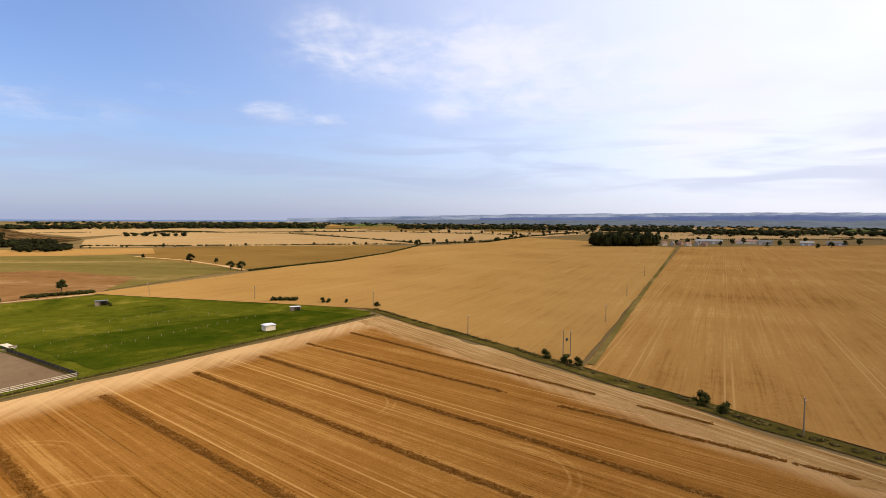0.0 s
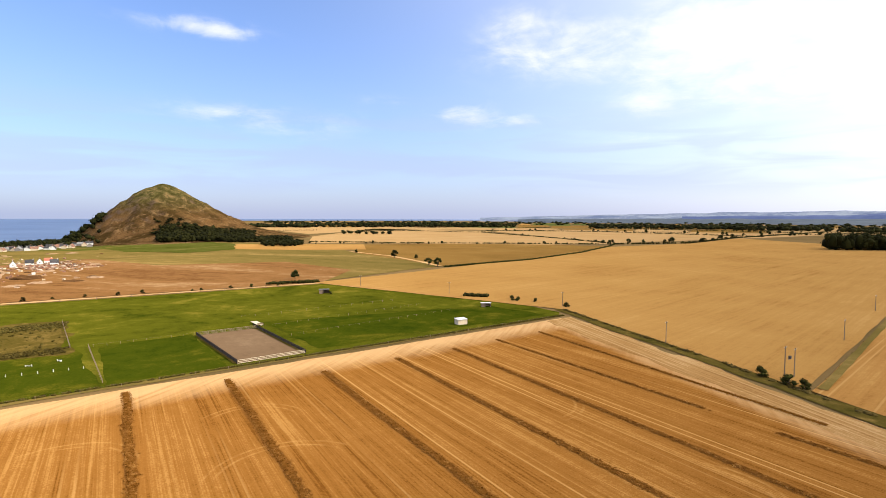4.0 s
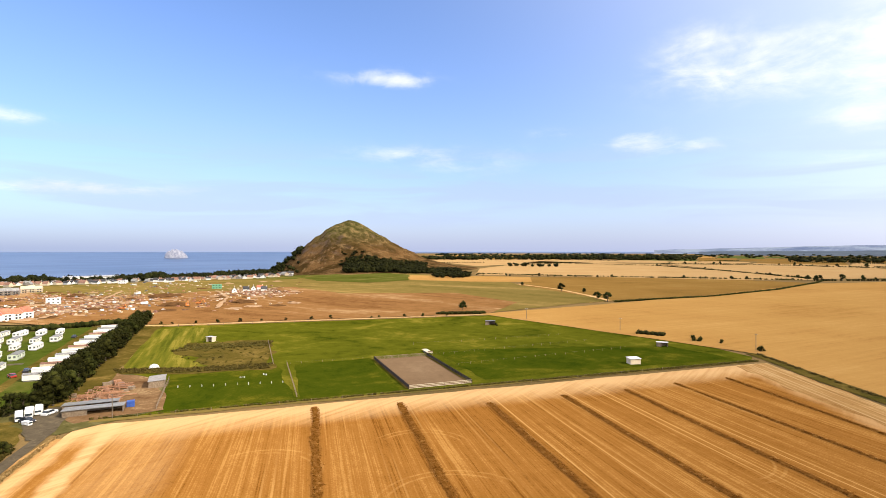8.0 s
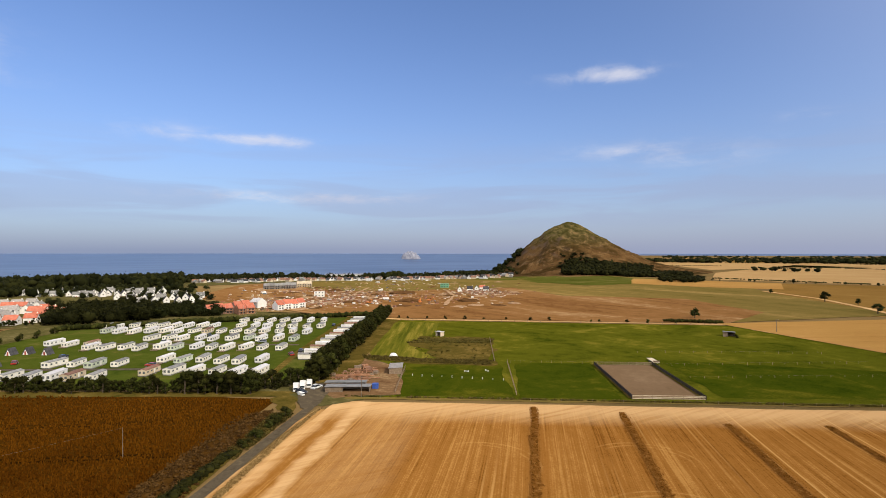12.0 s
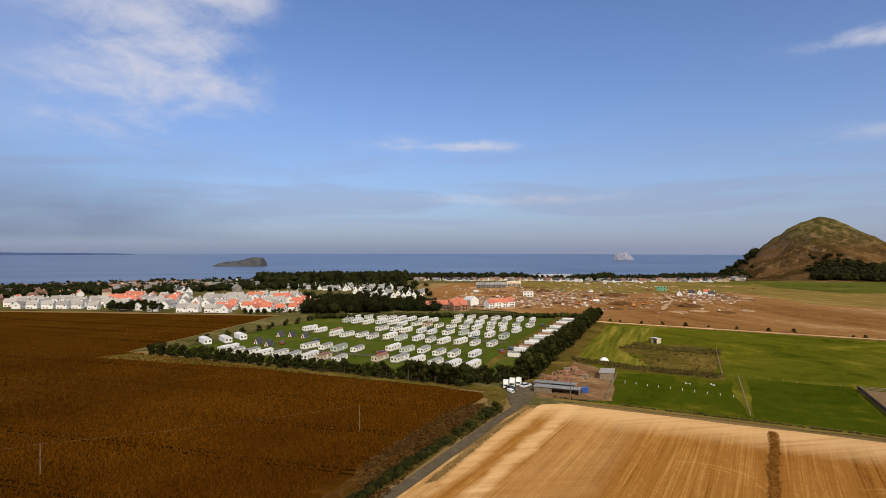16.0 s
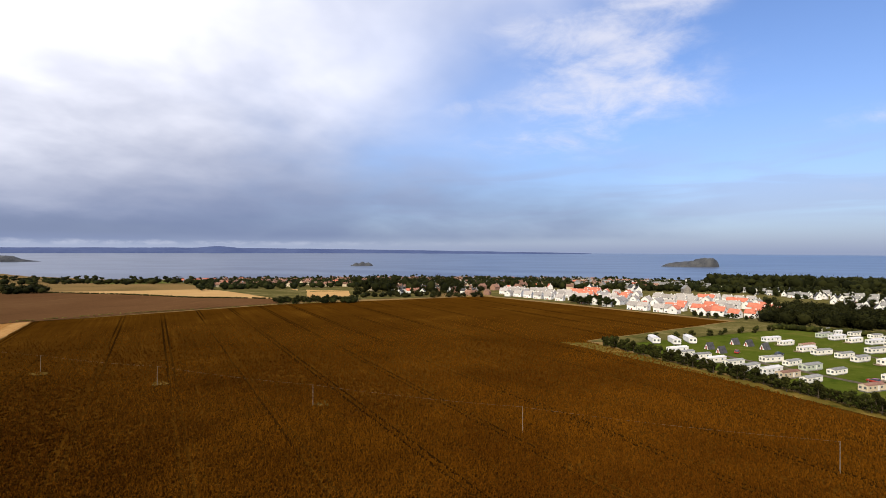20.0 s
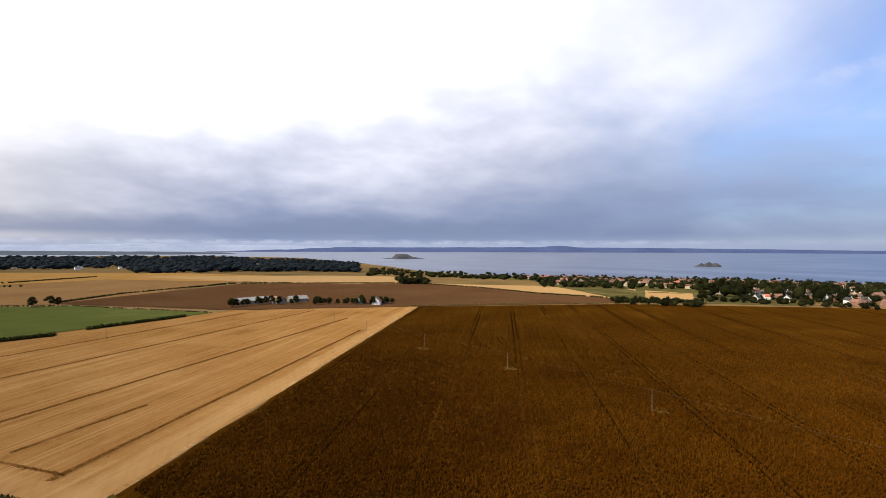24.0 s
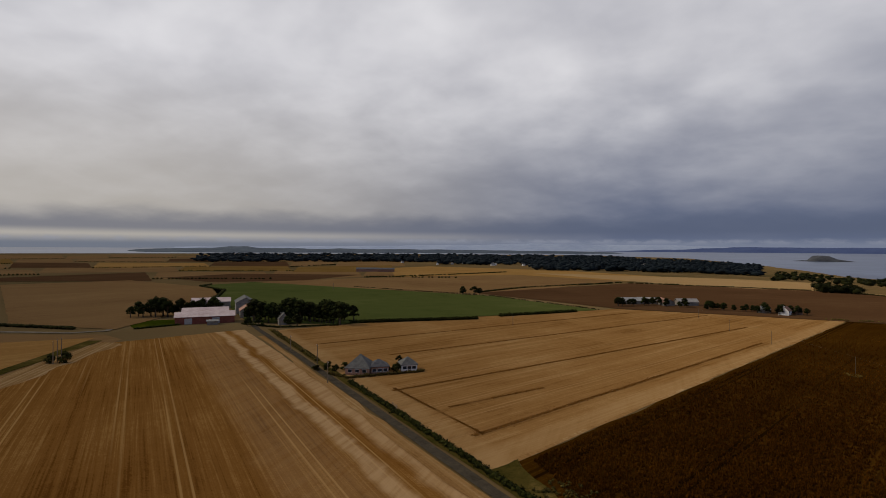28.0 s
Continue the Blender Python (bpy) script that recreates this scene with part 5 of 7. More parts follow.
PINK_ROOF = plain("faded_sheet_roof", (0.36, 0.26, 0.24), (0.52, 0.42, 0.40), 0.15, 0.7)
ORANGE_ROOF = plain("orange_pantile_roof", (0.43, 0.112, 0.060), (0.56, 0.19, 0.115), 0.5, 0.8, vary=0.12)
BROWN_ROOF = plain("brown_tile_roof", (0.17, 0.085, 0.055), (0.28, 0.15, 0.10), 0.5, 0.85, vary=0.3)
SLATE = plain("dark_slate_roof", (0.042, 0.041, 0.043), (0.085, 0.082, 0.084), 0.8, 0.85, vary=0.25, spec=0.12)
WORN_SLATE = plain("worn_slate_roof", (0.072, 0.070, 0.065), (0.13, 0.125, 0.115), 0.7, 0.85, spec=0.12)
STONE = plain("grey_stone_wall", (0.17, 0.15, 0.13), (0.29, 0.26, 0.22), 0.8, 0.9, vary=0.15)
RED_WALL = plain("red_barn_wall", (0.17, 0.045, 0.030), (0.25, 0.080, 0.050), 0.4, 0.85)
BRICK = plain("brown_brick_wall", (0.24, 0.13, 0.085), (0.34, 0.20, 0.14), 0.8, 0.9, vary=0.2)
DARK_GLASS = plain("window_glass", (0.015, 0.02, 0.025), (0.04, 0.05, 0.06), 1.0, 0.12, spec=0.6)
DOOR_PAINT = plain("door_paint", (0.30, 0.05, 0.04), (0.36, 0.08, 0.06), 1.0, 0.5, vary=0.3)
TIMBER = plain("weathered_timber", (0.16, 0.11, 0.07), (0.28, 0.21, 0.14), 2.0, 0.9, vary=0.15)
RAW_TIMBER = plain("raw_timber", (0.24, 0.10, 0.05), (0.40, 0.22, 0.12), 1.0, 0.9, vary=0.25)
POLE_WOOD = plain("pole_wood", (0.12, 0.088, 0.06), (0.20, 0.15, 0.105), 2.0, 0.9, vary=0.15)
STEEL = plain("galvanised_steel", (0.35, 0.35, 0.35), (0.5, 0.5, 0.5), 2.0, 0.45, 0.7)
TYRE = plain("tyre_rubber", (0.012, 0.012, 0.012), (0.03, 0.03, 0.03), 4.0, 0.9)
ORANGE_PAINT = plain("machine_orange", (0.55, 0.16, 0.03), (0.65, 0.24, 0.05), 0.8, 0.5)
BLUE_PAINT = plain("blue_paint", (0.03, 0.07, 0.30), (0.06, 0.12, 0.38), 0.8, 0.5)
GREEN_PAINT = plain("green_paint", (0.12, 0.30, 0.17), (0.18, 0.38, 0.23), 0.8, 0.5)
CAR_PAINTS = [plain("car_paint", a, b, 0.5, 0.25, 0.0, spec=0.6) for a, b in (((0.6, 0.6, 0.6), (0.7, 0.7, 0.7)), ((0.03, 0.03, 0.035), (0.05, 0.05, 0.06)), ((0.30, 0.03, 0.02), (0.36, 0.05, 0.03)), ((0.22, 0.24, 0.27), (0.30, 0.32, 0.34)))]


def gable_roof(bm, x0, x1, half, eave, ridge, over=0.3, thick=0.18):
    """Two pitched slabs with a ridge along x."""
    x0, x1 = x0 - over, x1 + over
    drop = over * (ridge - eave) / half
    for s in (-1, 1):
        a = [(x0, s * (half + over), eave - drop), (x1, s * (half + over), eave - drop), (x1, 0, ridge), (x0, 0, ridge)]
        lo = [bm.verts.new(c) for c in a]
        hi = [bm.verts.new((c[0], c[1], c[2] + thick)) for c in a]
        for q in ((0, 1, 2, 3), (7, 6, 5, 4), (0, 4, 5, 1), (1, 5, 6, 2), (2, 6, 7, 3), (3, 7, 4, 0)):
            q = q if s > 0 else q[::-1]
            bm.faces.new([(lo + hi)[i] for i in q])
    return bm


def gable_walls(bm, x0, x1, half, eave, ridge):
    box(bm, x0, -half, -0.3, x1, half, eave)
    for x, flip in ((x0, 1), (x1, -1)):
        vs = [bm.verts.new(c) for c in ((x, -half, eave), (x, half, eave), (x, 0, ridge))]
        bm.faces.new(vs[::flip])
        inner = [bm.verts.new(c) for c in ((x + 0.2 * flip, -half, eave), (x + 0.2 * flip, half, eave), (x + 0.2 * flip, 0, ridge))]
        bm.faces.new(inner[::-flip])
    return bm


def hip_roof(bm, x0, x1, half, eave, ridge, over=0.4):
    run = min(half + over, (x1 - x0) / 2 + over - 0.05)
    b = [bm.verts.new(c) for c in ((x0 - over, -half - over, eave), (x1 + over, -half - over, eave), (x1 + over, half + over, eave), (x0 - over, half + over, eave))]
    b2 = [bm.verts.new((v.co.x, v.co.y, eave + 0.15)) for v in b]
    r = [bm.verts.new((x0 - over + run, 0, ridge)), bm.verts.new((x1 + over - run, 0, ridge))]
    bm.faces.new(b[::-1])
    for i in range(4):
        bm.faces.new((b[i], b[(i + 1) % 4], b2[(i + 1) % 4], b2[i]))
    bm.faces.new((b2[0], b2[1], r[1], r[0]))
    bm.faces.new((b2[2], b2[3], r[0], r[1]))
    bm.faces.new((b2[1], b2[2], r[1]))
    bm.faces.new((b2[3], b2[0], r[0]))
    return bm


AWAY = Matrix.Translation((0, 0, -300))
MODELS_B = []


def model(name, label, category):
    t = thing(name, AWAY, label, category)
    MODELS_B.append(t)
    return t


def window(parent, x, y, z, w, h, face, framed=True, glass=None):
    """A window set 3 cm proud of a wall; face is the wall's outward side."""
    dx, dy = (w / 2, 0.03) if face in "ns" else (0.03, w / 2)
    if not framed:
        return part("window", boxed(x - dx, y - dy, z, x + dx, y + dy, z + h), glass or DARK_GLASS, parent)
    fr = part("window", boxed(x - dx, y - dy, z, x + dx, y + dy, z + h), WHITE, parent)
    ox, oy = {"n": (0, 0.02), "s": (0, -0.02), "e": (0.02, 0), "w": (-0.02, 0)}[face]
    gx, gy = (dx - 0.09, dy) if face in "ns" else (dx, dy - 0.09)
    part("pane", boxed(x - gx + ox, y - gy + oy, z + 0.09, x + gx + ox, y + gy + oy, z + h - 0.09), DARK_GLASS, fr)


def house_model(name, label, L, W, eave, ridge, wall, roof, rich=True, chimney=True):
    """A house with its ridge along x."""
    t = model(name, label, "house")
    part("wall", gable_walls(bmesh.new(), -L / 2, L / 2, W / 2, eave, ridge), wall, t)
    part("roof", gable_roof(bmesh.new(), -L / 2, L / 2, W / 2, eave, ridge), roof, t)
    if chimney:
        part("chimney", boxed(L / 2 - 1.3, -0.35, ridge - 0.6, L / 2 - 0.4, 0.35, ridge + 1.0), wall, t)
    if rich:
        for s, face in ((-1, "s"), (1, "n")):
            for x in (-L * 0.3, L * 0.3):
                window(t, x, s * W / 2, 0.9 if x < 0 else 3.3, 1.5, 1.2, face, False)
        part("door", boxed(-0.5, -W / 2 - 0.04, 0, 0.5, -W / 2 + 0.04, 2.05), DOOR_PAINT, t)
        for s, face in ((-1, "w"), (1, "e")):
            window(t, s * L / 2, 0, 3.2 if eave > 4 else 1.0, 1.4, 1.2, face, False)
    return t


FARMHOUSE = house_model("house", "grey stone farmhouse with a slate roof", 11, 8, 4.8, 8.8, STONE, WORN_SLATE)
EST_ORANGE = house_model("house", "new white house with an orange pantile roof", 10, 8.5, 4.8, 8.4, WHITE, ORANGE_ROOF)
EST_BROWN = house_model("house", "white farmhouse with a brown roof", 10, 8.5, 4.8, 8.4, WHITE, BROWN_ROOF)
EST_GREY = house_model("house", "new white house with a grey tiled roof", 10, 8.5, 4.8, 8.4, WHITE, BEIGE_ROOF)
GABLE = house_model("house", "white gabled house with a dark slate roof", 10, 7.2, 4.4, 9.0, WHITE, SLATE)
TOWN = [house_model("house", "small beige town house with a brown roof", 10, 8, 4.6, 8.2, BEIGE, BROWN_ROOF, False),
        house_model("house", "small white town house with a slate roof", 10, 8, 4.8, 8.6, WHITE, SLATE, False),
        house_model("house", "small town house with a red roof", 9, 8, 4.4, 8.0, WHITE, ORANGE_ROOF, False),
        house_model("house", "small grey stone town house", 11, 8, 5.2, 9.0, STONE, GREY_ROOF, False),
        house_model("house", "small brown brick house among trees", 10, 8, 4.6, 8.2, BRICK, BROWN_ROOF, False)]


def stand(mod, x, y, turn, size=1.0, label="", group=""):
    ob = copy_thing(mod, Matrix.LocRotScale((x, y, gz(x, y)), Euler((0, 0, radians(turn))), (size, size, size)))
    return tagged(ob, label, group=group)


# the new estate: rows along the end of the bean field
_rng = random.Random(12)
for row, back in enumerate((6, 26, 48, 72, 100, 132)):
    yaw = 93.0 + row * 0.5
    while yaw < 119.0:
        r = float(np.interp(yaw, (93, 97, 105, 112, 119), (418, 412, 428, 485, 542))) + back + _rng.uniform(-4, 4)
        x, y = at(yaw, r)
        if yaw > 112.5:
            hot = 0.02
        elif yaw > 105:
            hot = 0.05 if row < 2 else 0.5
        else:
            hot = (0.9, 0.75, 0.4, 0.2, 0.15, 0.1)[row]
        wide = _rng.choice((1, 1, 2))
        turn = yaw - 22 + _rng.uniform(-6, 6) + (90 if _rng.random() < 0.25 else 0)
        house = EST_ORANGE if _rng.random() < hot else EST_GREY
        if _rng.random() < 0.95 and (yaw < 112 or row < 4):
            size = _rng.uniform(0.70, 0.82)
            for i in range(wide):
                stand(house, x + math.cos(radians(turn)) * 10.7 * size * i, y + math.sin(radians(turn)) * 10.7 * size * i, turn, size, group="new estate houses")
        yaw += math.degrees((8.8 * wide + _rng.random() * 2.0) / r)
GABLE_GREY = house_model("house", "white gabled house with a worn grey roof", 10, 7.2, 4.2, 8.2, WHITE, GREY_ROOF)
for ya, ra, yb, rb in [(83.2, 508, 88.4, 532), (82.6, 534, 90.2, 578), (82.4, 560, 92.6, 628), (84.6, 592, 95.2, 664), (88.0, 684, 99.0, 692), (85.6, 640, 92.0, 676)]:
    f = 0.0
    while f < 1.0:
        yaw, r = ya + (yb - ya) * f, ra + (rb - ra) * f + _rng.uniform(-5, 5)
        x, y = at(yaw, r)
        end_on = _rng.random() < 0.7
        stand(GABLE if end_on else GABLE_GREY, x, y, yaw + (90 if end_on else 5) + _rng.uniform(-14, 14), _rng.uniform(0.60, 0.74), group="white gabled houses")
        f += (8.6 + _rng.random() * 4.0) / (radians(yb - ya) * r)


for i in range(44):
    yaw, r = ((110.2, 468), (109.4, 474), (111.2, 482), (108.6, 456))[i % 4] if i < 26 else (93.5 + (i - 26) * 0.42, 409)
    x, y = at(yaw, r)
    plant(TREES[i % 3], x + _rng.uniform(-7, 7), y + _rng.uniform(-7, 7) * (1 if i < 26 else 0.3), _rng.uniform(0.65, 1.0) if i < 26 else _rng.uniform(0.3, 0.5), "dark tree in front of the new estate", "estate trees", 1.2)


def townscape(name, spots, wall, roof, label, seed=1):
    """Far houses too small to pick apart, joined: walls and pitched roofs."""
    rng = random.Random(seed)
    bm = bmesh.new()
    for x, y in spots:
        L, W, e, r = rng.uniform(6, 11), rng.uniform(5.5, 7), rng.uniform(2.4, 3.6), rng.uniform(5.0, 6.6)
        m = pose(x, y, gz(x, y), 0, 0, rng.choice((0, 90)) + rng.uniform(-20, 20) + 35)
        n0 = len(bm.verts)
        gable_walls(bm, -L / 2, L / 2, W / 2, e, r)
        nf = len(bm.faces)
        gable_roof(bm, -L / 2, L / 2, W / 2, e, r)
        box(bm, L / 2 - 1.2, -0.35, r - 0.5, L / 2 - 0.4, 0.35, r + 1)
        bm.verts.ensure_lookup_table()
        bm.faces.ensure_lookup_table()
        for q in bm.faces[nf:]:
            q.material_index = 1
        bmesh.ops.transform(bm, matrix=m, verts=bm.verts[n0:])
    me = bpy.data.meshes.new(name)
    bm.to_mesh(me)
    bm.free()
    me.materials.append(wall)
    me.materials.append(roof)
    return tagged(new(name, me), label, "houses", kind="stuff")


for i in range(56):
    yaw, r = _rng.uniform(100, 133), _rng.uniform(600, 780)
    k = _rng.choices((0, 1, 2, 3, 4), (5, 2, 2, 2, 4) if yaw > 112 else (2, 5, 1, 4, 1))[0]
    stand(TOWN[k], *at(yaw, r), _rng.uniform(0, 180), _rng.uniform(0.75, 0.95), group="town houses")
townscape("town", wedge(104, 148, 700, 1350, 420, 70), BEIGE, BROWN_ROOF, "far brown-roofed houses of the town", 1)
townscape("town", wedge(99, 124, 720, 1350, 260, 71), WHITE, GREY_ROOF, "far white houses of the town", 2)
townscape("town", wedge(104, 148, 760, 1350, 90, 72), WHITE, BROWN_ROOF, "far white brown-roofed houses of the town", 3)
townscape("town", wedge(104, 148, 780, 1350, 35, 77), BRICK, ORANGE_ROOF, "far red-roofed houses of the town", 8)
townscape("town", wedge(51, 83, 930, 1160, 120, 73), WHITE, SLATE, "far white houses at the town's edge", 4)
townscape("town", wedge(51, 83, 940, 1250, 120, 79), BEIGE, BROWN_ROOF, "far brown-roofed houses at the town's edge", 10)
townscape("town", wedge(51, 83, 960, 1300, 80, 74), STONE, GREY_ROOF, "far grey houses at the town's edge", 5)
townscape("town", wedge(57, 72, 1130, 1420, 150, 78), WHITE, GREY_ROOF, "far white houses near the shore", 9)
townscape("village", wedge(145, 152, 1120, 1380, 26, 75), WHITE, ORANGE_ROOF, "far red-roofed houses of the shore village", 6)
townscape("village", wedge(176, 206, 1400, 2000, 30, 76), WHITE, GREY_ROOF, "far pale houses among the woods", 7)
for i in range(48):
    stand(TOWN[_rng.choice((1, 1, 4, 4, 2))], *at(_rng.uniform(117, 131), _rng.uniform(548, 690)), _rng.uniform(0, 180), 0.66, group="houses among trees")


def barn(name, x, y, turn, L, W, eave, ridge, wall, roof, label, door=True, group=""):
    t = thing(name, pose(x, y, gz(x, y), 0, 0, turn), label, "barn", group)
    part("wall", gable_walls(bmesh.new(), -L / 2, L / 2, W / 2, eave, ridge), wall, t)
    part("roof", gable_roof(bmesh.new(), -L / 2, L / 2, W / 2, eave, ridge, 0.5), roof, t)
    if door:
        for x0 in (-L * 0.28, L * 0.18):
            part("door", boxed(x0 - 2, -W / 2 - 0.08, 0, x0 + 2, -W / 2 + 0.05, eave * 0.8), STEEL, t, "sliding metal barn door")
    for i in range(max(2, int(L / 6))):
        xs = -L / 2 + (i + 0.5) * L / max(2, int(L / 6))
        part("skylight", boxed(xs - 0.5, -W * 0.36, 0, xs + 0.5, -W * 0.14, 0.06), PALE_ROOF, t).matrix_basis = Matrix.Translation((0, 0, eave + (ridge - eave) * 0.5 + 0.3)) @ Matrix.Rotation(math.atan2(ridge - eave, W / 2), 4, "X") @ Matrix.Translation((0, W * 0.25, 0))
    return t


FARM_TURN = math.degrees(math.atan2(-21, -23)) + 180
barn("barn", 240, -255, FARM_TURN + 180, 32, 13, 4.2, 6.4, RED_WALL, PINK_ROOF, "long red-walled barn with a faded sheet roof")
barn("barn", 252, -268, FARM_TURN + 180, 26, 12, 5.0, 7.0, RED_WALL, PINK_ROOF, "red-walled barn with a faded sheet roof")
barn("barn", 293, -317, FARM_TURN + 180, 26, 14, 5.0, 7.4, STONE, PINK_ROOF, "grey barn with a pale sheet roof")
barn("barn", 252, -304, FARM_TURN + 90, 22, 12, 7.5, 11.0, STONE, WORN_SLATE, "tall grey farm building with a pitched roof")
barn("barn", 236, -287, FARM_TURN + 90, 14, 9, 4.5, 7.5, STONE, BROWN_ROOF, "stone farm shed with a brown roof")
barn("shed", 229, -249, FARM_TURN + 180, 6, 4, 2.2, 2.8, STONE, GREY_ROOF, "small concrete shed beside the barn", False)
for i, (yaw, r) in enumerate([(-28.6, 1105), (-31.8, 1140), (-33.2, 1135), (-36.4, 1130), (-38.5, 1160)]):
    x, y = at(yaw, r)
    barn("barn", x, y, yaw, (44, 38, 24, 20, 28)[i], 18, 5, 8.0, (STONE, BEIGE, STONE, STONE, STONE)[i], (GREY_ROOF, BROWN_ROOF, WORN_SLATE, GREY_ROOF, WORN_SLATE)[i], "long grey farm shed beyond the stubble", True, "far farm sheds")
for i in range(9):
    stand(TOWN[(0, 3, 4)[i % 3]], *at(-22.5 - i * 0.72, 985 + 12 * (i % 3)), 60 * i, 0.85, "small farm cottage beyond the stubble", "farm cottages")
for i in range(20):
    plant(TREES[i % 3], *at(-22 - i * 0.95, 1010 + 60 * (i % 4)), 1.0 + 0.15 * (i % 4), "dark tree beside the far farm", "far farm trees", 1.2)
for i, (x, y, t) in enumerate([(2, -468, 20), (-10, -474, 20), (-24, -470, 110), (-40, -474, 20)]):
    barn("barn", x, y, t, 16, 9, 3.2, 5.5, STONE, (GREY_ROOF, BEIGE_ROOF, BROWN_ROOF, BEIGE_ROOF)[i], "low grey-roofed steading building beside trees", False, "steading")
stand(TOWN[3], -88, -438, 20, 0.55, "grey stone cottage beside the farmhouse")
stand(EST_BROWN, -99, -430, 62, 0.72, "white farmhouse with a brown roof among trees")
stand(TOWN[4], -107, -436, 110, 0.6, "brown brick cottage beside the farmhouse")
for yaw, r, many, wide in [(180.7, 448, 5, 7), (178.4, 462, 4, 6), (176.0, 456, 5, 8), (172.4, 447, 9, 10), (169.3, 446, 9, 10), (166.0, 447, 5, 6), (167.2, 442, 3, 5)]:
    for i in range(many):
        x, y = at(yaw, r)
        plant(TREES[i % 3], x + _rng.uniform(-wide, wide), y + _rng.uniform(-5, 5), _rng.uniform(0.5, 0.85), "dark tree sheltering the steading", "steading trees", 1.2)
for i, (yaw, r, L) in enumerate([(205.5, 1010, 30), (207.5, 1020, 40)]):
    barn("barn", *at(yaw, r), yaw, L, 20, 5, 7.5, BRICK, SLATE, "low dark farm shed on the plain", False, "plain farm sheds")
for i in range(18):
    u = i / 17
    plant(TREES[i % 3], 296 - 34 * u + 3 * math.sin(i * 2.1), -252 - 22 * u - 5 * (i % 3), 0.85 + 0.13 * (i * 2 % 5), "dark tree beside the red barn", "farm trees", 1.15)
for i in range(34):
    u = i / 33
    plant(TREES[(i + 1) % 3], 220 - 60 * u, -268 - 8 * u + 4 * math.sin(i * 2.3) - 7 * (i % 3), 1.0 + 0.13 * (i * 3 % 5), "tall dark tree round the farmhouse", "farm trees", 1.1)
for x, y, s in [(201, -254, 0.75), (206, -251, 0.6), (184, -257, 0.7), (178, -258, 0.85), (196, -251, 0.32)]:
    plant(TREES[int(x) % 3], x, y, s, "dark tree in front of the farmhouse", "farm trees", 1.15)
stand(FARMHOUSE, 193, -266, FARM_TURN + 90, 0.75, "grey stone farmhouse with a slate roof")
hedgerow("hedge", [(214, -256), (186, -252), (160, -272)], 1.3, 1.4, "garden hedge round the farmhouse", seed=33, step=0.8)


def bungalow(x, y, turn, L, W, eave, ridge, wall, roof, label):
    t = thing("bungalow", pose(x, y, gz(x, y), 0, 0, turn), label, "house")
    part("wall", boxed(-L / 2, -W / 2, -0.3, L / 2, W / 2, eave), wall, t)
    part("roof", hip_roof(bmesh.new(), -L / 2, L / 2, W / 2, eave, ridge), roof, t)
    for s, face in ((-1, "s"), (1, "n")):
        for i in range(3):
            window(t, (i - 1) * L * 0.3, s * W / 2, 0.9, 1.6, 1.2, face)
    for s, face in ((-1, "w"), (1, "e")):
        window(t, s * L / 2, 0, 0.9, 1.8, 1.2, face)
    part("door", boxed(L * 0.12, -W / 2 - 0.04, 0, L * 0.12 + 1, -W / 2 + 0.04, 2.05), DOOR_PAINT, t)
    return t


bungalow(92.5, -173, 12, 8.6, 8.6, 2.3, 6.8, BRICK, WORN_SLATE, "brick bungalow with a tall grey hipped roof")
bungalow(86.5, -175.5, 35, 6.5, 6, 2.6, 4.9, BRICK, SLATE, "brick bungalow wing with a dark roof")
bungalow(78.3, -183, 35, 5.8, 5.8, 2.4, 5.0, WHITE, WORN_SLATE, "square white garage with a pyramid roof")
hedgerow("hedge", [(101, -166), (92, -163), (79, -175), (71.5, -182)], 1.3, 1.0, "brown garden hedge round the bungalow", LEAF_C, seed=34, step=0.7)
for i in range(15):
    plant(SHRUBS[i % 2], 110 - i * 2.1, -170 - i * 0.75 + 1.6 * math.sin(i * 1.9), 0.6 + 0.25 * (i % 3), "garden shrub beside the bungalow", "garden shrubs")
plant(TREES[0], 85, -190, 0.42, "small dark garden tree by the bungalow")


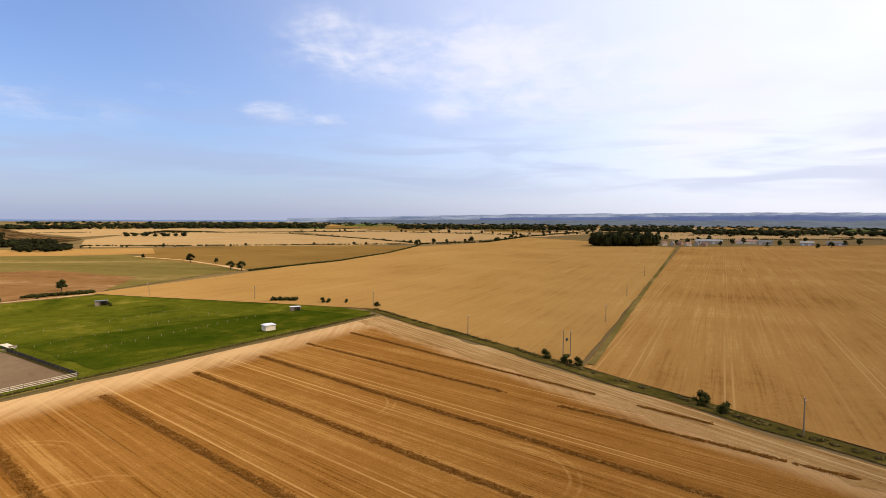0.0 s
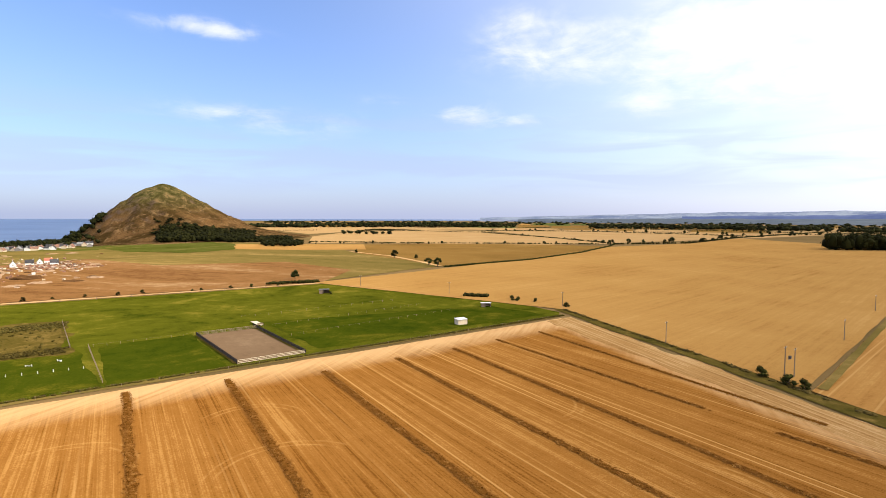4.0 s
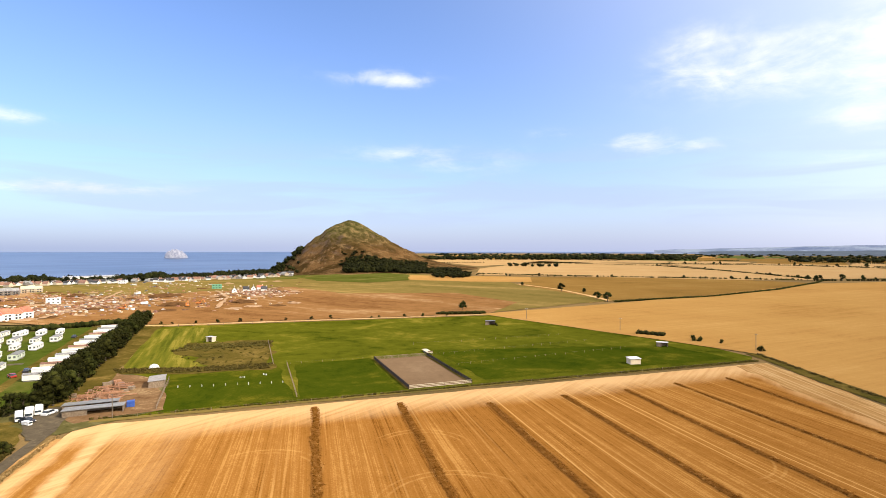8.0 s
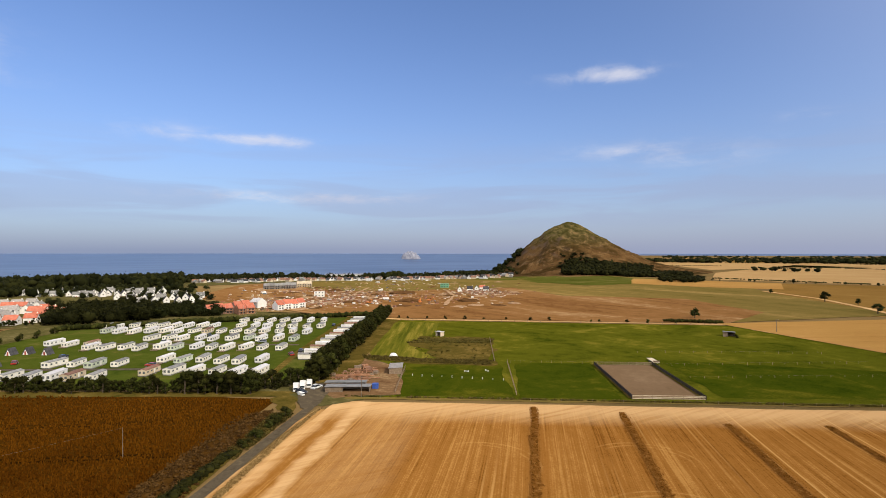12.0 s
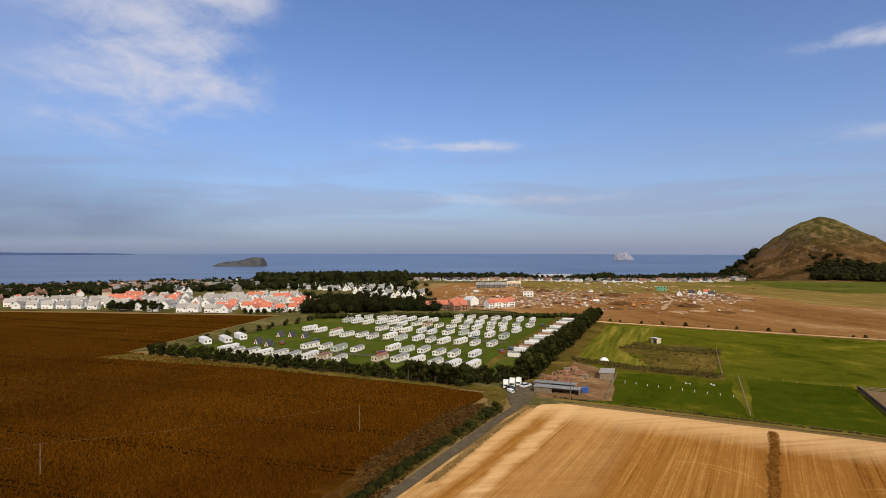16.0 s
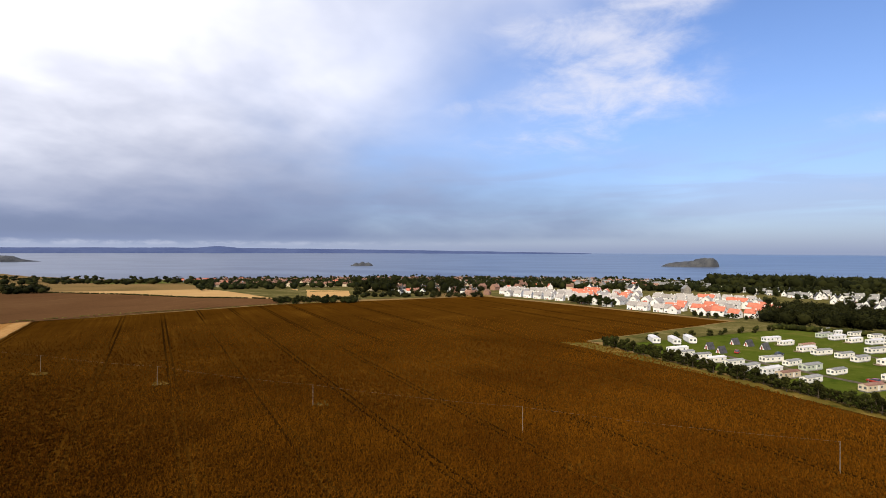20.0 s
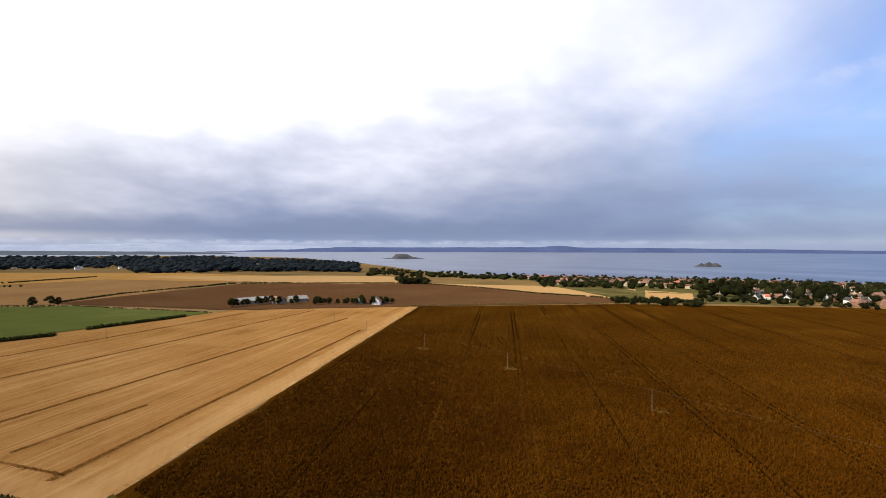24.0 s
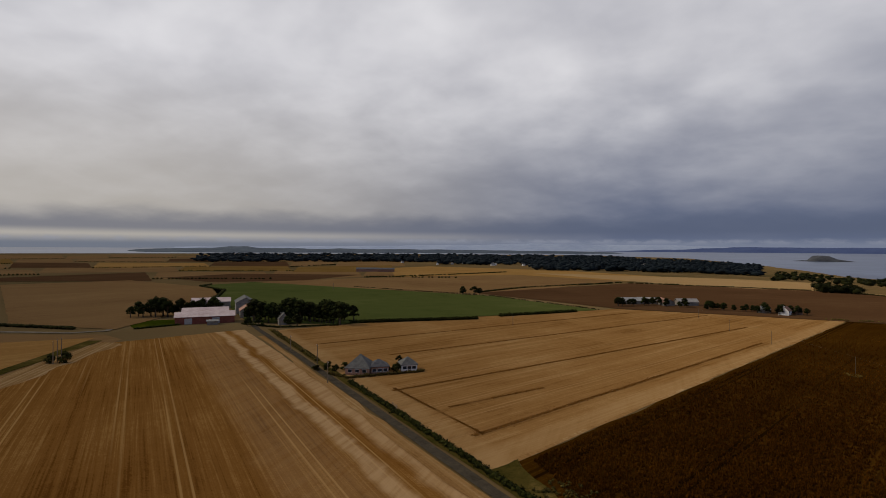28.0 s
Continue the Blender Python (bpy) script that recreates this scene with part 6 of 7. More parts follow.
# ---- caravans ----
def caravan_model(label, wall, roof, deck=False, L=10.6, W=3.6):
    t = model("static_caravan", label, "caravan")
    part("body", boxed(-L / 2, -W / 2, 0.55, L / 2, W / 2, 2.75, 0.06), wall, t)
    part("skirt", boxed(-L / 2 + 0.25, -W / 2 + 0.2, -0.1, L / 2 - 0.25, W / 2 - 0.2, 0.56), GREY_ROOF, t)
    bm = gable_roof(bmesh.new(), -L / 2, L / 2, W / 2, 2.76, 3.25, 0.12, 0.08)
    part("roof", bm, roof, t)
    for x in (-L / 2 + 0.001, L / 2 - 0.001):
        bm = bmesh.new()
        vs = [bm.verts.new(c) for c in ((x - 0.05, -W / 2, 2.74), (x - 0.05, W / 2, 2.74), (x - 0.05, 0, 3.22), (x + 0.05, -W / 2, 2.74), (x + 0.05, W / 2, 2.74), (x + 0.05, 0, 3.22))]
        for q in ((0, 2, 1), (3, 4, 5), (0, 1, 4, 3), (1, 2, 5, 4), (2, 0, 3, 5)):
            bm.faces.new([vs[i] for i in q])
        part("gable", bm, wall, t)
    for y in (-W * 0.24, W * 0.24):
        window(t, -L / 2, y, 1.35, 0.95, 0.95, "w", False, CURTAIN)
    for x in (-3.8, -1.2, 2.6):
        window(t, x, -W / 2, 1.55, 0.95, 0.7, "s", False, CURTAIN)
    part("door", boxed(0.5, -W / 2 - 0.04, 0.6, 1.2, -W / 2 + 0.03, 2.5), WHITE, t)
    part("step", boxed(0.4, -W / 2 - 0.6, 0, 1.3, -W / 2, 0.3), TIMBER, t)
    if deck:
        dk = part("deck", boxed(-L / 2 - 2.2, -W / 2, 0.35, -L / 2 - 0.02, W / 2, 0.5), TIMBER, t, "weathered timber veranda")
        part("rail", boxed(-L / 2 - 2.2, -W / 2, 1.2, -L / 2 - 2.12, W / 2, 1.28), TIMBER, dk)
        for y in (-W / 2, -W / 6, W / 6, W / 2 - 0.1):
            part("post", boxed(-L / 2 - 2.2, y, 0, -L / 2 - 2.1, y + 0.1, 1.2), TIMBER, dk)
    return t


CARAVANS = [caravan_model("cream static caravan with a grey roof", CREAM, GREY_ROOF),
            caravan_model("white static caravan with a pale roof", WHITE, PALE_ROOF),
            caravan_model("cream static caravan with a pale roof and timber deck", CREAM, PALE_ROOF, True),
            caravan_model("beige static caravan with a brown roof", BEIGE, BROWN_ROOF),
            caravan_model("pale green static caravan with a grey roof", GREENISH, GREY_ROOF)]
PARK_TURN = math.degrees(math.atan2(PE.y, PE.x))
_rng = random.Random(21)
for a, b0, b1, step, skip in [(15, 27, 68, 8, 0), (6, 82, 142, 7.3, 0), (36, 34, 75, 7.8, 0), (29, 87, 119, 8, 0), (64, 35, 122, 7.9, 0.06), (89, 36, 118, 8, 0.2), (72, 128, 148, 9, 0),
                              (112, 36, 150, 7.8, 0.05), (133, 34, 162, 7.7, 0.05), (157, 38, 92, 8.2, 0.12)]:
    b = b0
    while b < b1:
        if _rng.random() >= skip:
            c = _rng.choices(CARAVANS, (7, 4, 3, 1, 1))[0]
            x, y = park(a + _rng.uniform(-2, 2), b + _rng.uniform(-0.5, 0.5))
            stand(c, x, y, PARK_TURN + _rng.uniform(-7, 7), _rng.uniform(0.78, 0.92), group="static caravans")
        b += step
for i in range(14):
    stand(CARAVANS[(0, 1, 3, 1)[i % 4]], *park(42 + 9.3 * i, 16), PARK_TURN + 90 + _rng.uniform(-3, 3), 0.85, group="static caravans")
for a, b, t in [(18, 166, 60), (25, 160, 60), (35, 160, 60)]:
    stand(CARAVANS[1], *park(a, b), PARK_TURN + t, group="static caravans")


def pod_model():
    t = model("camping_pod", "dark A-frame camping pod with a white front", "cabin")
    bm = bmesh.new()
    for x in (-2, 2):
        for c in ((x, -1.7, 0), (x, 1.7, 0), (x, 0, 3.2)):
            bm.verts.new(c)
    bm.verts.ensure_lookup_table()
    for q in ((0, 3, 5, 2), (1, 2, 5, 4), (0, 1, 4, 3), (3, 4, 5), (0, 2, 1)):
        bm.faces.new([bm.verts[i] for i in q])
    part("roof", bm, SLATE, t)
    bm = bmesh.new()
    vs = [bm.verts.new(c) for c in ((-2.05, -1.3, 0), (-2.05, 1.3, 0), (-2.05, 0, 2.4), (-2.0, -1.3, 0), (-2.0, 1.3, 0), (-2.0, 0, 2.4))]
    for q in ((0, 2, 1), (3, 4, 5), (0, 1, 4, 3), (1, 2, 5, 4), (2, 0, 3, 5)):
        bm.faces.new([vs[i] for i in q])
    part("front", bm, WHITE, t)
    part("door", boxed(-2.1, -0.35, 0, -2.05, 0.35, 1.6), DOOR_PAINT, t)
    return t


POD = pod_model()
for a, b in [(28, 142), (25, 133), (50, 147), (52, 141), (51, 132)]:
    stand(POD, *park(a, b), PARK_TURN, group="camping pods")


# ---- vehicles ----
def wheel(parent, x, y, r, w=0.22):
    bm = bmesh.new()
    bmesh.ops.create_cone(bm, cap_ends=True, segments=14, radius1=r, radius2=r, depth=w, matrix=Matrix.Translation((x, y, r)) @ Matrix.Rotation(math.pi / 2, 4, "X"))
    wl = part("wheel", bm, TYRE, parent)
    bm = bmesh.new()
    bmesh.ops.create_cone(bm, cap_ends=True, segments=12, radius1=r * 0.6, radius2=r * 0.6, depth=w + 0.04, matrix=Matrix.Translation((x, y, r)) @ Matrix.Rotation(math.pi / 2, 4, "X"))
    part("rim", bm, STEEL, wl)


def car_model(paint, label):
    t = model("car", label, "car")
    bm = box(bmesh.new(), -2.1, -0.87, 0.3, 2.1, 0.87, 0.95, 0.12)
    part("body", bm, paint, t)
    bm = bmesh.new()
    prof = [(-1.7, 0.94), (-1.35, 1.45), (0.35, 1.47), (1.15, 0.94)]
    rows = [[bm.verts.new((x, s * (0.8 if z < 1 else 0.68), z)) for x, z in prof] for s in (-1, 1)]
    bm.faces.new(rows[0])
    bm.faces.new(rows[1][::-1])
    for i in range(4):
        bm.faces.new((rows[0][i], rows[1][i], rows[1][(i + 1) % 4], rows[0][(i + 1) % 4]))
    part("glasshouse", bm, DARK_GLASS, t)
    part("roof", boxed(-1.35, -0.69, 1.45, 0.36, 0.69, 1.51, 0.02), paint, t)
    for x in (-1.3, 1.3):
        for y in (-0.8, 0.8):
            wheel(t, x, y, 0.32)
    for y in (-0.6, 0.6):
        part("headlight", boxed(2.06, y - 0.16, 0.62, 2.13, y + 0.16, 0.78), PALE_ROOF, t)
    return t


CARS = [car_model(p, l) for p, l in zip(CAR_PAINTS, ("pale silver car parked on dirt", "black car parked on grass", "dark red car parked on grass", "grey car parked on grass"))]


def van_model(label, box_h=3.0, L=6.5):
    t = model("lorry", label, "lorry")
    part("body", boxed(-L / 2, -1.15, 0.75, L / 2 - 1.9, 1.15, box_h, 0.05), WHITE, t, "white box body")
    cab = part("cab", boxed(L / 2 - 1.8, -1.05, 0.55, L / 2, 1.05, 2.4, 0.15), WHITE, t)
    part("windscreen", boxed(L / 2 - 0.08, -0.9, 1.45, L / 2 + 0.02, 0.9, 2.15), DARK_GLASS, cab)
    part("chassis", boxed(-L / 2, -0.5, 0.45, L / 2 - 0.4, 0.5, 0.76), TYRE, t)
    for x in (-L / 2 + 1.1, L / 2 - 1.0):
        for y in (-0.95, 0.95):
            wheel(t, x, y, 0.42, 0.28)
    return t


VAN = van_model("white horse lorry parked in the yard")
PICKUP = van_model("white van on the building site", 2.3, 5.2)
stand(VAN, -171.0, 50.8, -18, 0.74)
stand(VAN, -172.0, 53.3, -20, 0.80)
stand(VAN, -173.6, 56.0, -22, 0.74, "cream horse lorry parked by the hedge")
stand(CARS[0], -170.4, 57.4, 120)
stand(CARS[1], -167.2, 51.4, 20, 1.0, "black car parked beside the lorries")
stand(PICKUP, -164.6, 50.6, 15, 0.5, "low white trailer parked beside the lane")
_rng = random.Random(8)
for a, b, t in [(58, 24, 0), (28, 74, 90), (82, 50, 90), (100, 84, 20), (120, 64, 90), (146, 70, 90), (82, 98, 0), (44, 120, 0), (20, 52, 90), (140, 28, 0)]:
    stand(CARS[_rng.randrange(4)], *park(a, b), PARK_TURN + t, group="caravan park cars")
for a, b in [(50, 26), (31, 130)]:
    t = stand(CARS[2], *park(a, b), PARK_TURN + 30, 1.05, "small red tractor-like utility car on the grass")


# ---- fences, poles and the arena ----
def post_mesh(h, w, mat):
    bm = boxed(-w / 2, -w / 2, -0.2, w / 2, w / 2, h)
    me = bpy.data.meshes.new("post")
    bm.to_mesh(me)
    bm.free()
    me.materials.append(mat)
    return me


DARK_TIMBER = plain("dark_stained_timber", (0.014, 0.010, 0.007), (0.034, 0.024, 0.016), 2.0, 0.9)
DARK_POST = post_mesh(1.45, 0.2, DARK_TIMBER)
POST, POST_WHITE = post_mesh(1.35, 0.16, TIMBER), post_mesh(1.0, 0.08, TIMBER)


def fence(pts, label, post=POST, gap=3.0, rails=(0.5, 0.9, 1.25), rail_mat=TIMBER, rail=0.06, category="fence"):
    x0, y0 = pts[0]
    t = thing("fence", Matrix.Translation((x0, y0, gz(x0, y0))), label, category)
    for x, y, a in along(pts, gap):
        ob = new("post", post)
        ob.parent = t
        ob.matrix_basis = pose(x - x0, y - y0, 0, 0, 0, math.degrees(a))
    for a, b in zip(pts, pts[1:]):
        a, b = Vector(a), Vector(b)
        for z in rails:
            bm = boxed(0, -rail * 0.5, z - rail, (b - a).length, rail * 0.5, z + rail)
            ob = part("rail", bm, rail_mat, t)
            ob.matrix_basis = pose(a.x - x0, a.y - y0, 0, 0, 0, math.degrees(math.atan2((b - a).y, (b - a).x)))
    return t


A1, A2, A3, A4 = (-107.5, 133.6), (-95.2, 151.4), (-134.8, 179.2), (-147.6, 161)
fence([A1, A2], "pale post-and-rail fence at the arena's near end", rails=(0.35, 0.8, 1.25), rail=0.08, rail_mat=BEIGE)
fence([A2, A3], "dark timber rail fence along the arena", DARK_POST, rails=(0.25, 0.6, 0.95, 1.3), rail=0.12, rail_mat=DARK_TIMBER)
fence([A3, A4], "pale timber rail fence at the arena's far end", rails=(0.4, 0.85, 1.25), rail=0.07)
fence([A4, A1], "dark timber rail fence along the arena", DARK_POST, rails=(0.25, 0.6, 0.95, 1.3), rail=0.12, rail_mat=DARK_TIMBER)
for a, b, n in [((-108, 133.8), (-147, 160.8), 4), ((-95.6, 151.5), (-134.6, 178.8), 4)]:
    strip("arena_kerb", [a, b], 1.6, ROUGH, "weedy edge of the riding arena", 0.11, "kerb", 0.3)
fence([(-169, 135), (-128, 106)], "pale timber rail paddock fence", gap=3.0, rails=(0.6, 1.1), rail=0.045)
fence([(-182, 96), (-151, 76)], "weathered timber rail paddock fence", gap=3.0, rails=(0.6, 1.1))
fence([(-168, 136), (-149, 162)], "white-posted paddock tape fence", POST_WHITE, 4.0, (0.9,), TIMBER, 0.006)
fence([(-133, 181), (-92, 254)], "white-posted paddock tape fence", POST_WHITE, 5.0, (0.9,), TIMBER, 0.006)
fence([(-114, 172), (-72, 244)], "white-posted paddock tape fence", POST_WHITE, 5.0, (0.9,), TIMBER, 0.006)
fence([(-155, 196), (-110, 262)], "white-posted paddock tape fence", POST_WHITE, 6.0, (0.9,), TIMBER, 0.006)
fence([(-218, 163), (-172, 131)], "weathered timber rail paddock fence", gap=3.0, rails=(0.6, 1.1))
fence([(-169, 92), (-146, 116)], "row of white paddock marker posts", post_mesh(0.9, 0.13, WHITE), 3.6, (), WHITE)
fence([(-306, 158), (-184, 308)], "wire fence along the paddock's back", gap=8.0, rails=(1.0,), rail=0.02)
fence([(-22, 245), (-153, 64)], "wire fence between stubble and paddock", POST_WHITE, 9.0, (0.9,), TIMBER, 0.006)


def pole(x, y, h=8.0, arm=True, label="weathered wooden electricity pole with a crossarm", turn=0.0, group="", thick=0.15):
    t = thing("utility_pole", pose(x, y, gz(x, y), 0, 0, turn), label, "pole", group)
    bm = bmesh.new()
    limb(bm, (0, 0, -0.5), (0, 0, h), thick * 1.15, thick * 0.8, 8)
    part("mast", bm, POLE_WOOD, t)
    if arm:
        ar = part("crossarm", boxed(-0.9, -0.06, h - 0.5, 0.9, 0.06, h - 0.36), POLE_WOOD, t)
        for xx in (-0.8, 0, 0.8):
            bm = bmesh.new()
            limb(bm, (xx, 0, h - 0.36), (xx, 0, h - 0.12), 0.06, 0.04, 6)
            part("insulator", bm, WHITE, ar)
    return t


def wires(spots, h, label, offsets=(-0.8, 0.8), sag=0.7, material=None, gauge=0.012):
    x0, y0, _ = spots[0]
    t = thing("overhead_wire", Matrix.Translation((x0, y0, gz(x0, y0) + h - 0.1)), label, "wire")
    for o in offsets:
        bm = bmesh.new()
        for (ax, ay, at_), (bx, by, bt) in zip(spots, spots[1:]):
            d = Vector((bx - ax, by - ay)).normalized()
            px, py = -d.y * o, d.x * o
            last = None
            for i in range(9):
                u = i / 8
                p = (ax + (bx - ax) * u + px - x0, ay + (by - ay) * u + py - y0, -sag * 4 * u * (1 - u))
                if last:
                    limb(bm, last, p, gauge, gauge, 3)
                last = p
        part("cable", bm, material or TYRE, t)
    return t


LINE = [(-136, 2.6, 0), (-120.3, -60.9, 0), (-105, -120, 0), (-91.5, -181, 0), (-76, -234, 0), (-62, -294, 0), (-50.3, -334, 0), (-40.3, -389, 0)]
for x, y, _ in LINE:
    pole(x, y, 6.6, False, "thin pale wooden pole standing in the crop", turn=14, group="bean field poles", thick=0.1)
wires(LINE, 6.6, "thin pale cable over the bean field", (0,), 0.5, POLE_WOOD, 0.014)
for x, y, h in [(18, 203, 8), (80, 228, 8), (46.6, 172.4, 8.5), (48.6, 171, 8.5), (80, 107, 8), (119, 305, 8), (174, 411, 8), (-90, 294, 7), (-153, 308, 7), (-24, 271, 7.5)]:
    pole(x, y, h, True, "weathered wooden pole at the field edge", turn=60, group="field edge poles")
for x, y, h in [(-153.0, 65.6, 6.5), (-190.5, 72.0, 6.0)]:
    pole(x, y, h, False, "plain wooden pole beside the yard", group="yard poles", thick=0.11)
bx = thing("transformer", pose(47.6, 171.7, 5.2, 0, 0, 60), "grey transformer box hung between two poles", "transformer")
part("tank", boxed(-0.45, -0.3, 0, 0.45, 0.3, 0.8, 0.05), SLATE, bx)
part("bracket", boxed(-1.3, -0.08, -0.15, 1.3, 0.08, 0), POLE_WOOD, bx)
for x, y, h in [(95, -155, 7.5), (137, -194, 7.5), (115, -180, 7.5), (207, -143, 9), (209, -146, 9), (211, -149, 9), (183, -250, 9), (66, -309, 6), (300, -500, 7)]:
    pole(x, y, h, True, "weathered wooden pole beside the lane", turn=-40, group="lane poles")
for i, (x, y) in enumerate([(63, -138)]):
    sg = thing("field_gate", pose(x, y, gz(x, y), 0, 0, -40), "small weathered field gate beside the lane", "gate")
    for z in (0.3, 0.6, 0.9, 1.15):
        part("bar", boxed(-1.5, -0.03, z - 0.05, 1.5, 0.03, z + 0.05), TIMBER, sg)
    for xx in (-1.5, 1.5):
        part("post", boxed(xx - 0.08, -0.08, -0.2, xx + 0.08, 0.08, 1.3), TIMBER, sg)


# ---- paddock and yard things ----
def shelter(x, y, turn, L, W, h, wall, roof, label, name="field_shelter"):
    t = thing(name, pose(x, y, gz(x, y), 0, 0, turn), label, "shelter")
    bm = bmesh.new()
    box(bm, -L / 2, W / 2 - 0.12, 0, L / 2, W / 2, h)
    box(bm, -L / 2, -W / 2, 0, -L / 2 + 0.12, W / 2 - 0.125, h)
    box(bm, L / 2 - 0.12, -W / 2, 0, L / 2, W / 2 - 0.125, h)
    box(bm, -L / 2 + 0.125, -W / 2, 0, -L * 0.1, -W / 2 + 0.12, h)
    part("wall", bm, wall, t)
    bm = boxed(-L / 2 - 0.25, -W / 2 - 0.35, 0, L / 2 + 0.25, W / 2 + 0.25, 0.12)
    part("roof", bm, roof, t).matrix_basis = Matrix.Translation((0, 0, h + 0.02)) @ Matrix.Rotation(radians(-3), 4, "X")
    for xx in (-L * 0.1, L / 2 - 0.06):
        part("post", boxed(xx - 0.07, -W / 2 - 0.16, 0, xx + 0.07, -W / 2 - 0.02, h), TIMBER, t)
    return t


shelter(-60, 213, 225, 4.2, 3.2, 2.3, BEIGE, PALE_ROOF, "pale field shelter in the paddock")
shelter(-159, 273, 30, 5.5, 4, 2.4, TIMBER, GREY_ROOF, "weathered field shelter far in the paddock")
shelter(-60, 258, 20, 4.5, 3, 2.0, TIMBER, PALE_ROOF, "small pale timber field shelter")
shelter(-240, 147, 20, 3.2, 3, 2.4, BEIGE, PALE_ROOF, "small pale shed in the rough pasture")
shelter(-178, 90, 150, 8, 4.5, 2.4, TIMBER, BEIGE_ROOF, "grey metal-roofed shed beside the yard", "shed")
shelter(-162, 65, 59, 14, 4.2, 1.8, TIMBER, GREY_ROOF, "long low stable with a grey roof", "stable")
shelter(-167.5, 66.5, 59, 13, 3.6, 1.8, TIMBER, GREY_ROOF, "second long low stable with a grey roof", "stable")
bl = thing("container", pose(-160, 73.5, 0.2, 0, 0, 60) @ Matrix.Scale(0.75, 4), "small bright blue container beside the stable", "container")
part("body", boxed(-1.3, -1.1, 0, 1.3, 1.1, 2.2, 0.04), BLUE_PAINT, bl)
part("door", boxed(-1.36, -0.9, 0.1, -1.305, 0.9, 2.05), BLUE_PAINT, bl)
_rng = random.Random(31)
for cx, cy, n in [(-176, 74, 34), (-184, 80, 30), (-170, 71, 24), (-179, 70, 26)]:
    st = thing("timber_stack", Matrix.Translation((cx, cy, 0.07)), "loose stack of raw reddish timber beams", "timber")
    for i in range(n):
        a = 60 + 90 * (i % 2) + _rng.uniform(-9, 9)
        L = _rng.uniform(3, 7.5)
        p = part("beam", boxed(-L / 2, -0.12, 0, L / 2, 0.12, 0.22), RAW_TIMBER, st)
        p.matrix_basis = pose(_rng.uniform(-4, 4), _rng.uniform(-3.4, 3.4), 0.24 * (i // 6), 0, 0, a)
for i in range(16):
    x, y = -172 - _rng.random() * 22, 66 + _rng.random() * 20
    cr = thing("crate", pose(x, y, 0.07, 0, 0, _rng.uniform(0, 90)), "pale crate of yard clutter", "crate", "yard crates")
    w = _rng.uniform(0.5, 1.2)
    part("box", boxed(-w, -w * 0.7, 0.1, w, w * 0.7, 0.1 + w, 0.04), _rng.choice((TIMBER, TIMBER, BRICK, RAW_TIMBER)), cr)
    part("pallet", boxed(-w - 0.1, -w * 0.7 - 0.1, 0, w + 0.1, w * 0.7 + 0.1, 0.1), TIMBER, cr)
ft = thing("flat_trailer", pose(-138.5, 184.5, 0.1, 0, 0, -35), "pale flat trailer parked behind the riding arena", "trailer")
part("bed", boxed(-4.2, -1.2, 0.75, 4.2, 1.2, 0.92, 0.03), BEIGE, ft)
part("headboard", boxed(4.0, -1.2, 0.92, 4.15, 1.2, 1.5), TIMBER, ft)
part("drawbar", boxed(4.2, -0.1, 0.6, 5.6, 0.1, 0.75), STEEL, ft)
for xx in (-1.6, -0.6):
    for yy in (-1.0, 1.0):
        wheel(ft, xx, yy, 0.38)
dm = thing("tent", pose(-204, 102, 0.06), "small white dome tent on the grass", "tent")
bm = bmesh.new()
bmesh.ops.create_icosphere(bm, subdivisions=2, radius=1.8)
for v in bm.verts:
    v.co.z = max(v.co.z, 0) * 0.95
part("canopy", bm, WHITE, dm)
part("groundsheet", boxed(-1.9, -1.9, 0, 1.9, 1.9, 0.03), PALE_ROOF, dm)
for i, (x, y) in enumerate([(-161, 119), (-164, 112)]):
    jm = thing("jump_stand", pose(x, y, 0.06, 0, 0, 40 * i), "white riding jump with striped poles", "jump", "riding jumps")
    jm.scale = (0.5, 0.5, 0.5)
    for xx in (-1.5, 1.5):
        part("upright", boxed(xx - 0.1, -0.3, 0, xx + 0.1, 0.3, 1.2), WHITE, jm)
    for z in (0.4, 0.8):
        part("rail", boxed(-1.5, -0.05, z, 1.5, 0.05, z + 0.1), WHITE, jm)


# ---- the building site ----
def site(yaw, r):
    return at(yaw, r)


def scaffold(parent, L, W, h):
    for i in range(int(L / 3) + 1):
        for s in (-1, 1):
            bm = bmesh.new()
            limb(bm, (-L / 2 + i * L / int(L / 3), s * (W / 2 + 1.0), 0), (-L / 2 + i * L / int(L / 3), s * (W / 2 + 1.0), h), 0.07, 0.07, 5)
            part("scaffold_tube", bm, STEEL, parent)
    for s in (-1, 1):
        for z in (2.2, 4.4):
            part("scaffold_board", boxed(-L / 2, s * (W / 2 + 0.6) - 0.35, z, L / 2, s * (W / 2 + 0.6) + 0.35, z + 0.06), RAW_TIMBER, parent)


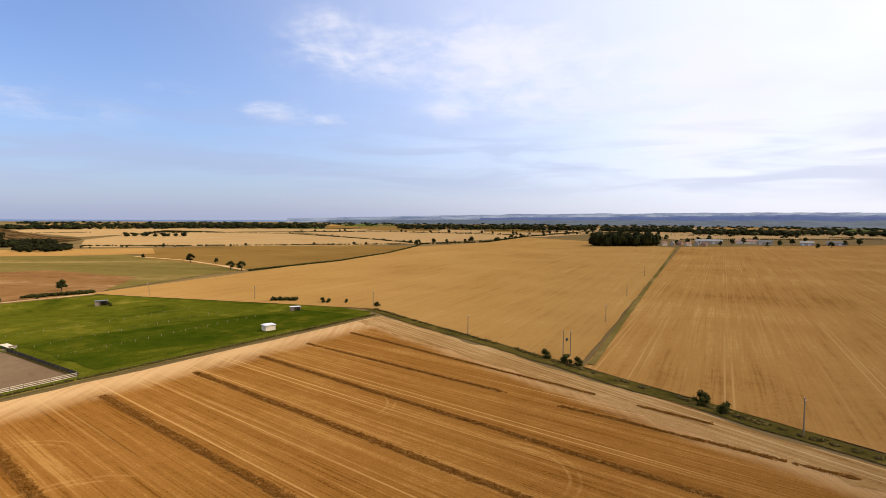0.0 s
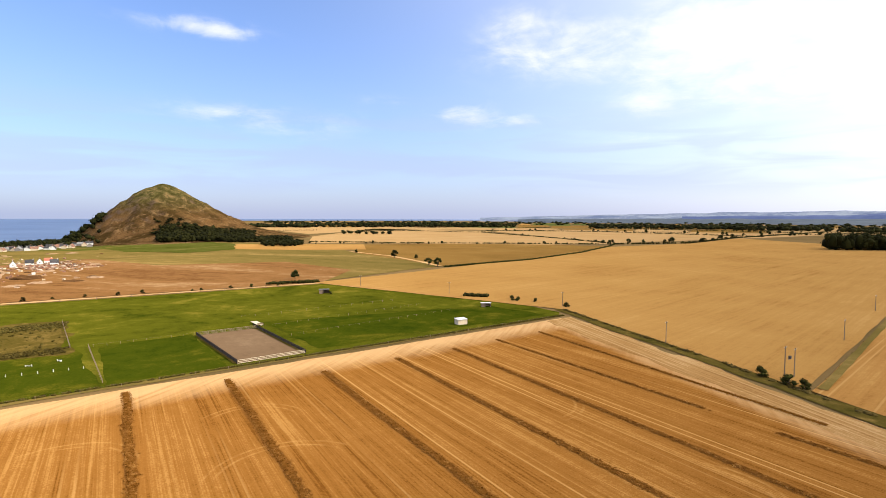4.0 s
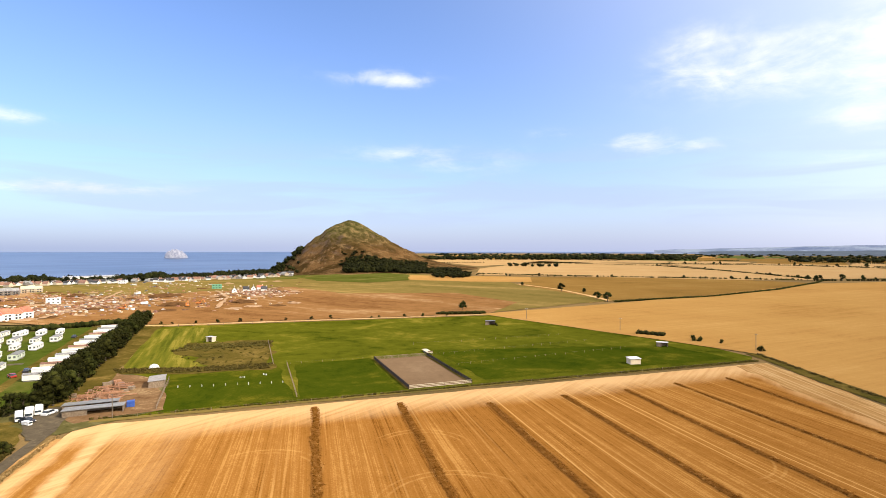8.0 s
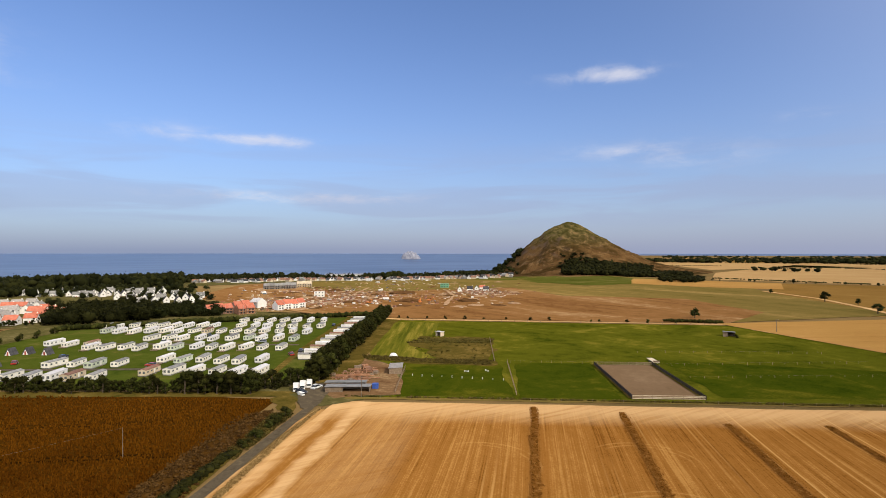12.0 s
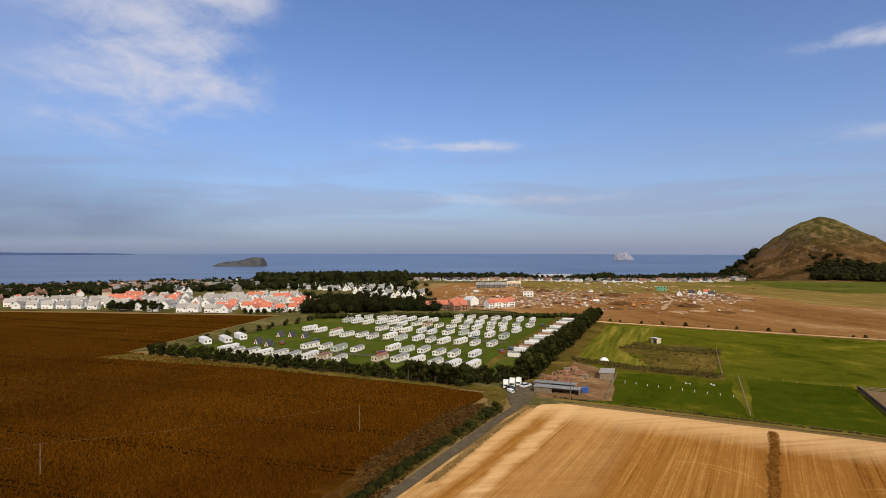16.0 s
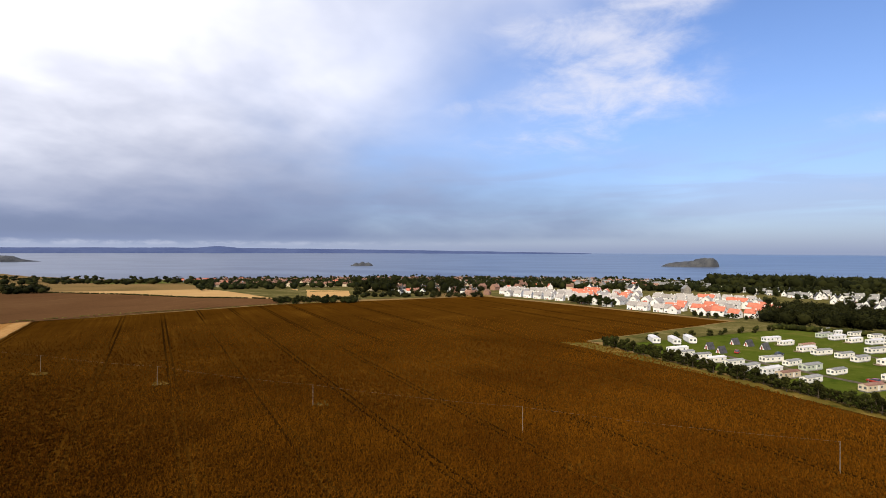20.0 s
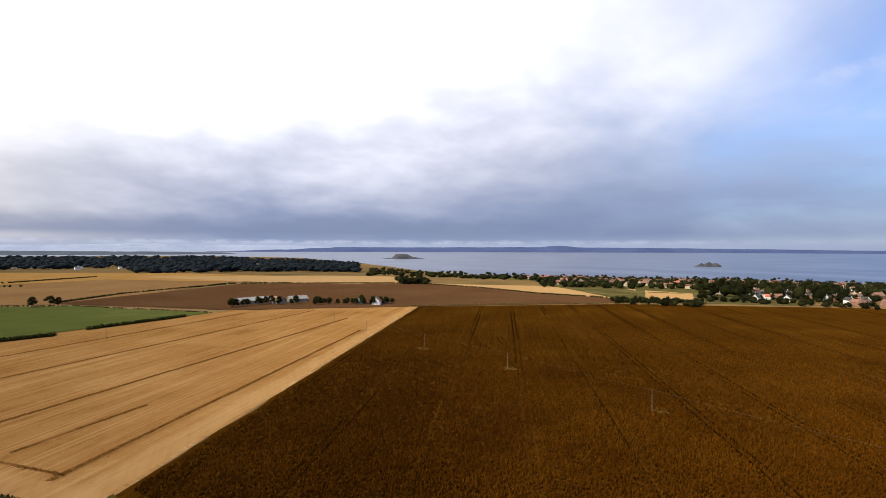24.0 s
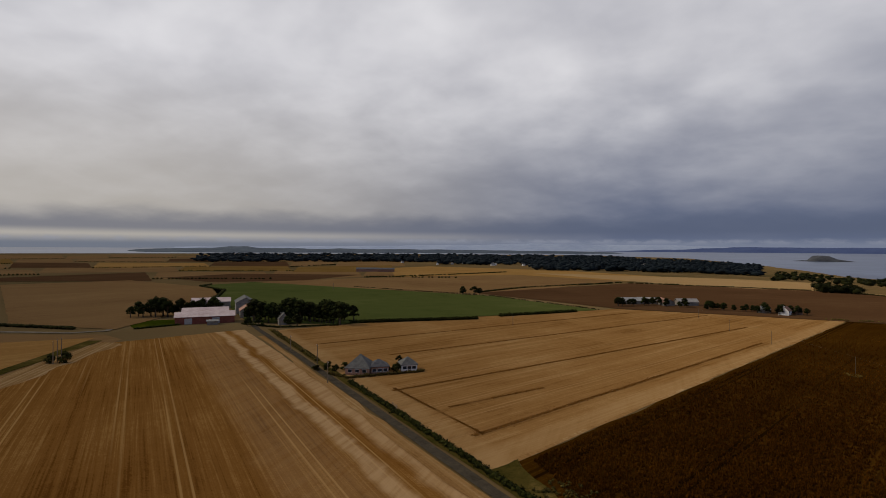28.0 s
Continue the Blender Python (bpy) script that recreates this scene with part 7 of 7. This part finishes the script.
def terrace(x, y, turn, n, wall, roof, label, scaf=True, unit=6.0, W=8.0):
    L = n * unit
    t = thing("terrace", pose(x, y, gz(x, y), 0, 0, turn), label, "house")
    for i in range(n):
        x0 = -L / 2 + i * unit
        up = 0.5 * (i % 2)
        part("wall", gable_walls(bmesh.new(), x0 + 0.02, x0 + unit - 0.02, W / 2, 3.9 + up, 7.0 + up), wall, t)
        part("roof", gable_roof(bmesh.new(), x0 + 0.1, x0 + unit - 0.1, W / 2, 3.9 + up, 7.0 + up, 0.05), roof, t)
        for s, face in ((-1, "s"), (1, "n")):
            for xx in (x0 + 1.9, x0 + unit - 1.9):
                window(t, xx, s * W / 2, 0.8, 1.2, 1.1, face, False)
                window(t, xx, s * W / 2, 2.75, 1.2, 0.9, face, False)
    if scaf:
        scaffold(t, L, W, 6.5)
    return t


terrace(-406, 66, 100, 3, BRICK, ORANGE_ROOF, "half-built terrace with orange roofs and scaffolding")
terrace(-398, 82, 100, 2, RAW_TIMBER, ORANGE_ROOF, "half-built timber terrace with an orange roof")
terrace(-414, 118, 105, 4, WHITE, ORANGE_ROOF, "new white terrace with orange roofs", False)
terrace(-438, 100, 20, 2, WHITE, PALE_ROOF, "new white house block in scaffolding")
terrace(-421, 84, 100, 2, BRICK, ORANGE_ROOF, "new terrace with orange roofs", False)
for i, (yaw, r) in enumerate([(74.2, 660), (75.8, 655), (72.6, 690)]):
    terrace(*at(yaw, r), yaw + 4, 3, (STONE, STONE, BEIGE)[i], (GREY_ROOF, GREY_ROOF, BEIGE)[i], "unfinished grey block of flats in scaffolding")
for i, (yaw, r, m) in enumerate([(55.3, 590, 1), (54.6, 600, 1), (54.0, 610, 2), (56.4, 580, 1), (53.6, 585, 1)]):
    stand((EST_GREY, GABLE, EST_ORANGE)[m], *at(yaw, r), yaw + 90 * (i % 2), 0.62, "half-built house on the bare earth", "site houses")
for yaw, r, mat, lab in [(58.0, 640, GREEN_PAINT, "green site cabin"), (71.1, 530, WHITE, "white site cabin"), (66.0, 880, CAR_PAINTS[0], "pale site cabin")]:
    x, y = at(yaw, r)
    cb = thing("site_cabin", pose(x, y, gz(x, y), 0, 0, yaw), lab + " stacked on the earth", "cabin")
    for z in (0, 2.7):
        b = part("unit", boxed(-5, -1.6, z, 5, 1.6, z + 2.6, 0.05), mat, cb)
        for xx in (-3, 0, 3):
            part("window", boxed(xx - 0.6, -1.64, z + 1.1, xx + 0.6, -1.6, z + 2.0), DARK_GLASS, b)


def heap(x, y, r, h, mat, label, seed):
    bm = bmesh.new()
    bmesh.ops.create_icosphere(bm, subdivisions=3, radius=1)
    for v in bm.verts:
        n = noise.fractal(v.co * 2.2 + Vector((seed, 0, 0)), 0.9, 2, 4)
        v.co = Vector((v.co.x * r * (1 + 0.2 * n), v.co.y * r * 0.8 * (1 + 0.2 * n), max(v.co.z, -0.05) ** 1.0 * h * (1 + 0.5 * n) if v.co.z > 0 else -0.2))
    me = bpy.data.meshes.new("earth_mound")
    bm.to_mesh(me)
    bm.free()
    me.materials.append(mat)
    ob = new("earth_mound", me)
    ob.matrix_world = pose(x, y, gz(x, y), 0, 0, seed * 37)
    return tagged(ob, label, "mound", "earth mounds")


DARK_EARTH = meadow("dark_spoil", (0.055, 0.028, 0.012), (0.10, 0.05, 0.02), (0.16, 0.08, 0.035), 0.2)
PALE_EARTH = meadow("pale_rubble", (0.21, 0.12, 0.062), (0.31, 0.20, 0.115), (0.42, 0.30, 0.19), 0.2)
_rng = random.Random(44)
for i in range(70):
    yaw, r = _rng.uniform(50, 79), _rng.uniform(420, 800)
    dark = _rng.random() < 0.35
    heap(*at(yaw, r), _rng.uniform(2, 9), _rng.uniform(0.5, 1.7), DARK_EARTH if dark else PALE_EARTH, "dark heap of stripped topsoil" if dark else "pale heap of rubble and sand", i)
for yaw, r, s in [(62.5, 560, 18), (61.8, 470, 12), (55.5, 470, 10), (69.4, 600, 9)]:
    heap(*at(yaw, r), s, 2.6, DARK_EARTH, "broad dark heap of stripped topsoil", int(yaw))


for i in range(26):
    yaw, r = (_rng.uniform(62, 79), _rng.uniform(425, 590)) if i % 3 else (_rng.uniform(50, 60), _rng.uniform(470, 640))
    cx, cy = at(yaw, r)
    n = _rng.randint(6, 9)
    R = _rng.uniform(5, 16)
    field("site_pad", [(cx + R * _rng.uniform(0.5, 1.2) * math.cos(6.283 * j / n), cy + R * _rng.uniform(0.3, 0.8) * math.sin(6.283 * j / n)) for j in range(n)],
          PALE_EARTH if i % 4 else DARK_EARTH, "levelled pad of pale crushed stone", 0.12 + 0.004 * i, "ground")
for n, pts in enumerate(([at(77, 430), at(70, 470), at(62, 520), at(56, 560), at(52, 640)], [at(72, 420), at(68, 520), at(66, 640)], [at(58, 430), at(57, 520), at(58, 600)], [at(78, 520), at(70, 560), at(60, 590)])):
    strip("haul_road", pts, 3.2, PALE_EARTH, "pale dusty haul road across the site", 0.24 + 0.01 * n, "track", 1.2)


def pallet_model(mat, label):
    t = model("brick_pallet", label, "pallet")
    part("pallet", boxed(-1.1, -0.8, 0, 1.1, 0.8, 0.15), TIMBER, t)
    for i in range(2):
        for j in range(2):
            part("pack", boxed(-1.0 + i * 1.02, -0.75 + j * 0.76, 0.15, -0.02 + i * 1.02, -0.02 + j * 0.76, 1.2 + 0.2 * ((i + j) % 2)), mat, t)
    return t


PALLETS = [pallet_model(m, l) for m, l in ((BEIGE, "pale wrapped pallet of blocks"), (BROWN_ROOF, "pallet of brown roof tiles"), (RAW_TIMBER, "pallet of sawn raw timber"), (WHITE, "white wrapped pallet of insulation"))]
for i in range(200):
    yaw = _rng.gauss(71, 5) if i % 3 else _rng.gauss(55, 1.6)
    r = _rng.gauss(490, 55) if i % 3 else _rng.gauss(560, 45)
    if not 44 < yaw < 80 or r < 415:
        continue
    stand(_rng.choices(PALLETS, (3, 3, 5, 1))[0], *at(yaw, r), _rng.uniform(0, 180), _rng.uniform(0.7, 1.3), group="building material pallets")
for i in range(34):
    yaw, r = (_rng.uniform(58, 66), _rng.uniform(640, 900)) if i % 2 else (_rng.uniform(62, 79), _rng.uniform(440, 640))
    stand(_rng.choice((PICKUP, CARS[0], CARS[0], CARS[3])), *at(yaw, r), _rng.uniform(0, 180), 1.0, group="site vehicles")


def speckled(name, colours, rough=0.85):
    """Random colour from a short list for each loose piece."""
    m, k, bs = surface(name, rough, 0.0, 0.2)
    r = k.node("ShaderNodeNewGeometry").outputs["Random Per Island"]
    c = colours[0]
    for i, col in enumerate(colours[1:], 1):
        c = k.mix(k.math("GREATER_THAN", r, i / len(colours)), c, col)
    k.put(bs.inputs["Base Color"], c)
    return m


SITE_MIX = speckled("site_materials", [(0.26, 0.15, 0.085), (0.38, 0.27, 0.18), (0.22, 0.10, 0.05), (0.30, 0.19, 0.12), (0.13, 0.07, 0.04), (0.55, 0.46, 0.37), (0.28, 0.12, 0.07), (0.16, 0.12, 0.09)])


def litter(spots, label, seed, big=1.6):
    """Loose boards, blocks and bags strewn on the ground."""
    rng = random.Random(seed)
    v, f = [], []
    for x, y in spots:
        a, l, w, h = rng.uniform(0, 3.14), rng.uniform(0.3, big), rng.uniform(0.2, big * 0.5), rng.uniform(0.15, 0.9)
        ca, sa, z, n = math.cos(a), math.sin(a), gz(x, y) + 0.35, len(v)
        for zz in (z - 0.4, z + h):
            for sx, sy in ((-l, -w), (l, -w), (l, w), (-l, w)):
                v.append((x + sx * ca - sy * sa, y + sx * sa + sy * ca, zz))
        f += [(n + p, n + q, n + r, n + s) for p, q, r, s in ((4, 5, 6, 7), (0, 1, 5, 4), (1, 2, 6, 5), (2, 3, 7, 6), (3, 0, 4, 7))]
    return tagged(new("site_litter", quick_mesh("site_litter", np.array(v), np.array(f), SITE_MIX)), label, "building materials", kind="stuff")


def spray(yaw, r, dy, dr, n, seed):
    rng = random.Random(seed)
    return [at(rng.gauss(yaw, dy), max(415, rng.gauss(r, dr))) for _ in range(n)]


for i, (yaw, r, dy, dr, n) in enumerate([(73, 470, 2.6, 22, 420), (68.5, 500, 2.0, 22, 260), (77, 480, 1.6, 30, 220), (66, 560, 3.0, 30, 220), (54.8, 580, 1.1, 22, 330), (53, 560, 1.3, 20, 160), (72, 620, 3.0, 30, 260), (63, 720, 3.0, 60, 160), (60, 500, 3, 40, 120)]):
    litter(spray(yaw, r, dy, dr, n, 300 + i), "strewn boards, blocks and pale building rubble", 400 + i)


def excavator(x, y, turn, paint=ORANGE_PAINT):
    t = thing("excavator", pose(x, y, gz(x, y), 0, 0, turn), "orange tracked excavator on the bare earth", "excavator", "excavators")
    for s in (-1, 1):
        part("track", boxed(-2.0, s * 1.2 - 0.3, 0, 2.0, s * 1.2 + 0.3, 0.9, 0.25), TYRE, t)
    part("body", boxed(-2.1, -1.3, 0.95, 1.2, 1.3, 2.0, 0.1), paint, t)
    cab = part("cab", boxed(0.1, 0.25, 2.0, 1.5, 1.3, 3.1, 0.08), paint, t)
    part("glass", boxed(0.3, 0.2, 2.2, 1.56, 1.34, 2.95), DARK_GLASS, cab)
    bm = bmesh.new()
    limb(bm, (1.0, -0.3, 1.6), (3.8, -0.3, 4.4), 0.3, 0.25, 4)
    part("boom", bm, paint, t)
    bm = bmesh.new()
    limb(bm, (3.8, -0.3, 4.4), (5.8, -0.3, 1.6), 0.24, 0.18, 4)
    part("arm", bm, paint, t)
    part("bucket", boxed(5.2, -0.9, 0.5, 6.2, 0.3, 1.6, 0.15), STEEL, t)


for yaw, r, a in [(59.6, 470, 30), (60.6, 455, 150), (66, 455, 10)]:
    excavator(*at(yaw, r), a)

big = thing("school", pose(*at(68.4, 1180), gz(*at(68.4, 1180)), 0, 0, 68.4), "long white flat-roofed building at the town's edge", "building")
part("wall", boxed(-42, -8, -1, 42, 8, 11), WHITE, big)
part("roof", boxed(-43, -9, 11.02, 43, 9, 11.8), PALE_ROOF, big)
for i in range(14):
    window(big, -38 + i * 5.8, -8, 2, 3.6, 6, "s")

# ---- straw swaths ----
PALE_BED = meadow("pressed_straw", (0.105, 0.046, 0.012), (0.16, 0.074, 0.020), (0.24, 0.125, 0.040), 0.5)
# darker brown strip that joins the loose clods into one band
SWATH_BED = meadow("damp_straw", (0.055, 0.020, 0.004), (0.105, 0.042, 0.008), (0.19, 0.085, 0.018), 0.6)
def swath(a, b, width, label, broken=0.0, seed=1, gap=0.27, many=13):
    """A low ridge of chopped straw with loose clods."""
    a, b = Vector(a), Vector(b)
    d = (b - a).normalized()
    nrm = Vector((-d.y, d.x))
    L = (b - a).length
    rng = np.random.default_rng(seed)
    n = int(L / gap)
    c, r = [], []
    for i in range(n):
        s = i / n * L
        wave = noise.noise(Vector((s * 0.05, seed, 0)))
        if wave + 0.5 < broken * (0.6 + 0.8 * rng.random()):
            continue
        for _ in range(many):
            o = rng.normal() * width * 0.24
            q = a + d * (s + rng.normal() * 0.25) + nrm * (o + wave * 0.35)
            k = rng.uniform(0.05, 0.15)
            c.append((q.x, q.y, 0.17 + k * 0.2))
            r.append((k * 1.5, k * 1.5, k * rng.uniform(0.5, 0.9)))
    v, f = foliage(c, r, 3, 0.09, seed, core=0.9)
    return tagged(new("straw_swath", quick_mesh("straw_swath", v, f, STRAW)), label, "straw", "straw swaths", "stuff")


for i, (a, b, w, br) in enumerate([((-117, 103), (-64, 57), 1.9, 0), ((-100, 120), (-30, 59), 1.9, 0), ((-79, 135), (0, 66), 1.9, 0), ((-64.5, 155), (24, 77), 1.8, 0),
                                   ((-51, 172.5), (62, 70), 1.6, 0.1), ((-40, 190), (76, 88), 1.4, 0.35), ((-27, 208), (64, 113), 1.3, 0.2)]):
    swath(a, b, w, "dark ridge of chopped straw lying on the stubble", br, i + 1)
    if br < 0.05:
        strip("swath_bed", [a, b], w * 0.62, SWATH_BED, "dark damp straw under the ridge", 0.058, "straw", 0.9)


for i, (a, b, w, br) in enumerate([((36, -124), (-59, -297), 1.9, 0.0), ((49, -144), (27, -175), 1.4, 0.3), ((71, -154), (-62, -353), 1.8, 0.0), ((96, -205), (-48, -408), 1.4, 0.15), ((137, -217), (2, -402), 1.5, 0.1),
                                   ((72, -157), (34, -126), 1.3, 0.25)]):
    strip("swath_bed", [a, b], w * 0.75, PALE_BED, "brown straw pressed into the golden stubble", 0.05, "straw", 0.7)
    swath(a, b, w, "thin dark ridge of straw on golden stubble", br, 30 + i, 0.55, 4)


# ---- bean plants ----
def crop(name, border, n, label, leaves, seed, h=0.55, near=330):
    rng = np.random.default_rng(seed)
    edge = np.array(border, float)
    pts = edge.min(0) + rng.random((n, 2)) * (edge.max(0) - edge.min(0))
    odd = np.zeros(n, bool)
    for (ax, ay), (bx, by) in zip(border, border[1:] + border[:1]):
        odd ^= ((ay > pts[:, 1]) != (by > pts[:, 1])) & (pts[:, 0] < (bx - ax) * (pts[:, 1] - ay) / (by - ay) + ax)
    pts = pts[odd]
    keep = rng.random(len(pts)) < np.clip((near / (np.hypot(pts[:, 0], pts[:, 1]) + 1)) ** 2 * 0.35, 0.0, 1) * np.clip((380 - np.hypot(pts[:, 0], pts[:, 1])) / 200, 0, 1)
    pts = pts[keep]
    th = radians(26.4)
    u = pts[:, 0] * math.cos(th) - pts[:, 1] * math.sin(th) - 17.3
    w = np.abs((u + 11.7) % 23.4 - 11.7)
    pts = pts[(np.abs(w - 1.0) > 0.42) | (rng.random(len(pts)) < 0.18)]
    m = len(pts)
    base = np.concatenate([pts, np.full((m, 1), 0.09)], 1)
    hh = h * rng.uniform(0.5, 1.3, (m, 1))
    a = rng.random((m, 3)) * 2 * np.pi
    quads = []
    for j in range(3):
        off = np.stack([np.cos(a[:, j]), np.sin(a[:, j]), np.zeros(m)], 1)
        side = np.stack([-off[:, 1], off[:, 0], np.zeros(m)], 1)
        w = rng.uniform(0.11, 0.23, (m, 1))
        top = base + off * rng.uniform(0.05, 0.3, (m, 1)) + np.array([0, 0, 1.0]) * hh
        quads.append(np.stack([base - side * w, base + side * w, top + side * w * 0.4, top - side * w * 0.4], 1))
    v = np.concatenate(quads).reshape(-1, 3)
    f = np.arange(len(v)).reshape(-1, 4)
    me = quick_mesh(name, v, f, leaves)
    return tagged(new(name, me), label, "crop", kind="stuff")


BEAN_LEAF, _k, _bs = surface("bean_leaves", 0.95, 0.0, 0.02)
_leaf = _k.node("ShaderNodeBsdfTranslucent")
_both = _k.node("ShaderNodeMixShader")
_tone = _k.mix(_k.node("ShaderNodeNewGeometry").outputs["Random Per Island"], (0.046, 0.0150, 0.0009), (0.098, 0.0328, 0.0020))
_plot = _k.noise(_k.node("ShaderNodeTexCoord").outputs["Object"], 0.014, 4, 0.6)
_ripe = _k.mix(_k.node("ShaderNodeNewGeometry").outputs["Random Per Island"], (0.082, 0.0275, 0.0017), (0.160, 0.0590, 0.0038))
_tone = _k.mix(_k.span(_plot, 0.36, 0.62), _tone, _ripe)
_k.put(_bs.inputs["Base Color"], _tone)
_k.put(_leaf.inputs["Color"], _tone)
_both.inputs[0].default_value = 0.06
_bs.inputs["Diffuse Roughness"].default_value = 1.0
_k.put(_both.inputs[1], _bs.outputs[0])
_k.put(_both.inputs[2], _leaf.outputs[0])
for _n in _k.tree.nodes:
    if _n.bl_idname == "ShaderNodeOutputMaterial":
        _k.put(_n.inputs[0], _both.outputs[0])
crop("bean_plants", [(-128, -402), (-289, -370), (-462, -275), (-389, -50), (-262, -98), (-186, 10), (-164, 42), (-118, 5), (6, -96), (20, -114)], 1100000, "ripe brown bean plants standing in rows", BEAN_LEAF, 3, 0.55, 200)

for old in MODELS + MODELS_B:
    for o in [*old.children_recursive, old]:
        bpy.data.objects.remove(o)
